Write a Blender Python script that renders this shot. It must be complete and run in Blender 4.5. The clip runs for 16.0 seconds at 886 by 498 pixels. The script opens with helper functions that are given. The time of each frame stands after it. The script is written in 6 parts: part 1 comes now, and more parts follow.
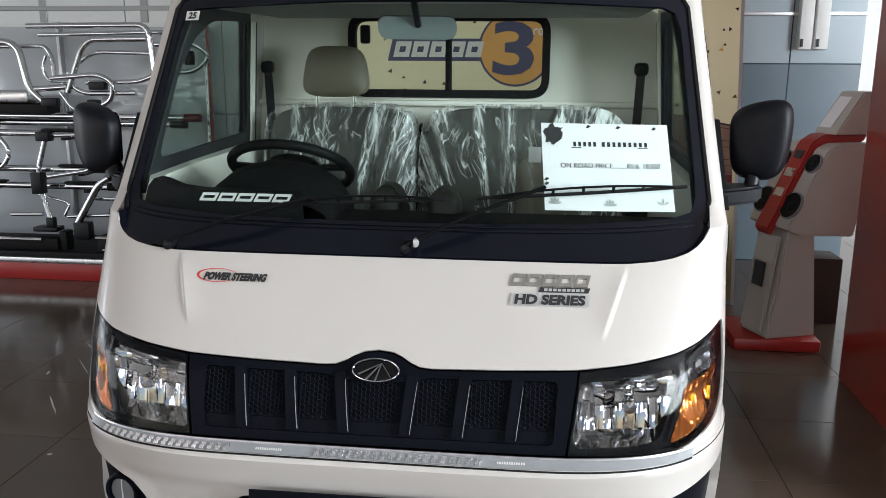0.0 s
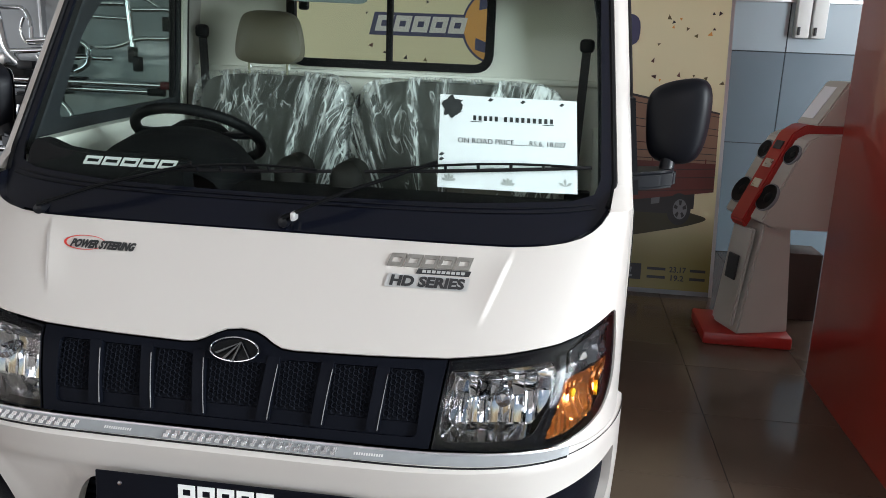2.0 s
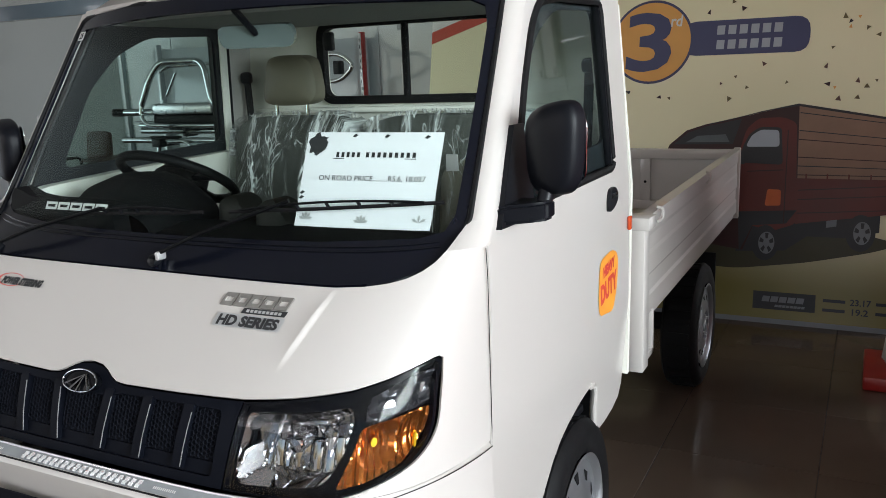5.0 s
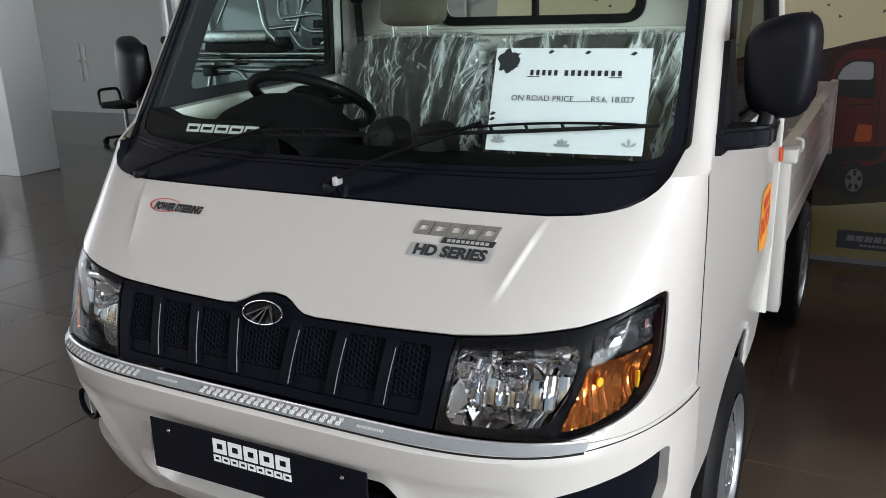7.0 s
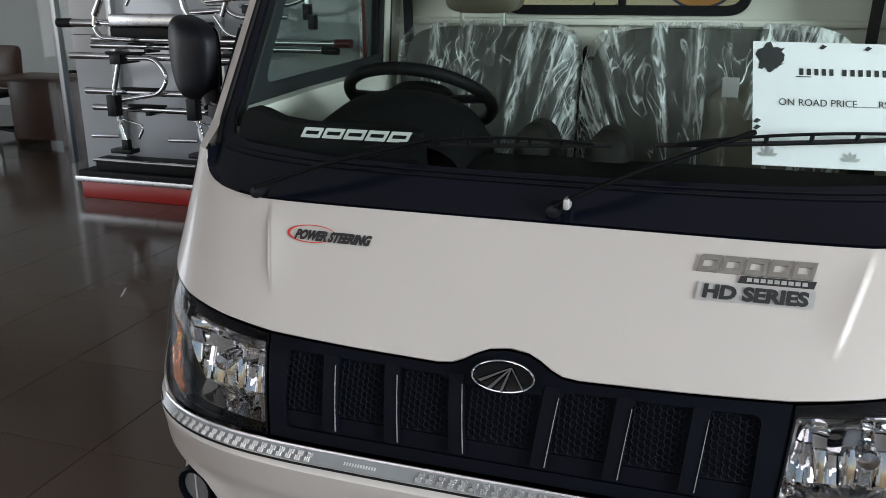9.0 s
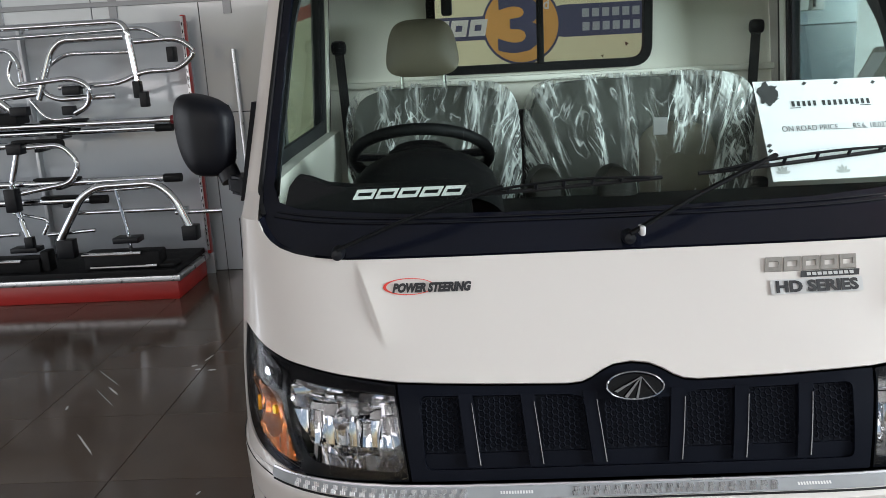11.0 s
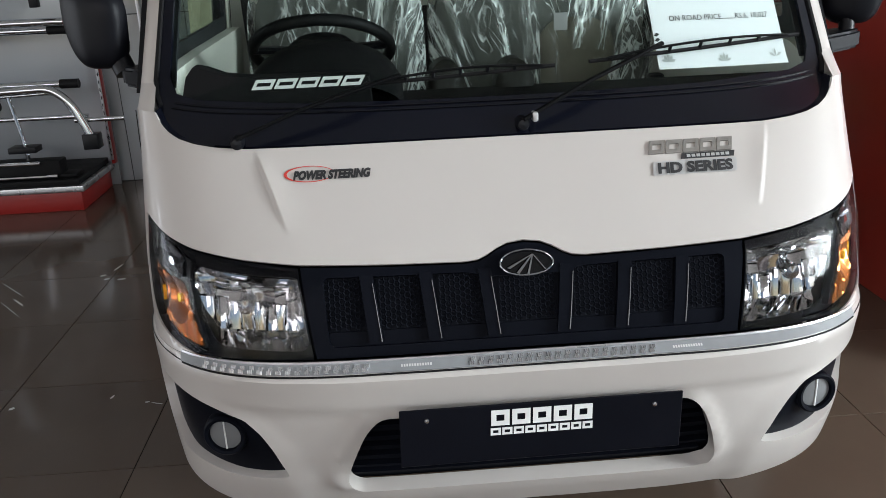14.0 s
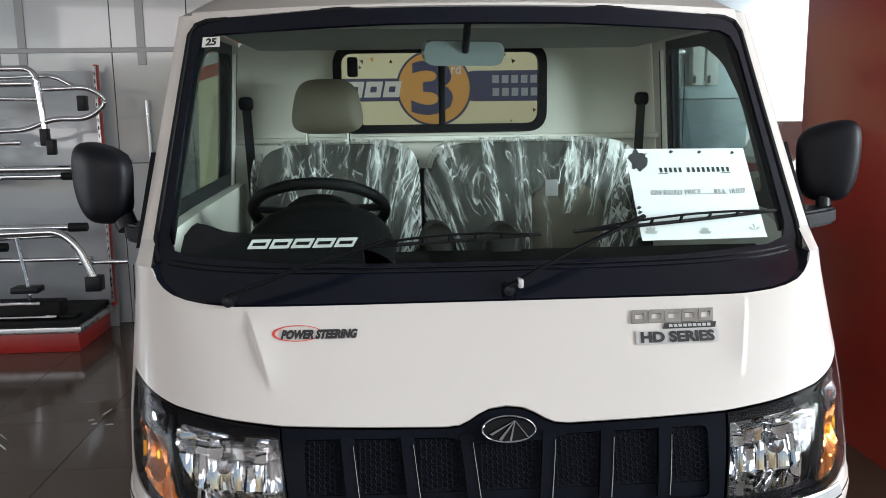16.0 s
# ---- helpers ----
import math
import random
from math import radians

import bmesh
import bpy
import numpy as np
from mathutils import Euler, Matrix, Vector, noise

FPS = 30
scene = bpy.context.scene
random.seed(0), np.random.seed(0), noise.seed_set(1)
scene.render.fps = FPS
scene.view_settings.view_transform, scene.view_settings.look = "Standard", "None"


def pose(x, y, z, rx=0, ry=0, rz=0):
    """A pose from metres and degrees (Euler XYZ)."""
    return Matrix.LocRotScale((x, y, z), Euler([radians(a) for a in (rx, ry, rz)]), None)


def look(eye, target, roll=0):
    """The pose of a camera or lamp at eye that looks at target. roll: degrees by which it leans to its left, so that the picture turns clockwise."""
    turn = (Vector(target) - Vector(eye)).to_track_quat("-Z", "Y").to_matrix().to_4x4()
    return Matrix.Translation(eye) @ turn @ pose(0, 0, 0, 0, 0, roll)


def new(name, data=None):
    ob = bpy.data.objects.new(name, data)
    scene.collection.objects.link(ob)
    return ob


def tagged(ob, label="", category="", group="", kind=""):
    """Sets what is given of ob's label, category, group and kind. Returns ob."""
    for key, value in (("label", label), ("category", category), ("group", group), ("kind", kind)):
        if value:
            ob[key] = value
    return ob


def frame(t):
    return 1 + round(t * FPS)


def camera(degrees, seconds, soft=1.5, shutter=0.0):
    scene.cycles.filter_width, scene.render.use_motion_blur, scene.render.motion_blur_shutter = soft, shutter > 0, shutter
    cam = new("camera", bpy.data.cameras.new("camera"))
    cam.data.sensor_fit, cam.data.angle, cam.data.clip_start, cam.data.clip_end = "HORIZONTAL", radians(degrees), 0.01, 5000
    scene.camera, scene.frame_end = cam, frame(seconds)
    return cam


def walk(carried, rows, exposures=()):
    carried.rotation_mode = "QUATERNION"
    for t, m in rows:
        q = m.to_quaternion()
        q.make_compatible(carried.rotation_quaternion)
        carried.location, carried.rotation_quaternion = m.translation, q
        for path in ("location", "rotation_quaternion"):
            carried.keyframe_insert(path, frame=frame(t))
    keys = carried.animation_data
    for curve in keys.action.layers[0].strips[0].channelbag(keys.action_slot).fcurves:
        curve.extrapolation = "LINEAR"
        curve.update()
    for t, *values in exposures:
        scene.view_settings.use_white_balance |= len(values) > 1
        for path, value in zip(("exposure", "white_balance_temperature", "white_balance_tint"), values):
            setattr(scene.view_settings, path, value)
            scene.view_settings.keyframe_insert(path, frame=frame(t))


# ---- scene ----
cam = camera(56.1, 16.0, soft=0.35)
PATH = [
    (0, (0.318, -1.464, 1.607), (0.086, 0.474, 1.169), 0.3),
    (0.5, (0.308, -1.484, 1.608), (0.068, 0.455, 1.18), 0.2),
    (1, (0.3, -1.467, 1.602), (0.105, 0.469, 1.136), 0.2),
    (1.5, (0.354, -1.418, 1.595), (0.077, 0.484, 1.039), -1.8),
    (2, (0.578, -1.324, 1.58), (0.315, 0.599, 1.099), 2.3),
    (2.2, (0.675, -1.296, 1.574), (0.33, 0.614, 1.09), 0.6),
    (2.5, (0.75, -1.205, 1.569), (0.371, 0.689, 1.048), -1.5),
    (3, (0.883, -0.985, 1.548), (0.394, 0.862, 0.957), 0.3),
    (3.5, (1.056, -0.89, 1.559), (0.308, 0.894, 1.052), -2.6),
    (3.7, (1.139, -0.873, 1.569), (0.281, 0.862, 1.065), -2.8),
    (5.8, (1.41, -1.06, 1.599), (0.482, 0.666, 1.199), -2.1),
    (6, (1.387, -1.046, 1.596), (0.408, 0.638, 1.141), -2.5),
    (6.5, (1.24, -1.043, 1.57), (0.221, 0.61, 1.09), -2.2),
    (6.6, (1.189, -1.066, 1.572), (0.205, 0.601, 1.07), -1.6),
    (7, (1.014, -1.068, 1.564), (0.102, 0.618, 0.994), -1.9),
    (7.5, (0.831, -1.046, 1.542), (-0.073, 0.631, 0.934), -0.8),
    (7.7, (0.742, -1.012, 1.548), (-0.181, 0.659, 0.95), -2.9),
    (8, (0.601, -0.957, 1.544), (-0.302, 0.716, 0.924), -4.4),
    (8.2, (0.524, -0.944, 1.549), (-0.327, 0.759, 0.935), -2.7),
    (10.3, (-0.044, -1.185, 1.553), (-0.309, 0.722, 1.009), -2.5),
    (10.5, (-0.084, -1.192, 1.556), (-0.301, 0.732, 1.053), -1.6),
    (11, (-0.253, -1.226, 1.566), (-0.335, 0.717, 1.101), -3.0),
    (11.5, (-0.349, -1.266, 1.579), (-0.263, 0.699, 1.214), 0.6),
    (12, (-0.352, -1.293, 1.588), (-0.178, 0.676, 1.284), 1.1),
    (12.5, (-0.323, -1.305, 1.586), (-0.117, 0.656, 1.252), 0.1),
    (13, (-0.297, -1.304, 1.572), (-0.119, 0.642, 1.149), -0.3),
    (13.5, (-0.263, -1.295, 1.553), (-0.124, 0.619, 0.988), -1.3),
    (13.7, (-0.246, -1.291, 1.545), (-0.13, 0.609, 0.933), -1.7),
    (14, (-0.221, -1.285, 1.53), (-0.118, 0.595, 0.855), -2.5),
    (14.5, (-0.197, -1.273, 1.537), (-0.076, 0.618, 0.897), -2.0),
    (15, (-0.191, -1.281, 1.551), (-0.048, 0.637, 1.004), -1.8),
    (15.5, (-0.19, -1.293, 1.564), (-0.039, 0.653, 1.129), -1.0),
    (16, (-0.193, -1.304, 1.565), (-0.077, 0.665, 1.231), -0.8),
]
walk(cam, [(t, look(eye, target, roll)) for t, eye, target, roll in PATH], exposures=[(0, 0.07), (1.5, 0.1), (2, 0.03), (2.6, 0.0), (3, -0.08), (3.7, -0.1), (5.8, -0.21), (8, -0.37), (10.5, -0.03), (11, 0.15), (12, 0.35), (13, 0.17), (14, -0.1), (16, 0.15)])

# ---- world, sun, large lights, exposure ----
world = bpy.data.worlds.new("sky")
scene.world = world
world.use_nodes = True
wn = world.node_tree.nodes
sky = wn.new("ShaderNodeTexSky")
sky.sky_type, sky.sun_disc = "NISHITA", False
sky.sun_elevation, sky.sun_rotation = radians(48), radians(205)
wn["Background"].inputs[1].default_value = 0.12
world.node_tree.links.new(sky.outputs[0], wn["Background"].inputs[0])
sun = new("sun", bpy.data.lights.new("sun", "SUN"))
sun.data.energy, sun.data.angle, sun.data.color = 2.0, radians(0.6), (1.0, 0.95, 0.87)
sun.matrix_world = look((0, 0, 0), (0.35, 0.6, -0.75))


def window_light(x, y, z, w, h, power, aim, tint=(0.875, 0.915, 1.0)):
    lamp = new("window_light", bpy.data.lights.new("window_light", "AREA"))
    lamp.data.shape, lamp.data.size, lamp.data.size_y = "RECTANGLE", w, h
    lamp.data.energy, lamp.data.color = power, tint
    lamp.matrix_world = look((x, y, z), aim)


window_light(-2.5, -6.3, 3.08, 8.0, 0.95, 112, (-1.0, 0, 1.3), (0.97, 0.905, 0.915))
window_light(7.6, -1.7, 2.35, 4.8, 2.2, 1500, (0, 0.6, 1.2), (0.850, 0.935, 0.985))
window_light(-12.7, 0.5, 1.75, 8.0, 2.9, 285, (0, 1.5, 1.75))
window_light(-9.8, -6.3, 1.75, 6.0, 2.7, 80, (-6.0, 4.0, 1.7), (0.93, 0.92, 0.94))
window_light(7.6, 7.0, 1.9, 2.6, 2.8, 285, (4.5, 8.0, 1.9))

# ---- materials ----


def mat(name, color, rough=0.5, metal=0.0, coat=0.0, spread=0.08, scale=6.0, bump=0.0, bump_scale=120.0, spec=0.5, alpha=None):
    """A surface with a slow and a fine variation of tone and gloss, and fine relief."""
    m = bpy.data.materials.new(name)
    m.use_nodes = True
    nt = m.node_tree
    p = nt.nodes["Principled BSDF"]
    tc = nt.nodes.new("ShaderNodeTexCoord")
    slow, fine = nt.nodes.new("ShaderNodeTexNoise"), nt.nodes.new("ShaderNodeTexNoise")
    slow.inputs["Scale"].default_value, slow.inputs["Detail"].default_value = scale, 4
    fine.inputs["Scale"].default_value, fine.inputs["Detail"].default_value = bump_scale, 3
    for n in (slow, fine):
        nt.links.new(tc.outputs["Object"], n.inputs["Vector"])
    mix = nt.nodes.new("ShaderNodeMix")
    mix.data_type = "RGBA"
    mix.inputs["A"].default_value = (*[c * (1 - spread) for c in color], 1)
    mix.inputs["B"].default_value = (*[min(1, c * (1 + spread)) for c in color], 1)
    nt.links.new(slow.outputs["Fac"], mix.inputs["Factor"])
    nt.links.new(mix.outputs["Result"], p.inputs["Base Color"])
    ramp = nt.nodes.new("ShaderNodeMapRange")
    ramp.inputs["To Min"].default_value, ramp.inputs["To Max"].default_value = rough * 0.8, min(1, rough * 1.25)
    nt.links.new(slow.outputs["Fac"], ramp.inputs["Value"])
    nt.links.new(ramp.outputs["Result"], p.inputs["Roughness"])
    p.inputs["Metallic"].default_value = metal
    p.inputs["Coat Weight"].default_value = coat
    p.inputs["Coat Roughness"].default_value = 0.04
    p.inputs["Specular IOR Level"].default_value = spec
    if bump:
        b = nt.nodes.new("ShaderNodeBump")
        b.inputs["Strength"].default_value, b.inputs["Distance"].default_value = bump, 0.002
        nt.links.new(fine.outputs["Fac"], b.inputs["Height"])
        nt.links.new(b.outputs["Normal"], p.inputs["Normal"])
    return m


def glass(name, color, rough=0.0, clear=0.9, edge=0.75, least=0.022):
    """A thin pane: mostly clear, with a mirror gloss that grows towards grazing."""
    m = bpy.data.materials.new(name)
    m.use_nodes = True
    nt = m.node_tree
    nt.nodes.remove(nt.nodes["Principled BSDF"])
    out = nt.nodes["Material Output"]
    clearb, gloss, mix, lw, pw, ml = (nt.nodes.new("ShaderNode" + k) for k in ("BsdfTransparent", "BsdfGlossy", "MixShader", "LayerWeight", "Math", "MapRange"))
    clearb.inputs["Color"].default_value = (*[c * clear for c in color], 1)
    gloss.inputs["Roughness"].default_value = rough
    lw.inputs["Blend"].default_value = 0.5
    pw.operation = "POWER"
    pw.inputs[1].default_value = 4.0
    ml.inputs["To Min"].default_value, ml.inputs["To Max"].default_value = least, edge
    nt.links.new(lw.outputs["Facing"], pw.inputs[0])
    nt.links.new(pw.outputs[0], ml.inputs["Value"])
    nt.links.new(ml.outputs[0], mix.inputs[0])
    nt.links.new(clearb.outputs[0], mix.inputs[1])
    nt.links.new(gloss.outputs[0], mix.inputs[2])
    nt.links.new(mix.outputs[0], out.inputs[0])
    return m


CREAM = mat("cream_paint", (0.548, 0.514, 0.487), 0.32, coat=0.5, spread=0.012, scale=2.5, bump=0.01, bump_scale=900)
CREAM_IN = mat("cream_interior_paint", (0.85, 0.84, 0.76), 0.4, coat=0.3, spread=0.05, scale=3)
BLACK = mat("black_plastic", (0.00517, 0.00575, 0.00805), 0.40, spec=0.24, spread=0.15, scale=5)
GRILLEBLACK = mat("grille_plastic", (0.00493, 0.0058, 0.00928), 0.38, spec=0.035, spread=0.25, scale=9, bump=0.1, bump_scale=1200)
BLACK_GLOSS = mat("black_gloss_plastic", (0.004, 0.0045, 0.006), 0.2, spec=0.3, spread=0.2, scale=5)
RUBBER = mat("rubber", (0.00632, 0.00632, 0.00713), 0.6, spec=0.2, spread=0.3, scale=14, bump=0.2, bump_scale=300)
FRIT = mat("black_glass_border", (0.0042, 0.0051, 0.0099), 0.20, spec=0.22, spread=0.2, scale=3)
MESHBLACK = mat("dark_grille_mesh", (0.0066, 0.0075, 0.0111), 0.8, spec=0.08, spread=0.3, scale=40)
TAPE = mat("reflective_tape", (0.34, 0.355, 0.37), 0.3, metal=0.3, spread=0.1, scale=40)
TAPECELL = mat("bright_tape_cell", (0.82, 0.83, 0.85), 0.20, metal=0.95, spread=0.1, scale=60)
CHROME = mat("chrome", (0.68, 0.70, 0.72), 0.06, metal=1.0, spread=0.06, scale=12)
REFLECTOR = mat("lamp_reflector", (0.47, 0.47, 0.48), 0.03, metal=1.0, spread=0.05, scale=30)
PARKREFLECTOR = mat("smoked_reflector", (0.045, 0.047, 0.055), 0.06, metal=0.6, spread=0.05, scale=30)
STEEL = mat("brushed_steel", (0.60, 0.60, 0.61), 0.28, metal=1.0, spread=0.12, scale=20, bump=0.1, bump_scale=400)
SILVER = mat("silver_wheel_paint", (0.34, 0.35, 0.37), 0.30, metal=0.75, spread=0.08, scale=15)
LAMPBLACK = mat("lamp_bezel_black", (0.004, 0.00448, 0.0064), 0.14, spec=0.12, spread=0.2, scale=8)
DARKCHROME = mat("emblem_chrome", (0.31, 0.32, 0.34), 0.08, metal=1.0, spread=0.1, scale=40)
SIGNAL = mat("amber_reflector", (0.40, 0.120, 0.020), 0.13, metal=0.88, coat=0.3, spread=0.4, scale=28)
ORANGE = mat("orange_sticker", (0.90, 0.34, 0.04), 0.4, spread=0.2, scale=14)
REDSTRIPE = mat("red_print", (0.62, 0.05, 0.04), 0.4, spread=0.1)
FOGGREY = mat("grey_lamp_cap", (0.17, 0.175, 0.18), 0.3, spread=0.1, scale=20)
BADGEGREY = mat("dark_badge_chrome", (0.30, 0.285, 0.265), 0.3, metal=0.5, spread=0.3, scale=60)
RIBGREY = mat("rib_shine", (0.22, 0.22, 0.225), 0.25, spread=0.4, scale=30)
REDAMBER = mat("red_amber_plastic", (0.50, 0.06, 0.015), 0.2, coat=0.5, spread=0.2, scale=25)
WIPERBLACK = mat("matt_wiper_black", (0.0025, 0.0028, 0.0035), 0.5, spec=0.14, spread=0.2, scale=20)
CYAN = mat("cyan_sticker", (0.03, 0.42, 0.55), 0.5, spread=0.1)
YELLOWGLINT = mat("yellow_glint", (0.98, 0.58, 0.03), 0.12, metal=0.5, spread=0.2, scale=60)
MIRRORBACK = mat("mirror_casing", (0.13, 0.16, 0.158), 0.25, coat=0.7, spread=0.05)
TRIMGREY = mat("grey_pillar_trim", (0.018, 0.021, 0.024), 0.5, spec=0.3, spread=0.12, scale=6)
LINING = mat("grey_headliner", (0.36, 0.37, 0.35), 0.8, spread=0.1, scale=8)
PLATE = mat("navy_plate", (0.0039, 0.00455, 0.0078), 0.35, spec=0.14, spread=0.2, scale=10)
WHITE = mat("white_print", (0.78, 0.78, 0.77), 0.4, spread=0.04)
PAPER = mat("white_paper", (0.80, 0.785, 0.82), 0.7, spread=0.02, scale=8, bump=0.05, bump_scale=300)
INK = mat("black_ink", (0.02, 0.02, 0.022), 0.6, spread=0.3)
GREYPRINT = mat("grey_badge", (0.50, 0.50, 0.50), 0.30, metal=0.35, spread=0.15, scale=25)
SEATVINYL = mat("grey_seat_fabric", (0.060, 0.064, 0.054), 0.75, spread=0.25, scale=8, bump=0.3, bump_scale=500)
BEIGE = mat("beige_vinyl", (0.168, 0.150, 0.104), 0.55, spread=0.07, scale=6, bump=0.15, bump_scale=600)
BEIGEDARK = mat("worn_beige_vinyl", (0.135, 0.122, 0.088), 0.5, spread=0.25, scale=16, bump=0.2, bump_scale=300)
BOLSTER = mat("olive_vinyl", (0.013, 0.0125, 0.010), 0.55, spread=0.15, scale=12, bump=0.15, bump_scale=600)
DASHBLACK = mat("matt_dash_black", (0.00364, 0.0039, 0.00455), 0.6, spec=0.16, spread=0.2, scale=9, bump=0.15, bump_scale=700)
MIRRORSHELL = mat("mirror_shell_black", (0.0042, 0.0048, 0.0075), 0.42, spec=0.16, spread=0.12, scale=8, bump=0.05, bump_scale=900)
HEXBLACK = mat("honeycomb_black", (0.00644, 0.00728, 0.01092), 0.7, spec=0.03, spread=0.2, scale=30)
BELT = mat("seat_belt_webbing", (0.02, 0.02, 0.022), 0.7, spread=0.2, scale=40, bump=0.3, bump_scale=900)
GLASS = glass("window_glass", (0.925, 0.980, 0.962), clear=0.95, edge=0.2, least=0.004)
REARGLASS = glass("rear_window_glass", (0.975, 0.985, 0.975), clear=1.0, edge=0.3, least=0.004)
LENS = glass("clear_lamp_lens", (1, 1, 1), clear=0.97, edge=0.34, least=0.008)
SIDEGLASS = glass("door_window_glass", (0.86, 0.95, 0.925), clear=0.80, edge=0.4, least=0.008)
DOORGLASS = glass("partition_glass", (0.93, 0.96, 0.95), clear=0.80)
MIRROR = mat("mirror_glass", (0.75, 0.80, 0.84), 0.03, metal=1.0, spread=0.02)


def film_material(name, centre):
    """Crumpled clear packing film, clear where it lies flat; the glints on its glossy folds are painted as pale, opaque
    streaks, which run up the seat in ribbons.
    """
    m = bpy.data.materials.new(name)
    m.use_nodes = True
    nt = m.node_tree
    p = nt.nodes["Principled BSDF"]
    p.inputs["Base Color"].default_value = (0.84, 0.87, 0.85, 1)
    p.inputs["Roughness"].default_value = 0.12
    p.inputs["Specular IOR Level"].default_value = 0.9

    def node(kind, **values):
        n = nt.nodes.new("ShaderNode" + kind)
        for key, value in values.items():
            n.inputs[key].default_value = value
        return n

    def calc(op, a, b=0.0, c=0.0):
        n = nt.nodes.new("ShaderNodeMath")
        n.operation = op
        for sock, v in zip(n.inputs, (a, b, c)):
            if isinstance(v, (int, float)):
                sock.default_value = v
            else:
                nt.links.new(v, sock)
        return n.outputs[0]

    def field(vector, scale, detail, warp=0.0):
        mp, nz = node("Mapping", Scale=scale), node("TexNoise", Scale=1.0, Detail=detail, Distortion=warp)
        nt.links.new(vector, mp.inputs["Vector"])
        nt.links.new(mp.outputs[0], nz.inputs["Vector"])
        return nz.outputs["Fac"]

    def step(v, lo, hi):
        n = node("MapRange")
        n.interpolation_type = "SMOOTHSTEP"
        n.inputs["From Min"].default_value, n.inputs["From Max"].default_value = lo, hi
        nt.links.new(v, n.inputs["Value"])
        return n.outputs[0]

    def ridge(v, width):
        return step(calc("ABSOLUTE", calc("SUBTRACT", v, 0.5)), width, 0.0)

    tc, split, join = node("TexCoord"), node("SeparateXYZ"), node("CombineXYZ")
    nt.links.new(tc.outputs["Object"], split.inputs[0])
    x, y, z = split.outputs
    # the folds fan out a little from below the seat's foot
    fan = calc("DIVIDE", calc("SUBTRACT", x, centre), calc("SUBTRACT", z, 0.55))
    nt.links.new(fan, join.inputs[0])
    nt.links.new(y, join.inputs[1])
    nt.links.new(z, join.inputs[2])
    fans = join.outputs[0]
    def turned(angle):
        rot = node("Mapping", Rotation=(0, radians(angle), 0))
        nt.links.new(tc.outputs["Object"], rot.inputs["Vector"])
        return rot.outputs[0]

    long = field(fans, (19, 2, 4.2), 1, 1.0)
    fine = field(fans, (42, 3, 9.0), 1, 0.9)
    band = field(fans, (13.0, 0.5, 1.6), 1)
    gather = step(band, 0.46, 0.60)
    # painted glints: the film turns pale and opaque along the ridges
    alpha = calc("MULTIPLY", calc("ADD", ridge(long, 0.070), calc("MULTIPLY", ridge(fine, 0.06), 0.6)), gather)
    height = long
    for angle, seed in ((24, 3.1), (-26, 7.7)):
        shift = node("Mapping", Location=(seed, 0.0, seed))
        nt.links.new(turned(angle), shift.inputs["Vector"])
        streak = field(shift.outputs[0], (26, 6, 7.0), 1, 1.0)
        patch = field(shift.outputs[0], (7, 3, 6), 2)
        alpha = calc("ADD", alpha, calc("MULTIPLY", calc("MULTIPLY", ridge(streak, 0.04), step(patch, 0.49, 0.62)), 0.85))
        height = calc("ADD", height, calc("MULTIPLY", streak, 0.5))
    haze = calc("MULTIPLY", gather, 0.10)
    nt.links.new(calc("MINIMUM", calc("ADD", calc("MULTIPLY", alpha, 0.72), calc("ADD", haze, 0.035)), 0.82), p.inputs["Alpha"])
    bp = node("Bump", Strength=1.0, Distance=0.03)
    nt.links.new(height, bp.inputs["Height"])
    nt.links.new(bp.outputs["Normal"], p.inputs["Normal"])
    return m


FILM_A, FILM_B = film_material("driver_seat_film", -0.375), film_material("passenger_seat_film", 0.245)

# ---- building helpers ----


def link(name, bm, material, parent=None, label="", smooth=True, angle=35):
    bmesh.ops.recalc_face_normals(bm, faces=bm.faces)
    for f in bm.faces:
        f.smooth = smooth
    if smooth:
        lim = radians(angle)
        for e in bm.edges:
            if len(e.link_faces) == 2 and e.calc_face_angle(0) > lim:
                e.smooth = False
    me = bpy.data.meshes.new(name)
    bm.to_mesh(me)
    bm.free()
    me.materials.append(material)
    ob = new(name, me)
    if parent:
        ob.parent = parent
        ob.matrix_parent_inverse = Matrix.Translation(parent.location).inverted() if parent.type == "EMPTY" else Matrix()
    if label:
        tagged(ob, label)
    return ob


def part(name, bm, material, parent, label="", smooth=True, angle=35):
    return link(name, bm, material, parent, label, smooth, angle)


def thing(name, label, category, at=(0, 0, 0), group="", kind=""):
    ob = new(name)
    ob.location = at
    ob.empty_display_size = 0.1
    return tagged(ob, label, category, group, kind)


def box(x0, x1, y0, y1, z0, z1, bevel=0.0, seg=2, bm=None):
    bm = bm or bmesh.new()
    r = bmesh.ops.create_cube(bm, size=1, matrix=Matrix.LocRotScale(((x0 + x1) / 2, (y0 + y1) / 2, (z0 + z1) / 2), None, (abs(x1 - x0), abs(y1 - y0), abs(z1 - z0))))
    if bevel:
        es = {e for v in r["verts"] for e in v.link_edges}
        bmesh.ops.bevel(bm, geom=list(es), offset=bevel, segments=seg, affect="EDGES", profile=0.5)
    return bm


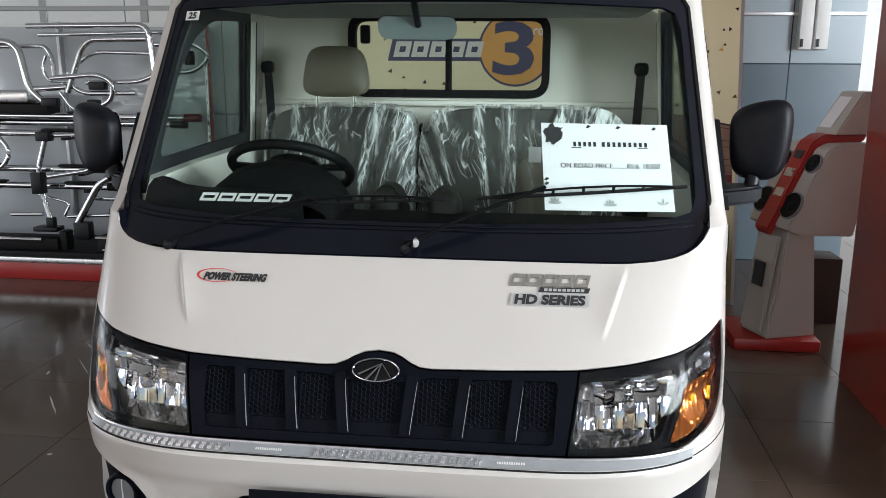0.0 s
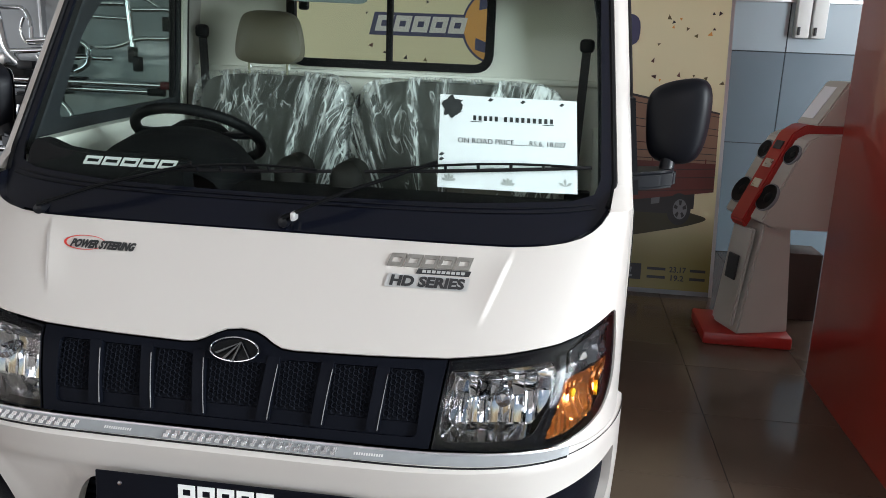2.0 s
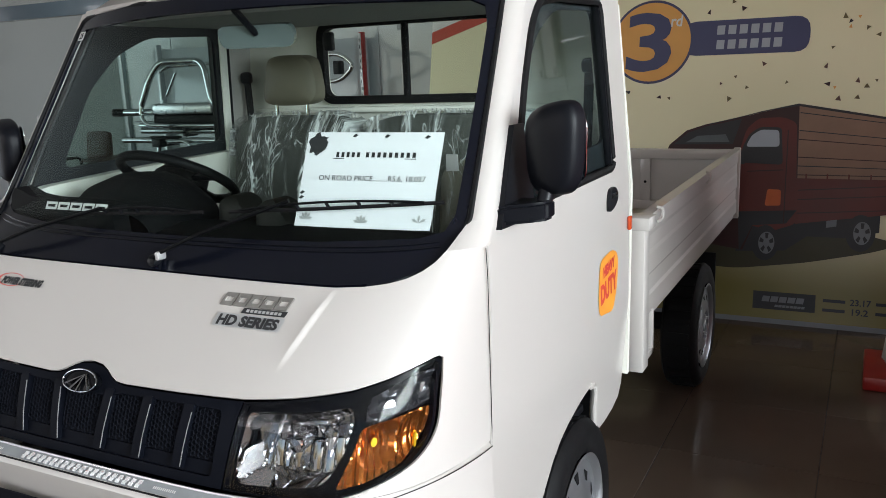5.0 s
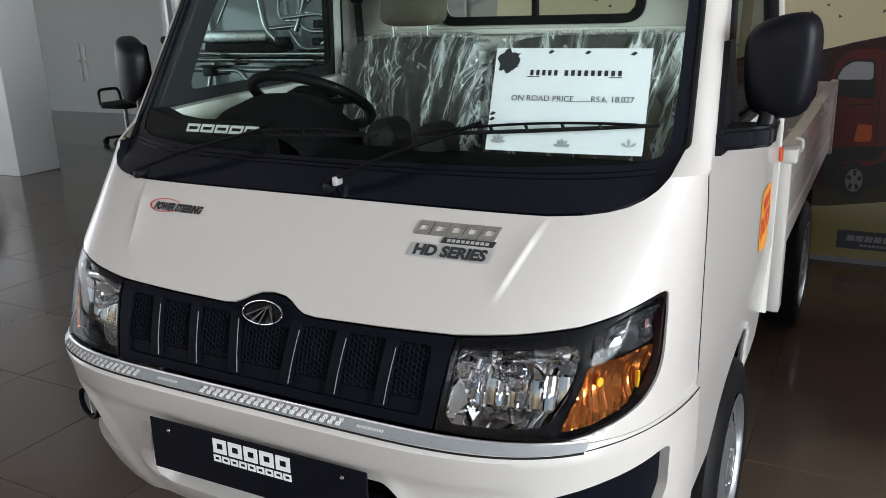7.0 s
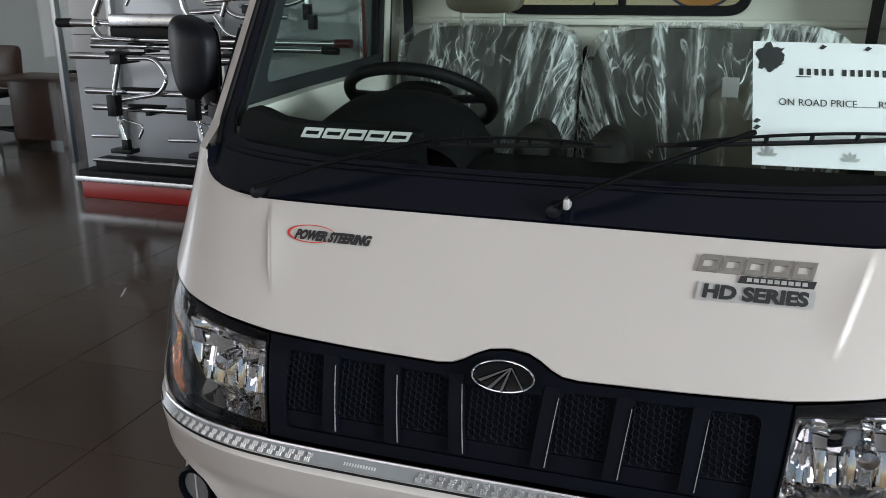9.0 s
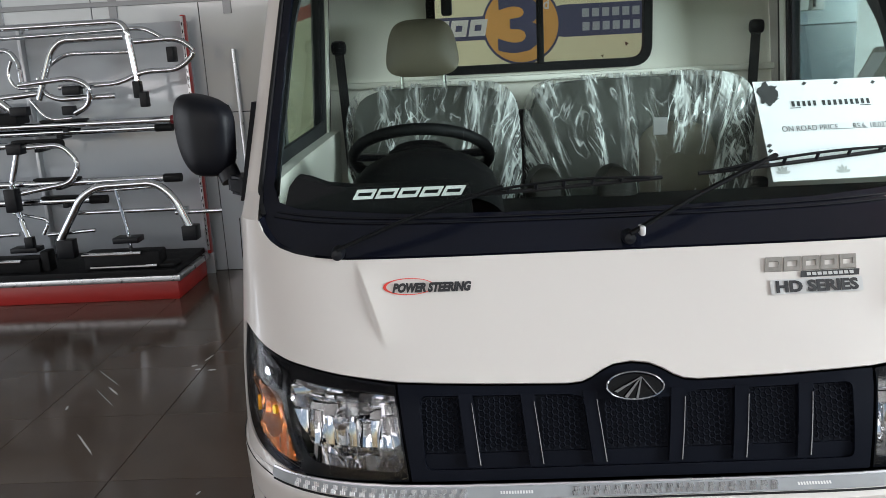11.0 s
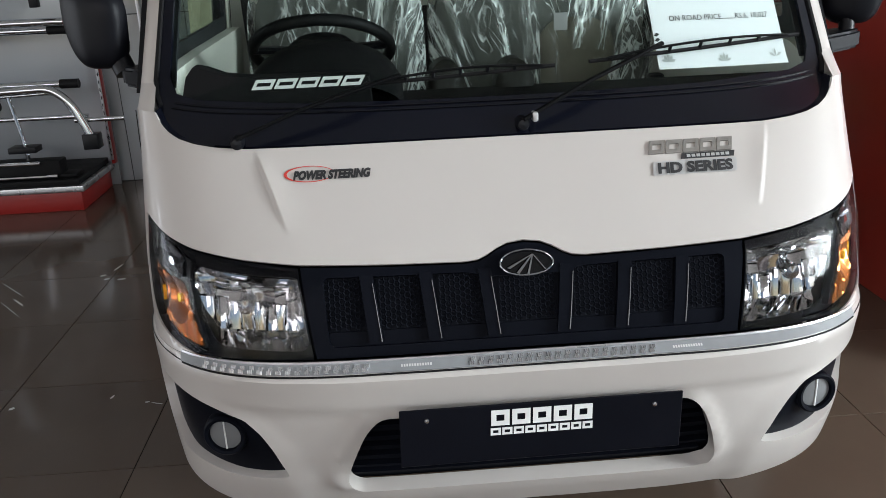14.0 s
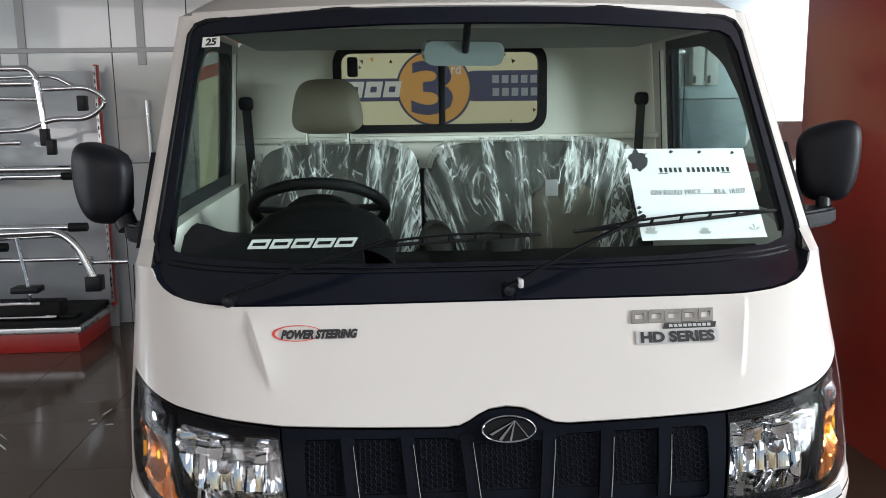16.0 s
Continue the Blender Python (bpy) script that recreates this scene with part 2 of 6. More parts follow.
def tube(points, radius, sides=10, bm=None, round_by=0.0, flat=1.0, closed=False):
    """A pipe along points; round_by bends its corners; flat squashes its section."""
    bm = bm or bmesh.new()
    pts = [Vector(p) for p in points]
    if round_by:
        out = []
        for i, p in enumerate(pts):
            if 0 < i < len(pts) - 1:
                a, b = pts[i - 1] - p, pts[i + 1] - p
                r = min(round_by, a.length * 0.45, b.length * 0.45)
                a, b = p + a.normalized() * r, p + b.normalized() * r
                for k in range(6):
                    t = k / 5
                    out.append(a * (1 - t) ** 2 + p * 2 * t * (1 - t) + b * t * t)
            else:
                out.append(p)
        pts = out
    rings, up = [], Vector((0, 0, 1))
    n = len(pts)
    for i, p in enumerate(pts):
        d = ((pts[(i + 1) % n] - pts[i - 1]) if closed else (pts[min(i + 1, n - 1)] - pts[max(i - 1, 0)])).normalized()
        side = d.cross(up)
        if side.length < 0.2:
            side = d.cross(Vector((0, 1, 0)))
        side.normalize()
        top = side.cross(d).normalized()
        rings.append([bm.verts.new(p + side * radius * math.cos(k * math.tau / sides) + top * radius * flat * math.sin(k * math.tau / sides)) for k in range(sides)])
    for i in range(n if closed else n - 1):
        a, b = rings[i], rings[(i + 1) % n]
        for k in range(sides):
            bm.faces.new((a[k], a[(k + 1) % sides], b[(k + 1) % sides], b[k]))
    if not closed:
        bm.faces.new(rings[0][::-1])
        bm.faces.new(rings[-1])
    return bm


def lathe(profile, axis, centre, sides=32, bm=None):
    """Turns (radius, along) pairs round an axis ('x', 'y' or 'z') through centre."""
    bm = bm or bmesh.new()
    c, rings = Vector(centre), []
    for r, a in profile:
        ring = []
        for k in range(sides):
            u, v = r * math.cos(k * math.tau / sides), r * math.sin(k * math.tau / sides)
            ring.append(bm.verts.new(c + Vector({"x": (a, u, v), "y": (u, a, v), "z": (u, v, a)}[axis])))
        rings.append(ring)
    for a, b in zip(rings, rings[1:]):
        for k in range(sides):
            bm.faces.new((a[k], a[(k + 1) % sides], b[(k + 1) % sides], b[k]))
    return bm


def prism(outline, lift, bm=None):
    """A flat outline of 3D points, raised by the vector lift."""
    bm = bm or bmesh.new()
    a = [bm.verts.new(p) for p in outline]
    b = [bm.verts.new(Vector(p) + Vector(lift)) for p in outline]
    bm.faces.new(a)
    bm.faces.new(b[::-1])
    for i in range(len(a)):
        j = (i + 1) % len(a)
        bm.faces.new((a[i], b[i], b[j], a[j]))
    return bm


def ruled(a, b, bm=None):
    """A strip between two lines of as many points."""
    bm = bm or bmesh.new()
    ra, rb = [bm.verts.new(p) for p in a], [bm.verts.new(p) for p in b]
    for i in range(len(ra) - 1):
        bm.faces.new((ra[i], ra[i + 1], rb[i + 1], rb[i]))
    return bm


def dense(loop, step):
    out = []
    for i, p in enumerate(loop):
        q = loop[(i + 1) % len(loop)]
        k = max(1, int(math.dist(p, q) / step))
        out += [(p[0] + (q[0] - p[0]) * j / k, p[1] + (q[1] - p[1]) * j / k) for j in range(k)]
    return out


def rounded(loop, r, n=4):
    """Rounds the corners of a flat loop."""
    out = []
    for i, p in enumerate(loop):
        a, b = loop[i - 1], loop[(i + 1) % len(loop)]
        la, lb = math.dist(a, p), math.dist(b, p)
        k = min(r, la * 0.45, lb * 0.45)
        a = (p[0] + (a[0] - p[0]) * k / la, p[1] + (a[1] - p[1]) * k / la)
        b = (p[0] + (b[0] - p[0]) * k / lb, p[1] + (b[1] - p[1]) * k / lb)
        for j in range(n + 1):
            t = j / n
            out.append(tuple(a[c] * (1 - t) ** 2 + 2 * p[c] * t * (1 - t) + b[c] * t * t for c in (0, 1)))
    return out


def inside(pt, loop):
    x, y = pt
    hit = False
    for (x0, y0), (x1, y1) in zip(loop, loop[1:] + loop[:1]):
        if (y0 > y) != (y1 > y) and x < (x1 - x0) * (y - y0) / (y1 - y0) + x0:
            hit = not hit
    return hit


def skin(outline, shape, thick=0.004, step=0.03, holes=(), off=0.0, bm=None, relief=None, extra=()):
    """A shell cut out of the surface shape(u, v) along an outline, with holes; thick inwards, off outwards."""
    from mathutils.geometry import delaunay_2d_cdt
    bm = bm or bmesh.new()
    loops = [dense(outline, step)] + [dense(h, step) for h in holes]
    pts, edges = [], []
    for lp in loops:
        k = len(pts)
        pts += [Vector(p) for p in lp]
        edges += [(k + i, k + (i + 1) % len(lp)) for i in range(len(lp))]
    us, vs = [p[0] for p in loops[0]], [p[1] for p in loops[0]]
    nu, nv = int((max(us) - min(us)) / step) + 1, int((max(vs) - min(vs)) / step) + 1
    rim = [p for lp in loops for p in lp]
    rx = np.array(rim)
    for i in range(1, nu):
        for j in range(1, nv):
            p = (min(us) + (max(us) - min(us)) * i / nu, min(vs) + (max(vs) - min(vs)) * j / nv)
            if inside(p, loops[0]) and not any(inside(p, h) for h in loops[1:]) and np.min(np.hypot(rx[:, 0] - p[0], rx[:, 1] - p[1])) > step * 0.45:
                pts.append(Vector(p))
    pts += [Vector(p) for p in extra]
    vv, _, faces, _, _, _ = delaunay_2d_cdt(pts, edges, [], 2, 1e-6)
    h, top, low = 1e-3, [], []
    for u, v in vv:
        p = Vector(shape(u, v))
        n = (Vector(shape(u + h, v)) - Vector(shape(u - h, v))).cross(Vector(shape(u, v + h)) - Vector(shape(u, v - h)))
        n.normalize()
        o = off + (relief(u, v) if relief else 0.0)
        top.append(bm.verts.new(p + n * o))
        low.append(bm.verts.new(p + n * (o - thick)))
    used = {}
    for f in faces:
        c = (sum(vv[i][0] for i in f) / len(f), sum(vv[i][1] for i in f) / len(f))
        if not inside(c, loops[0]) or any(inside(c, hl) for hl in loops[1:]):
            continue
        bm.faces.new([top[i] for i in f])
        bm.faces.new([low[i] for i in reversed(f)])
        for i, j in zip(f, list(f[1:]) + [f[0]]):
            used[(i, j)] = True
    for i, j in list(used):
        if (j, i) not in used:
            bm.faces.new((top[j], top[i], low[i], low[j]))
    loose = [v for v in bm.verts if not v.link_faces]
    bmesh.ops.delete(bm, geom=loose, context="VERTS")
    return bm


def letters(text, size, width=None, shear=0.0, bold=0.0):
    """The flat outline of a text as a mesh in x and y, centred, stretched to a width."""
    cu = bpy.data.curves.new("text", "FONT")
    cu.body, cu.size, cu.shear, cu.align_x, cu.align_y = text, size, shear, "CENTER", "CENTER"
    cu.resolution_u, cu.offset = 3, bold
    ob = bpy.data.objects.new("text", cu)
    scene.collection.objects.link(ob)
    bpy.context.view_layer.update()
    me = bpy.data.meshes.new_from_object(ob.evaluated_get(bpy.context.evaluated_depsgraph_get()))
    bpy.data.objects.remove(ob)
    bm = bmesh.new()
    bm.from_mesh(me)
    if bm.verts:
        xs, ys = [v.co.x for v in bm.verts], [v.co.y for v in bm.verts]
        k = width / (max(xs) - min(xs)) if width else 1
        for v in bm.verts:
            v.co.x = (v.co.x - (max(xs) + min(xs)) / 2) * k
            v.co.y -= (max(ys) + min(ys)) / 2
    return bm


def wrap(bm, shape, u, v, off, turn=0.0):
    """Lays a flat mesh onto a surface at (u, v)."""
    h = 1e-3
    for w in bm.verts:
        a, b = w.co.x, w.co.y
        a, b = u + a * math.cos(turn) - b * math.sin(turn), v + a * math.sin(turn) + b * math.cos(turn)
        n = (Vector(shape(a + h, b)) - Vector(shape(a - h, b))).cross(Vector(shape(a, b + h)) - Vector(shape(a, b - h)))
        w.co = Vector(shape(a, b)) + n.normalized() * (off + w.co.z)
    return bm


def flat(loops, bm=None):
    """Flat faces from outlines in x and y."""
    bm = bm or bmesh.new()
    for lp in loops:
        bm.faces.new([bm.verts.new((x, y, 0)) for x, y in lp])
    return bm


def blocks(count, w, h, lean=0.25, gap=0.14):
    """A row of plain leaning blocks, in place of a brand's lettering."""
    s = w / count
    return [[(-w / 2 + i * s + s * gap / 2 - lean * h / 2, -h / 2), (-w / 2 + (i + 1) * s - s * gap / 2 - lean * h / 2, -h / 2),
             (-w / 2 + (i + 1) * s - s * gap / 2 + lean * h / 2, h / 2), (-w / 2 + i * s + s * gap / 2 + lean * h / 2, h / 2)] for i in range(count)]


def hollow(count, w, h, lean=0.25, gap=0.16, bar=0.27):
    """A row of plain leaning hollow blocks, each as four bars."""
    out = []
    for lp in blocks(count, w, h, lean, gap):
        (ax, ay), (bx, by), (cx, cy), (dx, dy) = lp
        at = lambda u, v: (ax + (bx - ax) * u + (dx - ax) * v, ay + (dy - ay) * v)
        k = min(0.45, bar * h / (bx - ax))
        out.append([[at(0, 0), at(1, 0), at(1, bar), at(0, bar)], [at(0, 1 - bar), at(1, 1 - bar), at(1, 1), at(0, 1)],
                    [at(0, bar), at(k, bar), at(k, 1 - bar), at(0, 1 - bar)], [at(1 - k, bar), at(1, bar), at(1, 1 - bar), at(1 - k, 1 - bar)]])
    return out


def solid(loops, high):
    """Outlines in x and y raised into thin solids."""
    bm = bmesh.new()
    for lp in loops:
        prism([(x, y, 0) for x, y in lp], (0, 0, high), bm)
    return bm


def softened(points, rounds=2):
    """An open line with its corners cut."""
    for _ in range(rounds):
        out = [points[0]]
        for (x0, y0), (x1, y1) in zip(points, points[1:]):
            out += [(x0 * 0.75 + x1 * 0.25, y0 * 0.75 + y1 * 0.25), (x0 * 0.25 + x1 * 0.75, y0 * 0.25 + y1 * 0.75)]
        points = out + [points[-1]]
    return points


def each(name, loops, shape, u, v, off, material, parent):
    """Flat pieces side by side, each a part of its own."""
    for lp in loops:
        part(name, wrap(flat([lp]), shape, u, v, off), material, parent, smooth=False)


def ellipse(a, b, n=40, x=0.0, y=0.0):
    return [(x + a * math.cos(k * math.tau / n), y + b * math.sin(k * math.tau / n)) for k in range(n)]


def mirrored(loop):
    return [(-u, v) for u, v in reversed(loop)]

# ---- the truck's surfaces ----
NOSE_Z = [0.78, 0.87, 0.93, 1.0, 1.03, 1.065, 1.10, 1.17, 1.20, 1.25, 1.30]
NOSE_Y = [0.012, 0.038, 0.054, 0.082, 0.108, 0.140, 0.173, 0.240, 0.272, 0.320, 0.365]
BUMP_Z = [0.28, 0.34, 0.40, 0.46, 0.52, 0.58, 0.65, 0.72, 0.775, 0.80, 0.83, 0.845, 0.862, 0.90]
BUMP_Y = [0.40, 0.27, 0.185, 0.130, 0.090, 0.060, 0.036, 0.020, 0.010, 0.004, -0.006, -0.008, 0.025, 0.06]


def smooth_table(zs, ys, r):
    f = np.arange(zs[0], zs[-1], 0.004)
    g = np.interp(f, zs, ys)
    k = np.hanning(2 * r + 3)[1:-1]
    return f, np.convolve(np.pad(g, r, mode="reflect", reflect_type="odd"), k / k.sum(), "valid")


class Plan:
    """A rounded plan shape unrolled along s, and raised along a centre profile; tuck narrows it below z = 0.72."""

    def __init__(self, table, half, corner, p, q, tuck=0.0):
        self.table, self.half, self.corner, self.tuck = table, half, corner, tuck
        phi = np.linspace(0, math.pi / 2, 500)
        self.x, self.g = half * np.sin(phi) ** (2 / p), 1 - np.cos(phi) ** (2 / q)
        self.s = np.concatenate([[0], np.cumsum(np.hypot(np.diff(self.x), 0.4 * np.diff(self.g)))])
        self.end = self.s[-1]

    def sx(self, x):
        return float(np.interp(abs(x), self.x, self.s)) * (1 if x >= 0 else -1)

    def sy(self, y):
        return self.end + y - self.corner

    def xs(self, s):
        return float(np.interp(abs(s), self.s, self.x))

    def on(self, points):
        return [(self.sx(x), z) for x, z in points]

    def __call__(self, s, z):
        a = abs(s)
        y0 = float(np.interp(z, *self.table))
        x = self.xs(a) * (1 - self.tuck * max(0, 0.72 - z))
        y = y0 + (self.corner - y0) * float(np.interp(a, self.s, self.g)) if a < self.end else self.corner + a - self.end
        return (x if s >= 0 else -x, y, z)


nose = Plan(smooth_table(NOSE_Z, NOSE_Y, 6), 0.741, 0.50, 5.5, 2.6)
bump = Plan(smooth_table(BUMP_Z, BUMP_Y, 3), 0.752, 0.47, 4.8, 2.1, 0.06)
s_x, s_y, on = nose.sx, nose.sy, nose.on


def half_width(z):
    return 0.743 - 0.041 * max(0.0, (z - 1.22) / 0.56) - 0.08 * max(0.0, 0.85 - z)


def front(x, z):
    g = 0.356 + 0.5 * (z - 1.286) + (0.216 + 0.33 * max(0, z - 1.286)) * x * x
    t = min(1, max(0, (z - 1.185) / 0.11))
    t = t * t * (3 - 2 * t)
    if t >= 1:
        return g
    return g * t + nose(s_x(max(-0.739, min(0.739, x))), z)[1] * (1 - t)


RAD = 0.04


def upper(a, z):
    """The cab above the bonnet: a from 0 to 1 runs across the glass, to 2 round the pillar, beyond that back along the side."""
    w, b = half_width(z), abs(a)
    e = w - RAD
    if b <= 1:
        x, y = e * b, front(e * b, z)
    else:
        yc = front(e, z)
        k = min(b - 1, 1) * math.pi / 2
        x, y = e + RAD * math.sin(k), yc + RAD * (1 - math.cos(k)) + max(0, b - 2)
    return (x if a >= 0 else -x, y, z)


def a_x(x, z):
    return x / (half_width(z) - RAD)


def a_y(y, z):
    return 2 + y - (front(half_width(z) - RAD, z) + RAD)


def side(y, z):
    return (half_width(z), y, z)


def side_l(y, z):
    return (-half_width(z), -y, z)


def pad(x0, x1, y0, y1, z0, z1, lean, bulge=0.03, roundness=6, cuts=12):
    b = bmesh.new()
    bmesh.ops.create_cube(b, size=2)
    bmesh.ops.subdivide_edges(b, edges=b.edges, cuts=cuts, use_grid_fill=True)
    for v in b.verts:
        p = v.co
        r = (abs(p.x) ** roundness + abs(p.z) ** roundness) ** (1 / roundness)
        k = 1 / max(r, 1e-6) if r > 1 else 1
        x, z = p.x * k, p.z * k
        y = p.y * (1 - 0.35 * max(abs(x), abs(z)) ** 6)
        y -= bulge / ((y1 - y0) / 2) * (1 - x * x) * (1 - z * z) * (1 if p.y < 0 else 0)
        v.co = ((x0 + x1) / 2 + x * (x1 - x0) / 2, (y0 + y1) / 2 + y * (y1 - y0) / 2, (z0 + z1) / 2 + z * (z1 - z0) / 2)
        v.co.y += (v.co.z - z0) * lean
    return b



# ---- the truck ----
truck = thing("pickup_truck", "new cream-white mini pickup truck parked on the showroom floor", "truck")

# bonnet and wings in one pressing, round the lamps
EDGE = [(0, 1.037), (0.03, 1.034), (0.05, 1.027), (0.068, 1.018), (0.085, 1.012), (0.11, 1.010), (0.25, 1.013), (0.40, 1.018), (0.50, 1.027), (0.60, 1.040),
        (0.65, 1.053), (0.685, 1.067), (0.700, 1.0735), (0.707, 1.0745), (0.7112, 1.0695)]
OUTER = softened([(0.7142, 1.035), (0.7158, 0.978), (0.7132, 0.938), (0.703, 0.908), (0.686, 0.889), (0.645, 0.870), (0.60, 0.861)])
right = [(0.60, 0.8565), (0.66, 0.8548), (0.72, 0.852)]
TOP = [(0.50, 1.1935), (0.56, 1.1972), (0.60, 1.2025), (0.632, 1.2105), (0.655, 1.2215), (0.673, 1.236), (0.687, 1.255)]
half = on(EDGE + OUTER + right) + [(s_x(0.7405) + 0.02, 0.846), (s_x(0.7405) + 0.024, 0.95), (s_x(0.7405) + 0.026, 1.10), (s_x(0.7405) + 0.03, 1.252)] + on(TOP[::-1])


def crease(s, z):
    """Two shallow pressed lines that run down the bonnet."""
    x = abs(nose.xs(s))
    c = fold_x(z, s)
    fade = max(0, min(1, (z - 1.062) / 0.04)) * max(0, min(1, (1.194 - z) / 0.04))
    d = x - c
    return (0.0065 if s > 0 else 0.0065) * fade * (max(0.0, 1 + d / 0.06) ** 2 if d < 0 else max(0.0, 1 - d / 0.009))


def fold_x(z, q):
    return 0.494 - (1.178 - z) * 0.43 if q > 0 else 0.470 - (1.172 - z) * 0.48


fold = [(s_x((fold_x(z, q) + d) * q), z) for z in [1.06 + 0.004 * k for k in range(34)] for d in (-0.003, 0.0, 0.0045, 0.009, 0.012) for q in (1, -1)]
part("bonnet", skin(half + mirrored(half), nose, 0.005, 0.0125, relief=crease, extra=fold), CREAM, truck, angle=60)

# windscreen: black border with the cowl, clear pane
GL = [(0.50, 1.1965), (0.56, 1.2003), (0.60, 1.2055), (0.63, 1.2135), (0.652, 1.224), (0.670, 1.2385), (0.684, 1.257), (0.694, 1.277), (0.702, 1.305), (0.694, 1.42), (0.685, 1.54), (0.675, 1.66), (0.666, 1.742), (0.650, 1.766), (0.622, 1.775), (0.30, 1.788)]
CLEAR = [(0.10, 1.258), (0.40, 1.259), (0.61, 1.268), (0.655, 1.280), (0.668, 1.31), (0.662, 1.43), (0.654, 1.56), (0.645, 1.69), (0.632, 1.728), (0.60, 1.742), (0.20, 1.752)]
glass_out = [(a_x(x, z), z) for x, z in GL]
glass_in = [(a_x(x, z), z) for x, z in CLEAR]
screen = part("windscreen", skin(glass_in + mirrored(glass_in), upper, 0.004, 0.04, off=-0.004), GLASS, truck, "tinted laminated windscreen")
screen.visible_shadow = False
part("border", skin(glass_out + mirrored(glass_out), upper, 0.007, 0.025, holes=[glass_in + mirrored(glass_in)]), FRIT, screen, "black printed border and cowl")
seal = [upper(a_x(x, z), z) for x, z in GL[6:] + [(-x, z) for x, z in reversed(GL[6:])]]
part("seal", tube(seal, 0.006, 6), RUBBER, screen)

# the border's turned edge and the pillar's foot, down to the wings
def evenly(points, n):
    d = np.concatenate([[0], np.cumsum([math.dist(a, b) for a, b in zip(points, points[1:])])])
    return [tuple(float(np.interp(k / (n - 1) * d[-1], d, [p[c] for p in points])) for c in (0, 1)) for k in range(n)]


for sgn in (1, -1):
    low_line = evenly(TOP[1:], 24)
    high_line = evenly([q for q in GL if 0.555 < q[0] and q[1] < 1.258], 24)
    part("border_edge", ruled([nose(s_x(x) * sgn, z - 0.001) for x, z in low_line], [upper(a_x(x, z) * sgn, z) for x, z in high_line]), FRIT, screen)
    s0, s1 = s_x(0.687), s_x(0.7405) + 0.03
    foot = [nose((s0 + (s1 - s0) * k / 16) * sgn, 1.2545 - 0.003 * k / 16) for k in range(17)]
    knee = float(np.interp(1.30, [q for _, q in GL[7:13]], [x for x, _ in GL[7:13]])) + 0.005
    a0, a1 = a_x(knee, 1.30), a_y(0.512, 1.30)
    part("pillar_foot", ruled(foot, [upper((a0 + (a1 - a0) * k / 16) * sgn, 1.30) for k in range(17)]), CREAM, truck)

for zz, w in ((1.243, 0.66), (1.2505, 0.655)):
    part("glass_edge", tube([Vector(upper(a_x(-w + 2 * w * k / 40, zz), zz + 0.012 * (abs(k / 20 - 1)) ** 6)) + Vector((0, -0.001, 0.001)) for k in range(41)], 0.0022, 6), BLACK_GLOSS, screen)

# pillars, header and roof
def pillar(sign):
    z = [1.2565, 1.28, 1.30, 1.36, 1.42, 1.48, 1.54, 1.60, 1.66, 1.72, 1.79]
    gx = [x for x, _ in GL[7:13]]
    gz = [q for _, q in GL[7:13]]
    inner = [(a_x(float(np.interp(q, gz, gx)) + 0.004, q), q) for q in z]
    outer = [(a_y(0.482 + 0.60 * max(0, q - 1.25), q), q) for q in z]
    loop = inner + outer[::-1]
    return skin(loop if sign > 0 else mirrored(loop), upper, 0.02, 0.03)


def pillar_lining(sign):
    z = [1.30, 1.36, 1.42, 1.48, 1.54, 1.60, 1.66, 1.72, 1.765]
    gx, gz = [x for x, _ in CLEAR[4:9]], [q for _, q in CLEAR[4:9]]
    inner = [(a_x(float(np.interp(q, gz, gx)) + 0.002, q), q) for q in z]
    outer = [(a_y(0.50 + 0.60 * max(0, q - 1.25), q), q) for q in z]
    loop = inner + outer[::-1]
    return skin(loop if sign > 0 else mirrored(loop), upper, 0.006, 0.03, off=-0.024)


for sgn in (1, -1):
    post = part("windscreen_pillar", pillar(sgn), CREAM, truck)
    part("pillar_lining", pillar_lining(sgn), TRIMGREY, post, "dark grey pillar lining")


def roof_z(x, y):
    w, y0 = 0.702, 0.614 + 0.38 * x * x
    a = min(1, abs(x) / w)
    b = min(1, max(0, (y - y0) / 0.22))
    c = min(1, max(0, (1.555 - y) / 0.12))
    return 1.791 + 0.107 * (1 - a ** 3.2) ** 0.5 * (1 - (1 - b) ** 2.2) * (1 - (1 - c) ** 3) + 0.008 * (1 - a)


roof_bm = bmesh.new()
nx, ny = 48, 36
grid = []
for j in range(ny + 1):
    row = []
    for i in range(nx + 1):
        u = i / nx * 2 - 1
        x = 0.702 * math.sin(u * math.pi / 2)
        y0 = 0.614 + 0.38 * x * x
        y = y0 + (1.555 - y0) * (1 - math.cos(j / ny * math.pi)) / 2
        row.append(roof_bm.verts.new((x, y, roof_z(x, y))))
    grid.append(row)
for j in range(ny):
    for i in range(nx):
        roof_bm.faces.new((grid[j][i], grid[j][i + 1], grid[j + 1][i + 1], grid[j + 1][i]))
bmesh.ops.solidify(roof_bm, geom=roof_bm.faces[:], thickness=-0.004)
part("roof", roof_bm, CREAM, truck)
brow = [(x, z) for x, z in GL[11:]]
brow_loop = [(a_x(x, z + 0.003), z + 0.003) for x, z in brow] + [(a_x(-x, z + 0.003), z + 0.003) for x, z in reversed(brow)] + [(a_x(-0.672, 1.797), 1.797), (a_x(0.672, 1.797), 1.797)]
part("header", skin(brow_loop, upper, 0.016, 0.03, off=0.001), CREAM, truck)
part("headliner", skin([(-0.56, 0.785), (0.56, 0.785), (0.62, 0.90), (0.62, 1.50), (-0.62, 1.50), (-0.62, 0.90)], lambda x, y: (x, y, 1.765), 0.008, 0.2), LINING, truck)

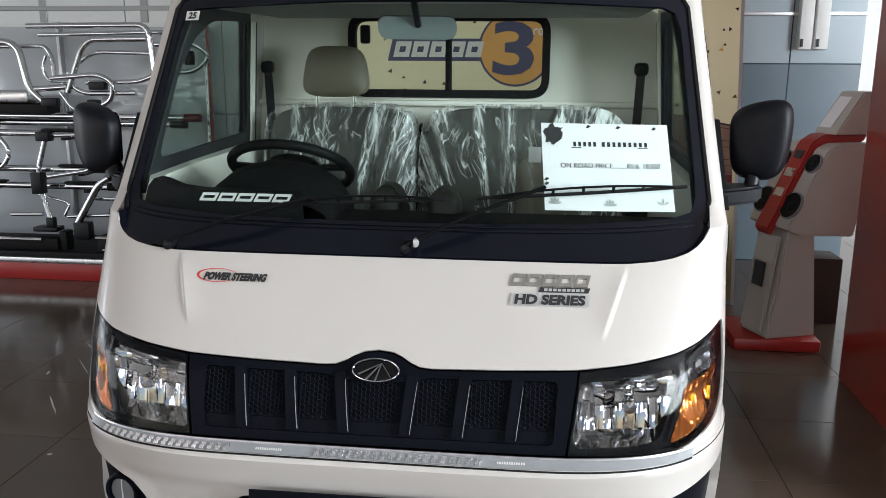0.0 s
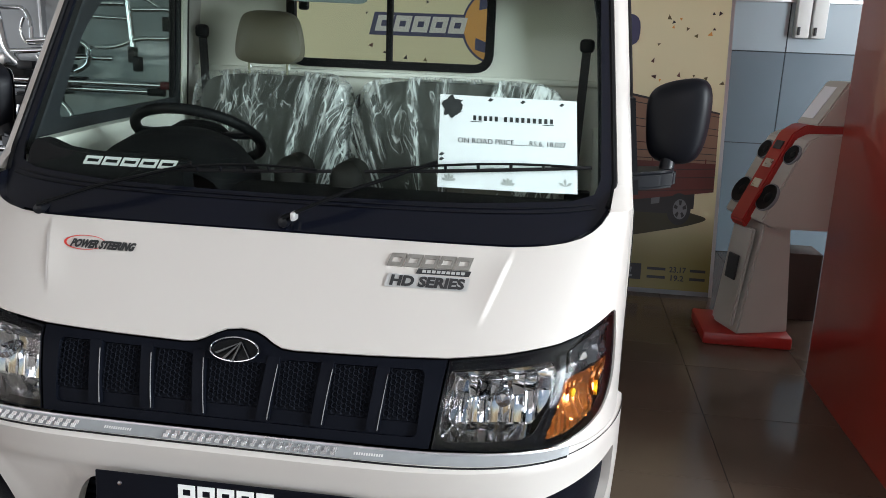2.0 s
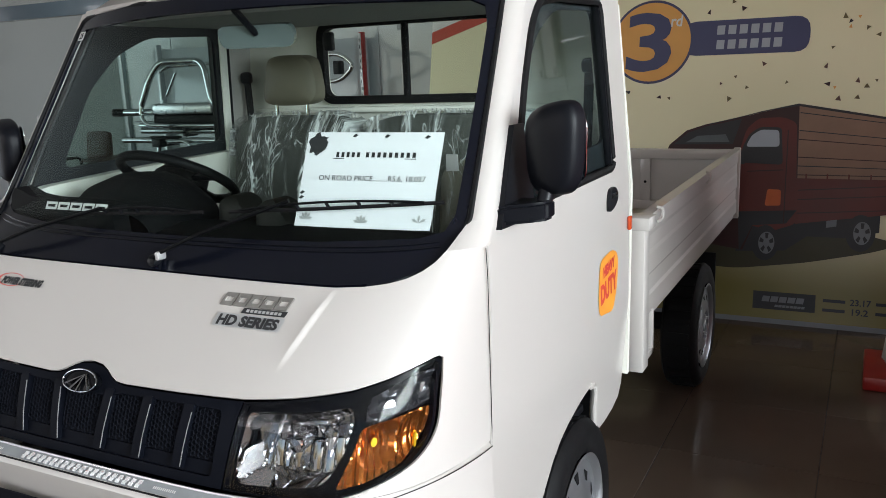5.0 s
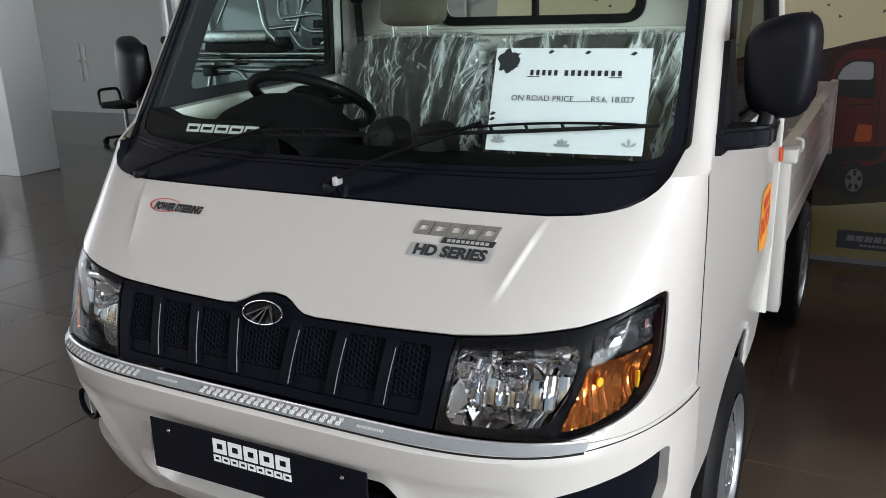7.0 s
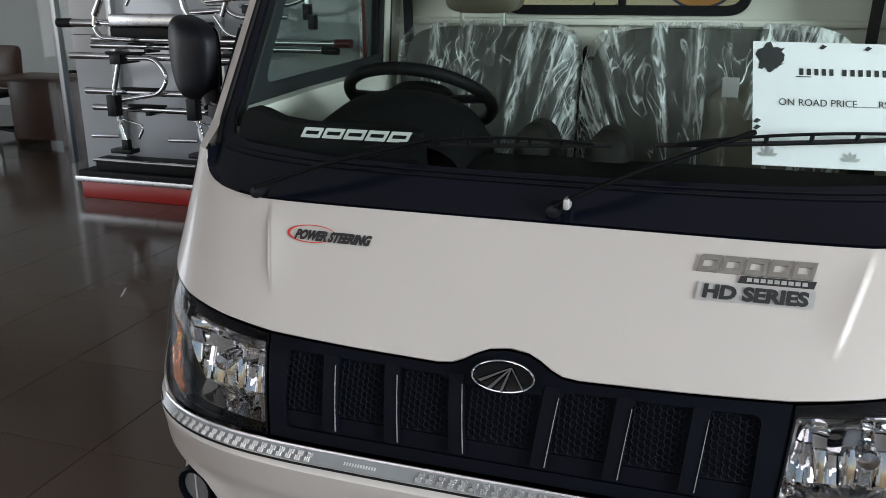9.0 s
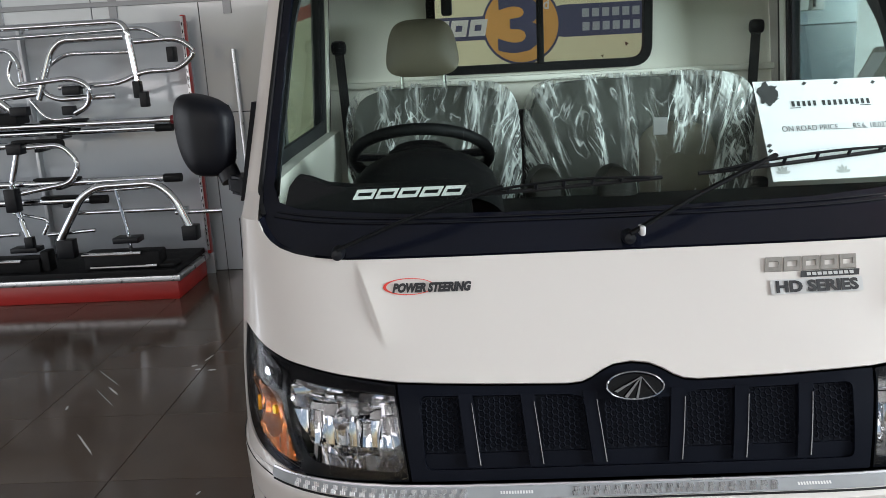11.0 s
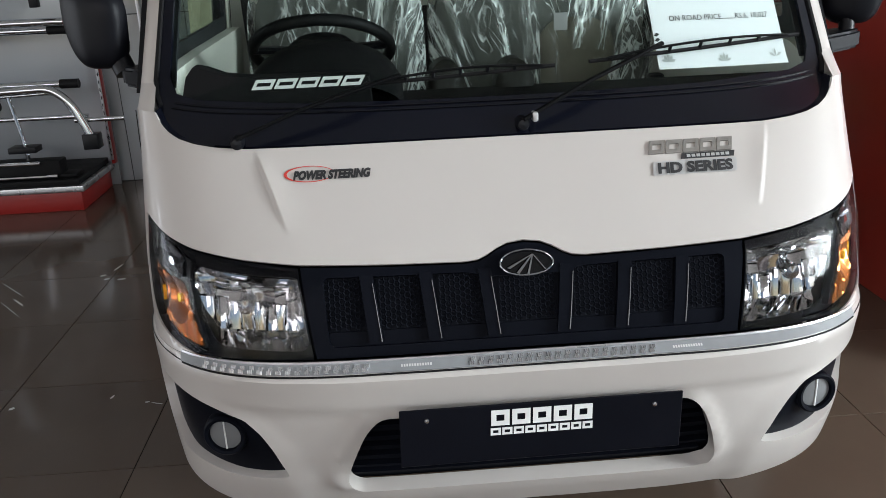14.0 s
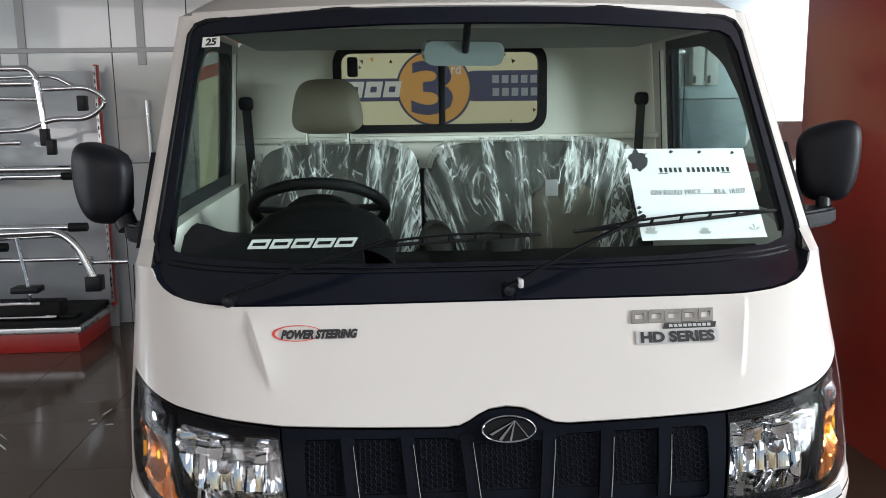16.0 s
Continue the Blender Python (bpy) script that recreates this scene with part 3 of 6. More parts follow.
# doors
WIN = rounded([(0.618, 1.295), (0.655, 1.42), (0.72, 1.56), (0.79, 1.68), (0.85, 1.735), (0.98, 1.752), (1.335, 1.758), (1.365, 1.295)], 0.03)
TRIM = rounded([(0.660, 1.352), (0.70, 1.43), (0.78, 1.575), (0.89, 1.675), (1.02, 1.728), (1.328, 1.738), (1.353, 1.372)], 0.04)


WELL = [(0.785, 0.505), (0.82, 0.545), (0.868, 0.598), (0.92, 0.634), (0.98, 0.658), (1.06, 0.678), (1.12, 0.688), (1.17, 0.692), (1.202, 0.684), (1.218, 0.66), (1.226, 0.61), (1.236, 0.555), (1.252, 0.522), (1.28, 0.506)]
DOOR = [(0.459, 1.252), (0.458, 1.10), (0.456, 0.95), (0.444, 0.846), (0.446, 0.60), (0.448, 0.50)] + WELL + \
       [(1.36, 0.504), (1.45, 0.513), (1.51, 0.532), (1.535, 0.57), (1.535, 1.785), (0.86, 1.787), (0.80, 1.775), (0.625, 1.478), (0.486, 1.258)]


def lay(loop, sign):
    return loop if sign > 0 else [(-y, z) for y, z in reversed(loop)]


for sgn, shp in ((1, side), (-1, side_l)):
    door = part("door", skin(lay(DOOR, sgn), shp, 0.012, 0.05, holes=[lay(WIN, sgn)]), CREAM, truck)
    pane = part("window_pane", skin(lay(WIN, sgn), shp, 0.004, 0.1, off=-0.008), SIDEGLASS, door)
    pane.visible_shadow = False
    wl = [shp(*p) for p in lay(dense(WIN, 0.05), sgn)]
    part("window_seal", tube(wl, 0.011, 6, closed=True), RUBBER, door)
    part("frame_trim", skin(lay([(0.55, 1.298), (0.64, 1.47), (0.82, 1.752), (0.88, 1.762), (1.345, 1.765), (1.368, 1.298)], sgn), shp, 0.01, 0.08, holes=[lay(TRIM, sgn)], off=-0.018), TRIMGREY, door)
    post = [(1.348, 1.30), (1.364, 1.30), (1.337, 1.75), (1.321, 1.75)]
    part("window_post", skin(lay(post, sgn), shp, 0.02, 0.1, off=0.002), BLACK, door)
    part("pillar_trim", skin(lay([(1.366, 1.30), (1.400, 1.30), (1.375, 1.74), (1.342, 1.74)], sgn), shp, 0.006, 0.1, off=-0.030), CREAM_IN, door)
    part("pillar_trim", skin(lay([(1.403, 1.28), (1.414, 1.28), (1.389, 1.74), (1.378, 1.74)], sgn), shp, 0.006, 0.1, off=-0.030), BLACK, door)
    inner = rounded([(0.50, 0.62), (0.50, 1.285), (0.56, 1.314), (0.85, 1.326), (1.45, 1.338), (1.45, 0.75)], 0.03)
    part("door_trim", skin(lay(inner, sgn), shp, 0.03, 0.1, off=-0.03), CREAM_IN, door)
    hw = half_width(1.2) * sgn
    hb = skin(lay(rounded([(1.280, 1.176), (1.282, 1.214), (1.300, 1.242), (1.345, 1.244), (1.370, 1.225), (1.370, 1.204), (1.340, 1.186)], 0.018), sgn), shp, 0.014, 0.02, off=0.010)
    handle = part("door_handle", hb, BLACK, door, "black recessed door handle")
    part("grip", box(hw + 0.004 * sgn, hw + 0.014 * sgn, 1.300, 1.354, 1.214, 1.230, 0.005, 2), BLACK_GLOSS, handle)

# cab back wall with its window
BACK_Y = 1.54
BW = rounded([(-0.360, 1.508), (0.308, 1.508), (0.308, 1.752), (-0.360, 1.752)], 0.05)


def back(x, z):
    return (x, BACK_Y, z)


wall_loop = [(-0.74, 0.60), (0.74, 0.60), (0.747, 1.22), (0.70, 1.76), (0.66, 1.80), (-0.66, 1.80), (-0.70, 1.76), (-0.747, 1.22)]
rear = part("cab_back_wall", skin(wall_loop, back, 0.02, 0.1, holes=[BW]), CREAM_IN, truck)
part("pressed_ledge", box(-0.72, 0.72, 1.505, 1.522, 1.455, 1.475, 0.006), CREAM_IN, rear)
rwin = part("rear_window", skin(BW, back, 0.004, 0.2, off=0.004), REARGLASS, rear)
rwin.visible_shadow = False
frame_out = rounded([(-0.384, 1.484), (0.332, 1.484), (0.332, 1.776), (-0.384, 1.776)], 0.07, 8)
frame_in = rounded([(-0.356, 1.512), (0.304, 1.512), (0.304, 1.748), (-0.356, 1.748)], 0.04, 6)
part("rubber_frame", skin(frame_out, back, 0.03, 0.03, holes=[frame_in], off=0.02), RUBBER, rwin)
part("mullion", box(-0.034, -0.012, BACK_Y - 0.024, BACK_Y - 0.004, 1.508, 1.752, 0.004), RUBBER, rwin)
part("latch", box(-0.335, -0.30, BACK_Y - 0.045, BACK_Y - 0.02, 1.67, 1.735, 0.008), BLACK, rwin)

# bumper
FOG = [(0.730, 0.792), (0.646, 0.773), (0.575, 0.757), (0.523, 0.741), (0.497, 0.712), (0.478, 0.672), (0.457, 0.604), (0.500, 0.595), (0.562, 0.592), (0.615, 0.597), (0.680, 0.604), (0.716, 0.640), (0.728, 0.700)]
FOG = rounded(FOG, 0.012, 3)
DAM = rounded([(0.350, 0.543), (0.369, 0.585), (0.347, 0.655), (0.325, 0.705), (0.298, 0.741), (-0.276, 0.741), (-0.305, 0.705), (-0.327, 0.655), (-0.352, 0.585), (-0.337, 0.543)], 0.022, 4)
halfb = bump.on([(0, 0.468), (0.30, 0.470), (0.46, 0.478), (0.60, 0.496)]) + [(bump.sy(0.30) - 0.05, 0.515), (bump.sy(0.438), 0.52), (bump.sy(0.436), 0.60), (bump.sy(0.435), 0.842)] + bump.on([(0.72, 0.848), (0.66, 0.852), (0.60, 0.854), (0.40, 0.860), (0.2, 0.862)])


def ease(t):
    t = max(0.0, min(1.0, t))
    return t * t * (3 - 2 * t)


def bumper_relief(s, z):
    """The middle lies back under a soft ledge; swollen rims round the fog lamps and the intake."""
    x = abs(bump.xs(s))
    side_line = float(np.interp(z, [0.49, 0.60, 0.68, 0.73, 0.765, 0.79], [0.425, 0.430, 0.452, 0.490, 0.545, 0.615]))
    back_in = -0.007 * ease((0.775 - z) / 0.018) * ease((side_line - x) / 0.06 + 0.5)
    dam_line = float(np.interp(z, [0.560, 0.600, 0.655, 0.705, 0.741], [0.352, 0.367, 0.347, 0.325, 0.298]))
    rim = 0.007 * math.exp(-((x - dam_line - 0.006) / 0.014) ** 2) * ease((0.760 - z) / 0.02) * ease((z - 0.545) / 0.02)
    return back_in + rim


bumper = part("bumper", skin(halfb + mirrored(halfb), bump, 0.03, 0.014, holes=[bump.on(FOG), mirrored(bump.on(FOG)), bump.on(DAM)], relief=bumper_relief), CREAM, truck)
part("air_intake", skin(bump.on([(0.415, 0.525), (0.37, 0.760), (-0.37, 0.760), (-0.415, 0.525)]), bump, 0.004, 0.03, off=-0.050), MESHBLACK, bumper, "black mesh lower air intake")
for k in range(-1, 5):
    z = 0.585 + 0.027 * k
    part("intake_slat", skin(bump.on([(0.37 - 0.45 * abs(z - 0.6), z), (0.37 - 0.45 * abs(z - 0.6), z + 0.007), (-0.37 + 0.45 * abs(z - 0.6), z + 0.007), (-0.37 + 0.45 * abs(z - 0.6), z)]), bump, 0.012, 0.05, off=-0.036), GRILLEBLACK, bumper)
part("lower_valance", skin(bump.on([(0.60, 0.40), (0.62, 0.512), (-0.62, 0.512), (-0.60, 0.40)]), bump, 0.004, 0.03, off=-0.036), GRILLEBLACK, bumper, "black plastic valance under the bumper")
for sgn in (1, -1):
    f2 = rounded([(0.742, 0.812), (0.52, 0.775), (0.435, 0.610), (0.45, 0.560), (0.742, 0.56)], 0.02)
    lp = bump.on(f2) if sgn > 0 else mirrored(bump.on(f2))
    bez = part("fog_lamp_recess", skin(lp, bump, 0.004, 0.025, off=-0.019), GRILLEBLACK, bumper, "black fog lamp recess")
    cx, cz = 0.570 * sgn, 0.690
    cy = bump(bump.sx(cx), cz)[1] + 0.010
    face = Matrix.Translation((cx, cy, cz)) @ Matrix.Rotation(radians(10) * sgn, 4, "Z")
    for nm, prof, m_, lb in (("fog_lamp_ring", [(0.046, 0.04), (0.042, -0.004), (0.038, -0.008), (0.032, -0.006), (0.031, 0.004), (0.031, 0.03)], GRILLEBLACK, ""),
                             ("fog_lamp_cap", [(0.0001, -0.001), (0.02, -0.001), (0.0305, 0.001), (0.0305, 0.01)], FOGGREY, "round grey fog lamp cap")):
        b = lathe(prof, "y", (0, 0, 0), 32)
        bmesh.ops.transform(b, matrix=face, verts=b.verts)
        cap = part(nm, b, m_, bez, lb)
    b = box(-0.0012, 0.0012, -0.003, 0.0, -0.029, 0.029)
    bmesh.ops.transform(b, matrix=face, verts=b.verts)
    part("divider", b, WHITE, bez)

# reflective strip on the bumper's ledge
strip_half = bump.on([(0.2, 0.8610), (0.40, 0.8602), (0.56, 0.8592), (0.632, 0.8580), (0.632, 0.8450), (0.56, 0.8460), (0.40, 0.8475), (0.2, 0.8480)])
part("reflective_strip", skin(strip_half + mirrored(strip_half), bump, 0.002, 0.012, off=0.0025), TAPE, bumper, "silver reflective tape strip")
ledge = [Vector(bump(bump.sx(-0.63 + 1.26 * k / 60), 0.8625 - 0.0045 * max(0, (abs(-0.63 + 1.26 * k / 60) - 0.25) / 0.43) ** 1.5)) + Vector((0, -0.004, 0.001)) for k in range(61)]
part("chrome_line", tube(ledge, 0.0028, 6), STEEL, bumper)
low = [Vector(bump(bump.sx(-0.63 + 1.26 * k / 60), 0.8465 - 0.0035 * max(0, (abs(-0.63 + 1.26 * k / 60) - 0.25) / 0.43))) + Vector((0, -0.001, 0)) for k in range(61)]
part("strip_seam", tube(low, 0.0018, 6), RUBBER, bumper)
for k in range(48):
    x = -0.585 + 0.0168 * k
    if -0.285 < x < -0.13:
        continue
    u, z = bump.sx(x), 0.8490 - 0.004 * max(0, (abs(x) - 0.25) / 0.43)
    for z0, shift in ((0.0, 0.0), (0.0043, 0.003)):
        teeth = [(shift + 0.0035 * q + d, z0, h) for q in range(3) for d, h in ((0.0, 0.0004), (0.0019, 0.0022))]
        cell = prism([(shift, z0, 0.0)] + teeth + [(shift + 0.0105, z0, 0.0004), (shift + 0.0105, z0, 0.0)], (0, 0.0042, 0))
        part("tape_cell", wrap(cell, bump, u, z, 0.0028), TAPECELL, bumper, smooth=False)
for x in (0.275, -0.205):
    part("tape_print", wrap(flat(blocks(12, 0.055, 0.0028, 0.0, 0.35)), bump, bump.sx(x), 0.8535, 0.0036), WHITE, bumper, smooth=False)

for sgn in (1, -1):
    s0, s1, b0, b1 = s_x(0.615), s_y(0.445), bump.sx(0.615), bump.sy(0.437)
    part("wing_seam", ruled([Vector(nose((s0 + (s1 - s0) * k / 30) * sgn, 0.8555 - 0.008 * k / 30)) for k in range(31)], [Vector(bump((b0 + (b1 - b0) * k / 30) * sgn, 0.8500 - 0.0085 * k / 30)) for k in range(31)]), CREAM, bumper)
    part("seam_gap", tube([Vector(bump((b0 + (b1 - b0) * k / 30) * sgn, 0.8445 + 0.0040 * math.sin(math.pi * k / 30) - 0.0022 * k / 30)) for k in range(31)], 0.0010, 6), RUBBER, bumper)

# number plate
plate_at = Matrix.Translation((0.014, -0.006, 0.776)) @ Matrix.Rotation(radians(2.0), 4, "Z") @ Matrix.Rotation(radians(1.0), 4, "Y")
b = box(-0.255, 0.255, -0.004, 0.0, -0.114, 0.0, 0.0015, 1)
bmesh.ops.transform(b, matrix=plate_at, verts=b.verts)
plate = part("name_plate", b, PLATE, bumper, "dark navy display plate with white block lettering")


def plate_face(x, z):
    return tuple(plate_at @ Vector((x, -0.004, z)))


for row, w_, h_, z_ in ((5, 0.187, 0.031, -0.026), (9, 0.187, 0.0145, -0.0535)):
    for bars in hollow(row, w_, h_, 0.0, 0.12, 0.30):
        part("plate_block", wrap(solid(bars, 0.0006), plate_face, -0.002, z_, 0.0006), WHITE, plate, smooth=False)
for x in (-0.207, 0.203):
    b = lathe([(0.0001, -0.003), (0.004, -0.002), (0.005, 0.001)], "y", (x, -0.004, -0.022), 10)
    bmesh.ops.transform(b, matrix=plate_at, verts=b.verts)
    part("rivet", b, CHROME, plate)

# grille
gtop = [(x, z - 0.003) for x, z in EDGE if x <= 0.41]
gl = on(gtop) + on([(0.379, 0.862), (0.0, 0.862)])
ghole = rounded([(0.355, 0.880), (0.362, 0.998), (0.10, 0.994), (0.075, 0.985), (-0.075, 0.985), (-0.10, 0.994), (-0.362, 0.998), (-0.355, 0.880)], 0.012, 3)
grille = part("grille", skin(gl + mirrored(gl)[1:-1], nose, 0.02, 0.025, holes=[on(ghole)], off=-0.004), GRILLEBLACK, truck, "black plastic grille with upright ribs")
part("grille_backing", skin(on([(0.37, 0.87), (0.37, 1.006), (-0.37, 1.006), (-0.37, 0.87)]), nose, 0.004, 0.03, off=-0.017), MESHBLACK, grille)
part("grille_sill", skin(on(rounded([(0.357, 0.878), (0.357, 0.905), (-0.357, 0.905), (-0.357, 0.878)], 0.008)), nose, 0.02, 0.03, off=-0.012), GRILLEBLACK, grille)
for k in (-3, -2, -1, 0, 1, 2, 3):
    x = (abs(k) - 0.5) * 0.105 + 0.012
    if k == 0:
        continue
    x = math.copysign(x, k)
    dr = 0.012 * (1 if k > 0 else -1)
    rib = [(x - 0.012 - dr * 0.2, 0.884), (x + 0.012 - dr * 0.2, 0.884), (x + 0.012 + dr * 0.8, 0.999), (x - 0.012 + dr * 0.8, 0.999)]
    r = part("grille_rib", skin(on(rounded(rib, 0.003, 2)), nose, 0.026, 0.03, off=-0.002), GRILLEBLACK, grille)
    e = x + 0.010
    # pale strip drawn for the highlight that runs down each rib
    part("rib_highlight", skin(on([(e - 0.0006 - dr * 0.2, 0.887), (e + 0.0009 - dr * 0.2, 0.887), (e + 0.0006 + dr * 0.75, 0.985), (e - 0.0003 + dr * 0.75, 0.985)]), nose, 0.002, 0.03, off=-0.0005), RIBGREY, r)
hexm = bmesh.new()
for col in range(-40, 41):
    for row in range(9):
        x, z = col * 0.0089, 0.910 + row * 0.0098 + (0.0049 if col % 2 else 0)
        if z > 0.993 or any(abs(x - math.copysign((k - 0.5) * 0.105 + 0.012, sg)) < 0.016 for k in (1, 2, 3) for sg in (1, -1)):
            continue
        outer_r, inner_r = ellipse(0.0055, 0.0056, 6), ellipse(0.0038, 0.0038, 6)
        o = [hexm.verts.new(Vector(nose(s_x(x + p), z + q)) + Vector((0, 0.0095, 0))) for p, q in outer_r]
        n_ = [hexm.verts.new(Vector(nose(s_x(x + p), z + q)) + Vector((0, 0.0110, 0))) for p, q in inner_r]
        for i in range(6):
            hexm.faces.new((o[i], o[(i + 1) % 6], n_[(i + 1) % 6], n_[i]))
tagged(part("grille_mesh", hexm, HEXBLACK, grille, "fine black honeycomb mesh", smooth=False), kind="stuff")

# emblem: plain oval with sweeping bars
emb = part("emblem", skin([(x, 1.003 + z) for x, z in ellipse(0.046, 0.018)], nose, 0.014, 0.012, off=0.008), BLACK_GLOSS, grille, "oval chrome emblem")
ring = [Vector(nose(x, 1.003 + z)) + Vector((0, -0.012, 0.004)) for x, z in ellipse(0.047, 0.019)]
part("emblem_ring", tube(ring, 0.0017, 8, closed=True), DARKCHROME, emb)
for a, za, w in ((-0.036, -0.004, 0.0050), (-0.020, -0.0125, 0.0050), (-0.001, -0.015, 0.0035), (0.031, -0.0095, 0.0040)):
    bar = [nose(a, 1.003 + za), nose(a + w, 1.003 + za - 0.002), nose(0.0125, 1.0175), nose(0.0105, 1.0178)]
    part("emblem_bar", prism([Vector(p) + Vector((0, -0.017, 0.003)) for p in bar], (0, 0.006, 0)), DARKCHROME, emb, smooth=False)

# headlamps
LAMP = [(x, z - 0.003) for x, z in EDGE if x >= 0.405] + [(x - 0.003, z) for x, z in OUTER]
LAMP = [(0.404, 1.014)] + [p for p in LAMP if p[0] > 0.41] + [(0.57, 0.862), (0.384, 0.862)]
BOWL = rounded([(0.408, 1.004), (0.604, 1.018), (0.616, 0.99), (0.604, 0.930), (0.578, 0.884), (0.560, 0.876), (0.405, 0.872), (0.394, 0.885)], 0.010, 3)
TURNSIG = rounded([(0.628, 0.975), (0.698, 0.988), (0.7105, 0.988), (0.7085, 0.940), (0.698, 0.914), (0.680, 0.896), (0.640, 0.879), (0.594, 0.872), (0.616, 0.93)], 0.006, 3)
PARK = rounded([(0.628, 1.026), (0.632, 0.985), (0.698, 0.995), (0.7105, 0.998), (0.7095, 1.054), (0.685, 1.050), (0.655, 1.038)], 0.006, 3)


def facet(i, j, k):
    return math.sin(i * 12.9898 + j * 78.233 + k * 37.719) * 43758.5453 % 1.0 - 0.5


def bowl_relief(s, z):
    """A boxed reflector: slanting inner walls and floor, and a back of upright flutes cut into tilted panes."""
    x = abs(nose.xs(s))
    wall = min((x - 0.394 - 0.10 * (z - 0.87)) / 0.030, (z - 0.872) / 0.026, (1.008 + 0.07 * (x - 0.41) - z) / 0.016)
    wall = max(0.0, min(1.0, wall))
    curve = max(0.0, 1 - max(0.0, (x - 0.455) / 0.158) ** 2)
    wide = 0.0235
    i = math.floor(x / wide)
    j = 0 if z < 0.955 + 0.016 * facet(i, 4, 2) else 1 if z < 0.985 else 2
    u, v = x / wide - i - 0.5, z - (0.915, 0.967, 0.997)[j]
    pane = 0.95 * wide * u * facet(i, j, 0) + (0.30, 1.1, 1.2)[j] * v * facet(i, j, 5) + (0.6, 0.3, 0.2)[j] * wide * u * u
    return -0.058 * wall * curve ** 0.6 + (pane if wall >= 1 else 0.0)


def signal_relief(s, z):
    """Two small dishes side by side under a finely ribbed floor."""
    x = abs(nose.xs(s))
    a = min(((x - 0.652) / 0.032) ** 2 + ((z - 0.945) / 0.045) ** 2, ((x - 0.694) / 0.018) ** 2 + ((z - 0.943) / 0.042) ** 2)
    return -0.018 * max(0, 1 - a) + 0.0015 * math.sin(x * 700)


def park_relief(s, z):
    x = abs(nose.xs(s))
    i, j = math.floor(x / 0.014), math.floor(z / 0.015)
    a = min(((x - 0.660) / 0.03) ** 2 + ((z - 1.012) / 0.03) ** 2, ((x - 0.702) / 0.014) ** 2 + ((z - 1.022) / 0.03) ** 2)
    return -0.014 * max(0, 1 - a) + 0.009 * facet(i, j, 2) * (z / 0.015 - j - 0.5) + 0.009 * facet(i, j, 7) * (x / 0.014 - i - 0.5)


for sgn in (1, -1):
    lp = (lambda p: on(p)) if sgn > 0 else (lambda p: mirrored(on(p)))
    lamp = part("headlamp", skin(lp(LAMP), nose, 0.004, 0.02, off=-0.025, holes=[lp(BOWL), lp(TURNSIG), lp(PARK)]), LAMPBLACK, truck, "clear headlamp with black bezel")
    part("lamp_rim", skin(lp(LAMP), nose, 0.014, 0.02, holes=[lp([((x - 0.56) * 0.982 + 0.56, (z - 0.945) * 0.962 + 0.945) for x, z in LAMP])], off=-0.003), LAMPBLACK, lamp)
    part("reflector", skin(lp(BOWL), nose, 0.003, 0.0034, off=-0.024, relief=bowl_relief), REFLECTOR, lamp, "faceted chrome headlamp reflector", angle=9)
    bx = 0.505 * sgn
    by = nose(s_x(bx), 0.943)[1]
    part("bulb_cap", lathe([(0.0001, -0.002), (0.013, 0.0), (0.016, 0.008), (0.014, 0.04)], "y", (bx, by + 0.03, 0.94), 20), CHROME, lamp)
    part("turn_signal", skin(lp(TURNSIG), nose, 0.004, 0.0045, off=-0.015, relief=signal_relief), SIGNAL, lamp, "orange turn signal", angle=20)
    part("parking_light", skin(lp(PARK), nose, 0.004, 0.005, off=-0.012, relief=park_relief), PARKREFLECTOR, lamp, "clear parking light over the turn signal", angle=12)
    for gx, gz, ga, gb in ((0.662, 1.012, 0.010, 0.0085), (0.6995, 1.026, 0.005, 0.011)):
        part("parking_bulb", wrap(solid([[(ga * math.cos(q) * (1 + 0.35 * math.sin(3 * q + gx * 90)), gb * math.sin(q) * (1 + 0.3 * math.cos(2 * q))) for q in (k * math.tau / 14 for k in range(14))]], 0.005), nose, s_x(gx * sgn), gz, -0.022), CHROME, lamp, smooth=False)
    # raised yellow ovals drawn for the bulb's glints in the reflector
    for gx, gz, ga, gb in ((0.648, 0.948, 0.006, 0.008), (0.699, 0.932, 0.003, 0.015)):
        part("signal_glint", wrap(solid([ellipse(ga, gb, 16)], 0.006), nose, s_x(gx * sgn), gz, -0.024), YELLOWGLINT, lamp)
    part("dividing_fin", skin(lp([(0.588, 0.874), (0.594, 0.872), (0.616, 0.93), (0.628, 0.980), (0.626, 1.026), (0.612, 1.022), (0.618, 0.985), (0.606, 0.930)]), nose, 0.018, 0.02, off=-0.018), LAMPBLACK, lamp)
    lens = part("lamp_lens", skin(lp(LAMP), nose, 0.003, 0.008, off=-0.001), LENS, lamp)
    lens.visible_shadow = False

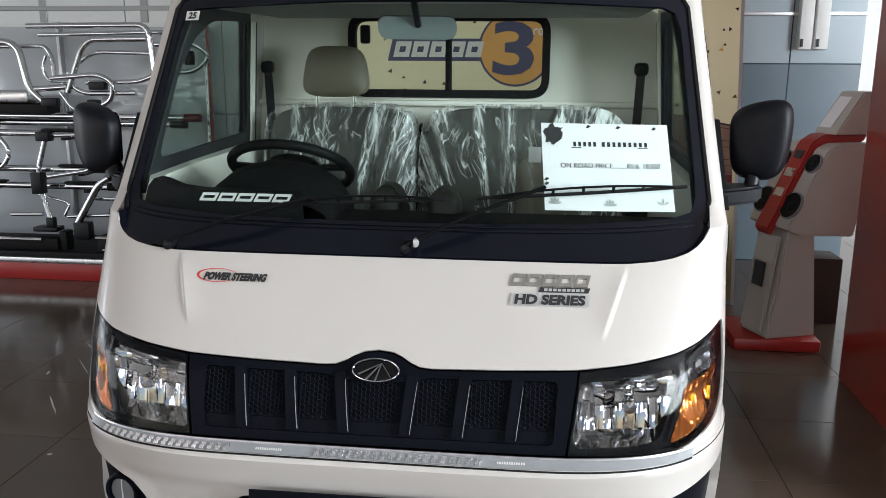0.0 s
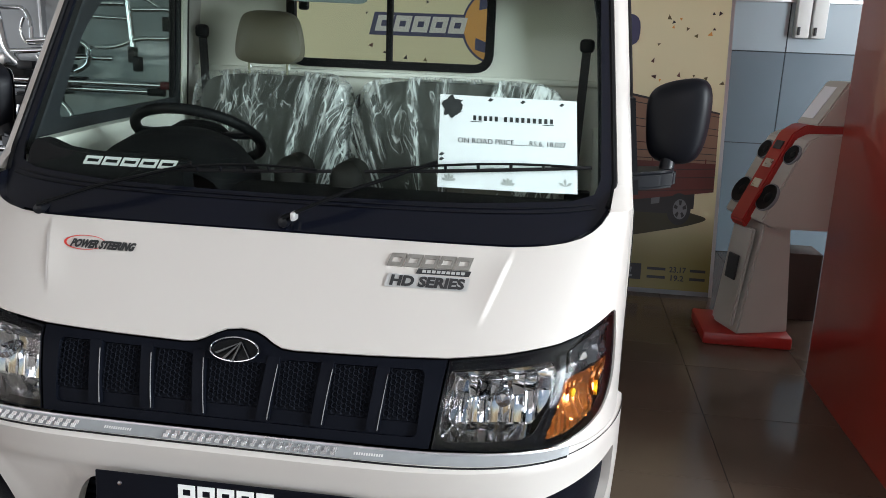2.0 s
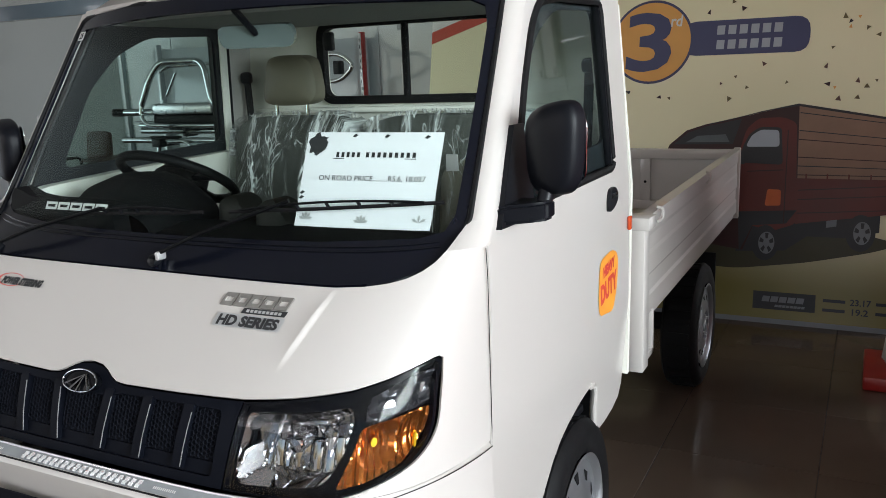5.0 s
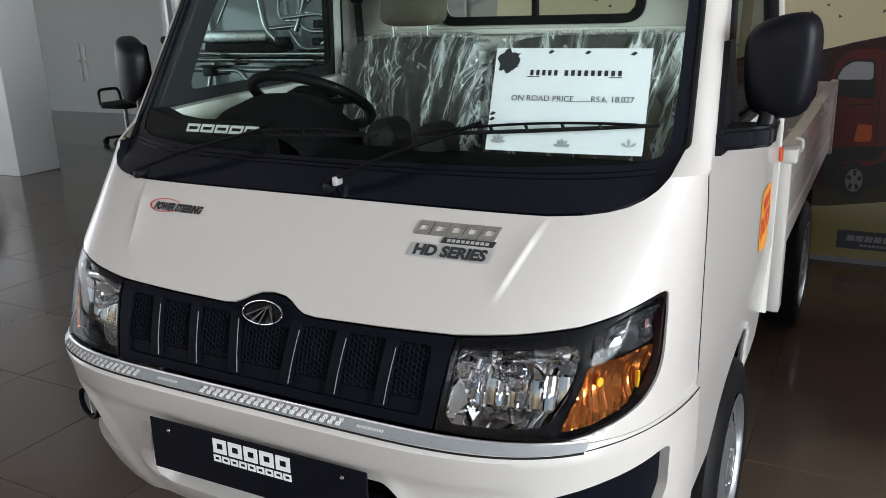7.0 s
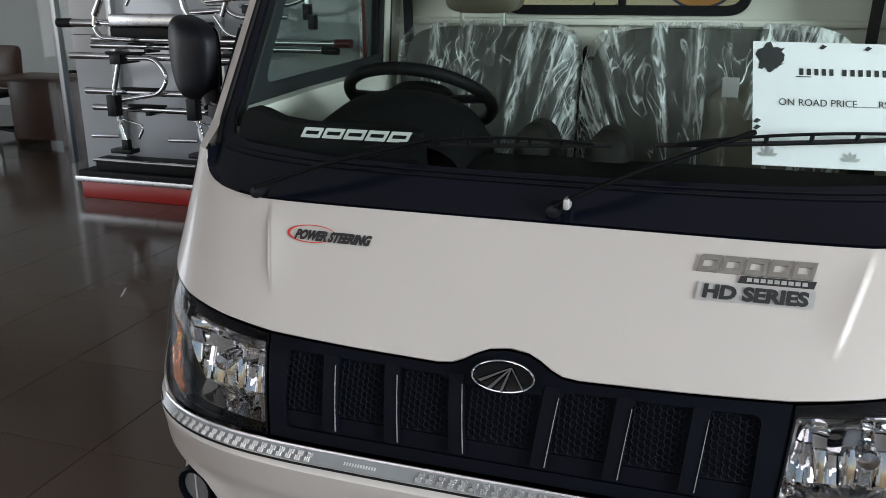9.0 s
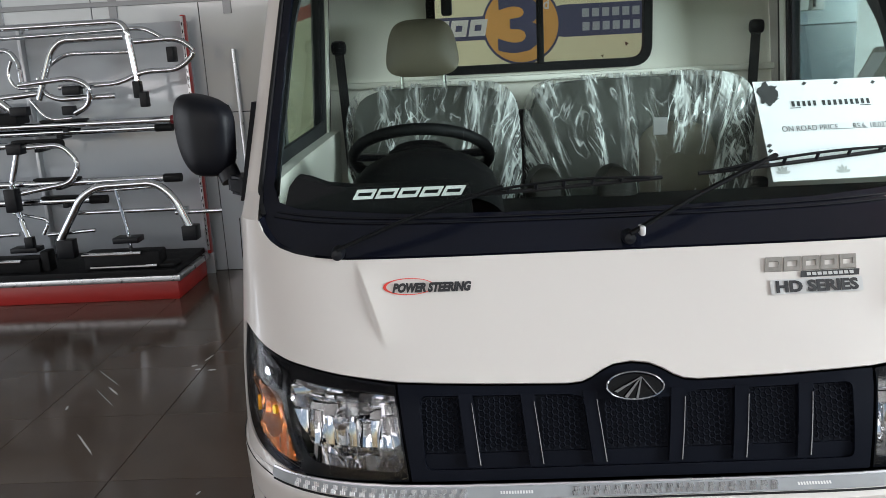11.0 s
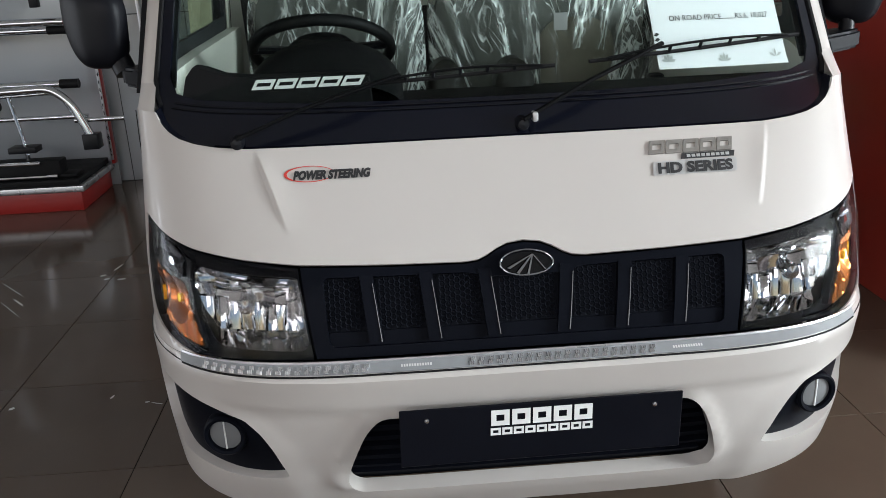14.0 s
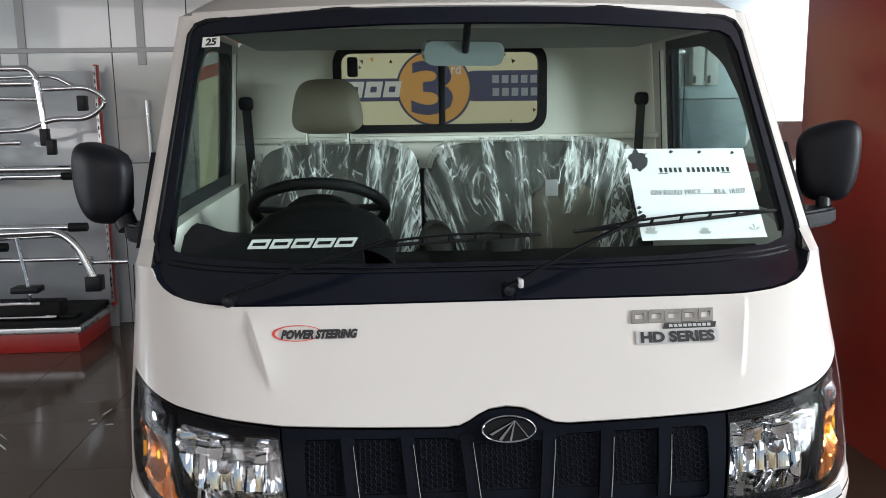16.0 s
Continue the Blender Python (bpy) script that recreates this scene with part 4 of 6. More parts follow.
# badges on the bonnet
for bars in hollow(5, 0.165, 0.0205, 0.35, 0.10, 0.30):
    part("badge_block", wrap(solid(bars, 0.0030), nose, s_x(0.341), 1.1615, 0.0005), BADGEGREY, truck, smooth=False)
strip = part("badge_strip", wrap(flat([[(-0.054, -0.0045), (0.050, -0.0045), (0.054, 0.0045), (-0.050, 0.0045)]]), nose, s_x(0.370), 1.1455, 0.0025), INK, truck, smooth=False)
part("strip_print", wrap(flat(blocks(9, 0.085, 0.0045, 0.1, 0.25)), nose, s_x(0.370), 1.1455, 0.0032), GREYPRINT, strip, smooth=False)
hd = part("series_badge", wrap(flat([rounded([(-0.083, -0.0105), (0.079, -0.0105), (0.083, 0.0105), (-0.079, 0.0105)], 0.004)]), nose, s_x(0.341), 1.1285, 0.0025), GREYPRINT, truck, "grey badge with black letters HD SERIES", smooth=False)
part("badge_letters", wrap(letters("HD SERIES", 0.0215, 0.146, 0.10, 0.0011), nose, s_x(0.341), 1.1285, 0.0034), INK, hd, smooth=False)
ps = part("power_steering_sticker", wrap(letters("POWER STEERING", 0.0175, 0.144, 0.25, 0.0012), nose, s_x(-0.338), 1.1485, 0.0026), INK, truck, "sticker that reads POWER STEERING", smooth=False)
oval = [(0.047 * math.cos(k / 40 * math.tau * 0.86 + 0.45), 0.0125 * math.sin(k / 40 * math.tau * 0.86 + 0.45)) for k in range(41)]
swoosh = bmesh.new()
for (x0, z0), (x1, z1), k in zip(oval, oval[1:], range(40)):
    w = 1 - 0.05 - 0.07 * math.sin(k / 40 * math.pi)
    swoosh.faces.new([swoosh.verts.new((x, z, 0)) for x, z in ((x0, z0), (x1, z1), (x1 * w, z1 * w), (x0 * w, z0 * w))])
part("sticker_oval", wrap(swoosh, nose, s_x(-0.380), 1.1505, 0.0022), REDSTRIPE, ps, smooth=False)

# door sticker, on the passenger side
stick = part("door_sticker", wrap(flat([rounded([(-0.095, -0.075), (0.05, -0.095), (0.095, -0.02), (0.10, 0.07), (0.035, 0.095), (-0.085, 0.085), (-0.10, 0.0)], 0.03)]), side, 1.30, 0.965, 0.002), ORANGE, truck, "orange sticker that reads HEAVY DUTY", smooth=False)
part("sticker_letters", wrap(letters("DUTY", 0.075, 0.165, 0.0, 0.004), side, 1.30, 0.955, 0.003, 0.10), REDSTRIPE, stick, smooth=False)
part("sticker_letters", wrap(letters("HEAVY", 0.04, 0.12, 0.0, 0.003), side, 1.302, 1.015, 0.003, 0.10), REDSTRIPE, stick, smooth=False)
for sgn, shp in ((1, side), (-1, side_l)):
    part("panel_gap", tube([Vector(shp(0.4485 * sgn, 0.50 + 0.75 * k / 12)) + Vector((0.0002 * sgn, 0, 0)) for k in range(13)], 0.0010, 6), RUBBER, truck)

# side repeater
part("side_repeater", box(0.745, 0.756, 1.50, 1.528, 1.085, 1.128, 0.004), REDAMBER, truck, "orange side marker lamp")

# sticker 25 on the screen
st = part("screen_sticker", wrap(flat([[(-0.022, -0.012), (0.022, -0.012), (0.022, 0.012), (-0.022, 0.012)]]), lambda x, z: upper(a_x(x, z), z), -0.605, 1.722, 0.003), WHITE, truck, smooth=False)
part("sticker_letters", wrap(letters("25", 0.022, 0.028, 0.1, 0.001), lambda x, z: upper(a_x(x, z), z), -0.605, 1.722, 0.004), INK, st, smooth=False)

# wipers
def wiper(pivot, knee, tip0, tip1):
    f = lambda x, z, o: Vector(upper(a_x(x, z), z)) + Vector((0, -o, o * 0.5))
    arm = part("wiper", tube([f(*pivot, 0.02), f((pivot[0] * 0.6 + knee[0] * 0.4), pivot[1] * 0.6 + knee[1] * 0.4, 0.035), f(*knee, 0.022)], 0.007, 8, round_by=0.03, flat=0.6), WIPERBLACK, truck, "black wiper arm and blade")
    n = 14
    pts = [f(tip0[0] + (tip1[0] - tip0[0]) * k / n, tip0[1] + (tip1[1] - tip0[1]) * k / n, 0.008) for k in range(n + 1)]
    part("wiper_blade", tube(pts, 0.0042, 6), RUBBER, arm)
    rise = lambda k: Vector((0, -0.012, 0.0150 * (1 - abs(k / n * 2 - 1) ** 2)))
    mid = [pts[k] + rise(k) for k in range(1, n)]
    part("blade_frame", tube(mid, 0.0028, 6), WIPERBLACK, arm)
    for k in range(3, n - 2, 2):
        part("blade_claw", tube([pts[k], pts[k] + rise(k)], 0.0036, 6), BLACK, arm)
    part("wiper_pivot", lathe([(0.0001, -0.022), (0.010, -0.020), (0.013, -0.01), (0.014, 0.01)], "y", f(*pivot, 0.0), 20), BLACK, arm)


wiper((0.028, 1.212), (0.325, 1.328), (0.175, 1.308), (0.645, 1.330))
wiper((-0.515, 1.203), (-0.20, 1.296), (-0.27, 1.286), (0.105, 1.305))
noz = part("washer_nozzle", box(0.045, 0.056, 0.264, 0.29, 1.217, 1.236, 0.004), GREYPRINT, truck)

# price notice behind the screen
def notice(x, z):
    u, v = x - 0.47, z - 1.374
    xx, zz = 0.4655 + 0.990 * u - 0.077 * v, 1.3755 - 0.022 * u + 0.964 * v
    p = upper(a_x(xx, zz), zz)
    return (p[0], p[1] + 0.012, p[2])


PX, PZ = 0.1485, 0.097
paper = part("price_notice", skin([(0.47 - PX, 1.374 - PZ), (0.47 + PX, 1.374 - PZ), (0.47 + PX, 1.374 + PZ), (0.47 - PX, 1.374 + PZ)], notice, 0.0006, 0.012), PAPER, truck, "white printed price notice taped behind the windscreen")
part("notice_letters", wrap(letters("ON ROAD PRICE.........RS.6, 18,027", 0.0155, 0.232, 0.0, 0.0), notice, 0.478, 1.375, 0.0008), INK, paper, smooth=False)
each("notice_bar", blocks(5, 0.058, 0.0105, 0, 0.45), notice, 0.420, 1.424, 0.0008, INK, paper)
each("notice_bar", blocks(9, 0.112, 0.0105, 0, 0.45), notice, 0.513, 1.424, 0.0008, INK, paper)
part("notice_rule", wrap(flat([[(-0.09, -0.0008), (0.09, -0.0008), (0.09, 0.0008), (-0.09, 0.0008)]]), notice, 0.478, 1.416, 0.0008), INK, paper, smooth=False)
random.seed(4)
spl = [(0.026 * (0.55 + 0.45 * random.random()) * math.cos(k / 26 * math.tau) * 1.1, 0.026 * (0.55 + 0.45 * random.random()) * math.sin(k / 26 * math.tau)) for k in range(26)]
part("notice_flower", wrap(flat([spl]), notice, 0.351, 1.446, 0.0008), INK, paper, smooth=False)
for fx, fz, k in ((0.345, 1.290, 5), (0.47, 1.287, 5), (0.592, 1.290, 3)):
    petals = [[(0.011 * math.cos(a) - 0.003 * math.sin(a), 0.011 * math.sin(a) + 0.003 * math.cos(a)), (0.013 * math.cos(a) * 1.3, 0.013 * math.sin(a) * 1.3), (0.011 * math.cos(a) + 0.003 * math.sin(a), 0.011 * math.sin(a) - 0.003 * math.cos(a)), (0, 0)] for a in [math.pi * (i + 0.5) / k for i in range(k)]]
    part("notice_flower", wrap(flat(petals), notice, fx, fz, 0.0008), GREYPRINT, paper, smooth=False)
for fx, fz in ((0.43, 1.464), (0.50, 1.463), (0.585, 1.461), (0.328, 1.345), (0.328, 1.335), (0.335, 1.43), (0.348, 1.425)):
    part("notice_mark", wrap(flat([[(-0.006, -0.002), (0.0, -0.004), (0.007, 0.001), (0.0, 0.004)]]), notice, fx, fz, 0.0008), INK, paper, smooth=False)

# door mirrors
def door_mirror(sgn):
    m = part("door_mirror", skin(lay([(0.505, 1.275), (0.62, 1.272), (0.70, 1.285), (0.672, 1.475), (0.618, 1.475)], sgn), side if sgn > 0 else side_l, 0.012, 0.05, off=0.012), BLACK, truck, "large black door mirror")
    b = bmesh.new()
    bmesh.ops.create_cube(b, size=1)
    bmesh.ops.subdivide_edges(b, edges=b.edges, cuts=10, use_grid_fill=True)
    for v in b.verts:
        p = v.co * 2
        r = (abs(p.x) ** 3.6 + abs(p.y) ** 3.6 + abs(p.z) ** 3.6) ** (1 / 3.6)
        p = p / r
        w = (0.069 if sgn > 0 else 0.076) * (1 + 0.08 * p.z - (0.30 if sgn < 0 else 0.10) * (p.x * sgn > 0) * max(0, -p.z) ** 1.5)
        y = 0.045 * p.y * (1.15 if p.y < 0 else 0.55) * (1 - 0.25 * abs(p.x))
        v.co = Vector((p.x * w, y, (0.093 if sgn > 0 else 0.089) * p.z + 0.013 * p.x * sgn * max(0, p.z) - 0.006 * max(0, -p.x * sgn) * max(0, p.z)))
    ang = radians(-25 if sgn > 0 else -28)
    rot = Matrix.Rotation(ang, 4, "Z")
    cx, cy, cz = (0.833, 0.61, 1.429) if sgn > 0 else (-0.838, 0.607, 1.408)
    for v in b.verts:
        v.co = rot @ v.co + Vector((cx, cy, cz))
    part("housing", b, MIRRORSHELL, m)
    part("mirror_glass", skin(rounded([(-0.055, -0.070), (0.055, -0.070), (0.058, 0.070), (-0.058, 0.070)], 0.03), lambda x, z: tuple(rot @ Vector((-x, 0.026, z)) + Vector((cx, cy, cz))), 0.002, 0.1), MIRROR, m)
    reach = 0.0 if sgn > 0 else -0.044
    arm = [(0.700, 0.512), (0.80 + reach, 0.534), (0.832 + reach, 0.550), (0.836 + reach, 0.585), (0.82 + reach, 0.612), (0.700, 0.66)]
    b = prism([(x * sgn, y, 1.276 + 0.10 * (x - 0.70)) for x, y in arm], (0, 0, 0.040))
    bmesh.ops.bevel(b, geom=b.edges[:], offset=0.007, segments=3, affect="EDGES", clamp_overlap=True)
    part("mirror_arm", b, MIRRORSHELL, m)
    part("mirror_neck", tube([((0.812 + reach * 0.6) * sgn, 0.578, 1.31), ((0.818 + reach * 0.3) * sgn, 0.592, 1.35)], 0.017 if sgn > 0 else 0.024, 12), BLACK, m)


dot = part("round_sticker", wrap(flat([ellipse(0.011, 0.011, 20)]), side_l, -1.02, 1.326, -0.006), CYAN, truck, "small blue round window sticker", smooth=False)

door_mirror(1)
door_mirror(-1)

# wheels
def wheel(name_parent, x, y, sgn):
    R, r = 0.305, 0.205
    w = part("wheel", lathe([(r, 0.07), (r + 0.02, 0.079), (R - 0.04, 0.081), (R - 0.012, 0.070), (R, 0.055), (R, -0.055), (R - 0.006, -0.072), (R - 0.03, -0.085), (r, -0.07)], "x", (x, y, R), 48), RUBBER, name_parent, "black tyre on a silver steel rim")
    s = sgn
    part("rim", lathe([(r + 0.003, 0.078 * s), (r - 0.004, 0.080 * s), (r - 0.012, 0.074 * s), (r - 0.018, 0.060 * s), (r - 0.028, 0.056 * s), (0.150, 0.061 * s), (0.128, 0.067 * s), (0.105, 0.074 * s), (0.085, 0.078 * s), (0.072, 0.076 * s), (0.064, 0.064 * s), (0.046, 0.062 * s), (0.043, 0.076 * s), (0.030, 0.080 * s), (0.028, 0.064 * s), (0.0001, 0.064 * s)], "x", (x, y, R), 48), SILVER, w, "silver painted steel rim")
    for k in range(10):
        a = k * math.tau / 10
        rad = Matrix.Translation((x, y, R)) @ Matrix.Rotation(a, 4, "X")
        hole = prism([(0.0672 * s, -0.007, 0.128), (0.0672 * s, 0.007, 0.128), (0.0605 * s, 0.017, 0.156), (0.0605 * s, -0.017, 0.156)], (0.0016 * s, 0, 0))
        bmesh.ops.transform(hole, matrix=rad, verts=hole.verts)
        part("rim_hole", hole, RUBBER, w, smooth=False)
    for k in range(4):
        a = k * math.tau / 4 + 0.4
        part("wheel_nut", lathe([(0.0001, 0.016 * s), (0.008, 0.015 * s), (0.009, 0.0)], "x", (x + 0.066 * s, y + 0.058 * math.cos(a), R + 0.058 * math.sin(a)), 6), STEEL, w)
    for k in range(30):
        a = k * math.tau / 30
        t = box(-0.05, 0.05, -0.012, 0.012, R - 0.001, R + 0.004, 0.0)
        bmesh.ops.transform(t, matrix=Matrix.Translation((x, y, R)) @ Matrix.Rotation(a, 4, "X") @ Matrix.Rotation(0.0, 4, "Z"), verts=t.verts)
        part("tread_block", t, RUBBER, w, smooth=False)


for sgn in (1, -1):
    for y in (1.075, 3.075):
        wheel(truck, 0.655 * sgn, y, sgn)
    # wheel house and mud flap
    b = bmesh.new()
    guard = [(y, z - 0.004) for y, z in WELL]
    rows = [[b.verts.new(((half_width(z) - 0.014 if x else 0.40) * sgn, y, z)) for y, z in guard] for x in (0, 1)]
    for i in range(len(guard) - 1):
        b.faces.new((rows[0][i], rows[0][i + 1], rows[1][i + 1], rows[1][i]))
    bmesh.ops.solidify(b, geom=b.faces[:], thickness=0.004)
    part("wheel_house", b, RUBBER, truck)
    part("arch_flange", tube([(side if sgn > 0 else side_l)(y * sgn if sgn < 0 else y, z) for y, z in WELL[7:]], 0.009, 8), CREAM, truck)

# chassis
part("chassis_rail", box(-0.42, -0.34, 0.30, 3.80, 0.42, 0.54, 0.01), RUBBER, truck)
part("chassis_rail", box(0.34, 0.42, 0.30, 3.80, 0.42, 0.54, 0.01), RUBBER, truck)
part("cab_floor", box(-0.69, 0.69, 0.30, 1.50, 0.585, 0.61, 0.005), BLACK, truck)
part("engine_cover", box(-0.60, 0.60, 0.20, 0.80, 0.50, 0.585, 0.01), RUBBER, truck)
part("rear_axle", tube([(-0.55, 3.075, 0.305), (0.55, 3.075, 0.305)], 0.045, 12), RUBBER, truck)

# load bed
bed = part("load_bed", box(-0.735, 0.735, 1.70, 3.88, 0.70, 0.73, 0.004), CREAM, truck, "cream steel load bed")
BY0, BY1, BZ0, BZ1 = 1.665, 3.885, 0.735, 1.092
for sgn in (1, -1):
    b = bmesh.new()
    prof = [(0, BZ0), (0, 0.80), (-0.006, 0.812), (-0.006, 0.868), (0, 0.88), (0, 0.945), (-0.003, 0.96), (-0.003, 1.01), (0, 1.025), (0, 1.075), (0.012, 1.08), (0.012, BZ1), (-0.03, BZ1), (-0.03, BZ0)]
    prism([((0.750 + dx) * sgn, BY0, z) for dx, z in prof], (0, BY1 - BY0, 0), b)
    sb = part("side_board", b, CREAM, bed, smooth=False)
    part("front_post", box(0.715 * sgn, 0.768 * sgn, BY0 - 0.03, BY0 + 0.045, 0.57, BZ1 + 0.004, 0.006), CREAM, sb)
    part("post_cap", box(0.71 * sgn, 0.785 * sgn, BY0 - 0.035, BY0 + 0.06, BZ1 - 0.035, BZ1 + 0.008, 0.006), CREAM, sb)
    for ly in (0.19, 1.15):
        part("latch", tube([(0.760 * sgn, BY0 + ly, BZ1 - 0.045), (0.778 * sgn, BY0 + ly, BZ1 - 0.03), (0.778 * sgn, BY0 + ly, BZ1 + 0.004), (0.757 * sgn, BY0 + ly, BZ1 + 0.008)], 0.006, 8, round_by=0.012), CREAM, sb)
    part("rear_post", box(0.725 * sgn, 0.762 * sgn, BY1 - 0.015, BY1 + 0.012, 0.70, BZ1 + 0.008, 0.006), CREAM, sb)
    b = bmesh.new()
    for q in ((0.0, 0.07), (0.125, 0.15)):
        box(0.715 * sgn, 0.755 * sgn, BY0 + 0.03 + q[0], BY0 + 0.03 + q[1], 0.575, 0.74, 0.003, bm=b)
    box(0.715 * sgn, 0.755 * sgn, BY0 + 0.03, BY0 + 0.18, 0.575, 0.60, 0.003, bm=b)
    part("side_guard", b, CREAM, bed)
    for yy in (2.25, 2.75, 3.25):
        part("inner_post", box(0.69 * sgn, 0.72 * sgn, yy - 0.03, yy + 0.03, 0.73, 1.07, 0.004), CREAM, sb)
part("head_board", box(-0.72, 0.72, 1.655, 1.69, 0.70, 1.10, 0.005), CREAM, bed)
tail = part("tail_board", box(-0.72, 0.72, 3.86, 3.895, 0.735, 1.09, 0.005), CREAM, bed)
part("top_rail", box(-0.72, 0.72, 3.838, 3.861, 1.035, 1.092, 0.006), CREAM, tail)
part("lower_rail", box(-0.72, 0.72, 3.845, 3.861, 0.735, 0.79, 0.006), CREAM, tail)
for x in (-0.70, -0.24, 0.24, 0.70):
    part("stile", box(x - 0.03, x + 0.03, 3.846, 3.861, 0.785, 1.04, 0.006), CREAM, tail)
    part("bolt_hole", lathe([(0.0001, -0.001), (0.008, -0.001), (0.009, 0.002)], "y", (x, 3.8455, 0.90), 12), RUBBER, tail)
part("rear_mud_flap", box(0.50, 0.72, 3.40, 3.41, 0.25, 0.60, 0.003), RUBBER, truck)
part("rear_mud_flap", box(-0.72, -0.50, 3.40, 3.41, 0.25, 0.60, 0.003), RUBBER, truck)

# ---- cab interior ----
dash_prof = [(0.46, 1.215), (0.62, 1.235), (0.72, 1.215), (0.78, 1.15), (0.79, 1.02), (0.74, 0.85), (0.60, 0.70), (0.42, 0.72), (0.40, 1.10)]
b = prism([(-0.70, y, z) for y, z in dash_prof], (1.40, 0, 0))
bmesh.ops.bevel(b, geom=b.edges[:], offset=0.02, segments=3, affect="EDGES")
dash = part("dashboard", b, DASHBLACK, truck, "black moulded dashboard")
hood = bmesh.new()
n = 20
rows = []
for yy, k in ((0.48, 0.5), (0.55, 0.9), (0.62, 1.0), (0.70, 0.95), (0.74, 0.7)):
    rows.append([hood.verts.new((-0.366 + 0.176 * math.cos(math.pi * i / n), yy, 1.20 + 0.155 * k * math.sin(math.pi * i / n) ** 0.7)) for i in range(n + 1)])
for r0, r1 in zip(rows, rows[1:]):
    for i in range(n):
        hood.faces.new((r0[i], r0[i + 1], r1[i + 1], r1[i]))
hood.faces.new(rows[-1])
part("instrument_hood", hood, DASHBLACK, dash)
mat_line = [(-0.255, 1.20), (-0.262, 1.296), (-0.30, 1.302), (-0.50, 1.305), (-0.555, 1.312), (-0.590, 1.326), (-0.612, 1.331), (-0.628, 1.312), (-0.640, 1.272), (-0.645, 1.20)]
lip = part("dash_mat", prism([(x, 0.432, z) for x, z in mat_line], (0, 0.05, 0)), DASHBLACK, dash)
for bars in hollow(5, 0.225, 0.020, 0.6, 0.10, 0.32):
    part("dash_print", wrap(solid(bars, 0.0006), lambda x, z: (x, 0.432, z), -0.385, 1.290, 0.0008), WHITE, lip, smooth=False)

# steering wheel
sw_c, tilt = Vector((-0.378, 0.785, 1.315)), Matrix.Rotation(radians(60), 4, "X")
ringp = [sw_c + tilt @ Vector((0.164 * math.cos(a), 0, 0.164 * math.sin(a))) for a in [k * math.tau / 44 for k in range(44)]]
steer = part("steering_wheel", tube(ringp, 0.0138, 12, closed=True), DASHBLACK, truck, "black steering wheel")
hub = lathe([(0.0001, -0.03), (0.06, -0.028), (0.078, -0.01), (0.08, 0.02), (0.05, 0.06)], "y", (0, 0, 0), 24)
for v in hub.verts:
    v.co = sw_c + tilt @ Vector((v.co.x * 1.1, -v.co.y + 0.0, v.co.z * 0.85 - 0.01))
part("hub", hub, DASHBLACK, steer)
for a0 in (0.12, math.pi - 0.12, -math.pi / 2):
    part("spoke", tube([sw_c + tilt @ Vector((0.05 * math.cos(a0), 0, 0.05 * math.sin(a0))), sw_c + tilt @ Vector((0.162 * math.cos(a0), 0, 0.162 * math.sin(a0)))], 0.02, 8, flat=0.5), BLACK, steer)
part("column", tube([sw_c + Vector((0, -0.05, -0.03)), (-0.382, 0.62, 1.10)], 0.045, 12), BLACK, steer)


# seats: cushioned back, film cover
def seat(x0, x1, label, film):
    st_ = part("seat", pad(x0, x1, 1.22, 1.34, 0.90, 1.455, 0.17), SEATVINYL, truck, label)
    part("cushion", pad(x0, x1, 0.86, 1.32, 0.86, 1.00, 0.0, 0.0), SEATVINYL, st_)
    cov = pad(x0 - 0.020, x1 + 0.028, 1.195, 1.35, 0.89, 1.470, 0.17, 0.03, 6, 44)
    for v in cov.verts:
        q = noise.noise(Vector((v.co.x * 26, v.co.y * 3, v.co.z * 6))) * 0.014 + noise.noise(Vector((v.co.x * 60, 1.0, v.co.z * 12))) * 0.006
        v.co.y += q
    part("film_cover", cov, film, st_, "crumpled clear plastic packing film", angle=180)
    return st_


driver = seat(-0.615, -0.135, "grey cloth driver's seat under plastic film", FILM_A)
bench = seat(-0.075, 0.565, "grey cloth passenger seat under plastic film", FILM_B)
part("beige_panel", pad(0.22, 0.47, 1.212, 1.29, 1.03, 1.33, 0.17, 0.03, 2.6), BEIGEDARK, bench, "round beige seat panel")
part("care_tag", box(0.272, 0.312, 1.215, 1.218, 1.295, 1.345, 0.0008, 1), GREYPRINT, bench)
hr = part("headrest", pad(-0.510, -0.280, 1.345, 1.425, 1.490, 1.660, 0.05, 0.03, 3.8, 18), BEIGE, driver, "beige vinyl headrest")
for v in hr.data.vertices:
    k = 1 - 0.26 * max(0, (v.co.z - 1.50) / 0.17) ** 1.5
    v.co.x = -0.395 + (v.co.x + 0.395) * k
for x in (-0.46, -0.33):
    part("headrest_rod", tube([(x, 1.37, 1.42), (x, 1.37, 1.51)], 0.006, 8), CHROME, driver)
for x, y in ((-0.089, 0.70), (0.067, 0.66)):
    part("console_hump", pad(x - 0.046, x + 0.046, y - 0.04, y + 0.05, 1.15, 1.292, 0.05, 0.02, 2.0, 20), BOLSTER, dash, "olive moulded hump on the dashboard")
lever = part("partition_post", prism([(-0.130, 1.44, 1.05), (-0.108, 1.44, 1.05), (-0.108, 1.44, 1.40), (-0.114, 1.44, 1.395), (-0.126, 1.44, 1.33)], (0, 0.03, 0)), DASHBLACK, truck, "black upright post between the seats")
part("post_cover", box(-0.106, -0.062, 1.45, 1.48, 1.05, 1.37, 0.008), BOLSTER, lever)
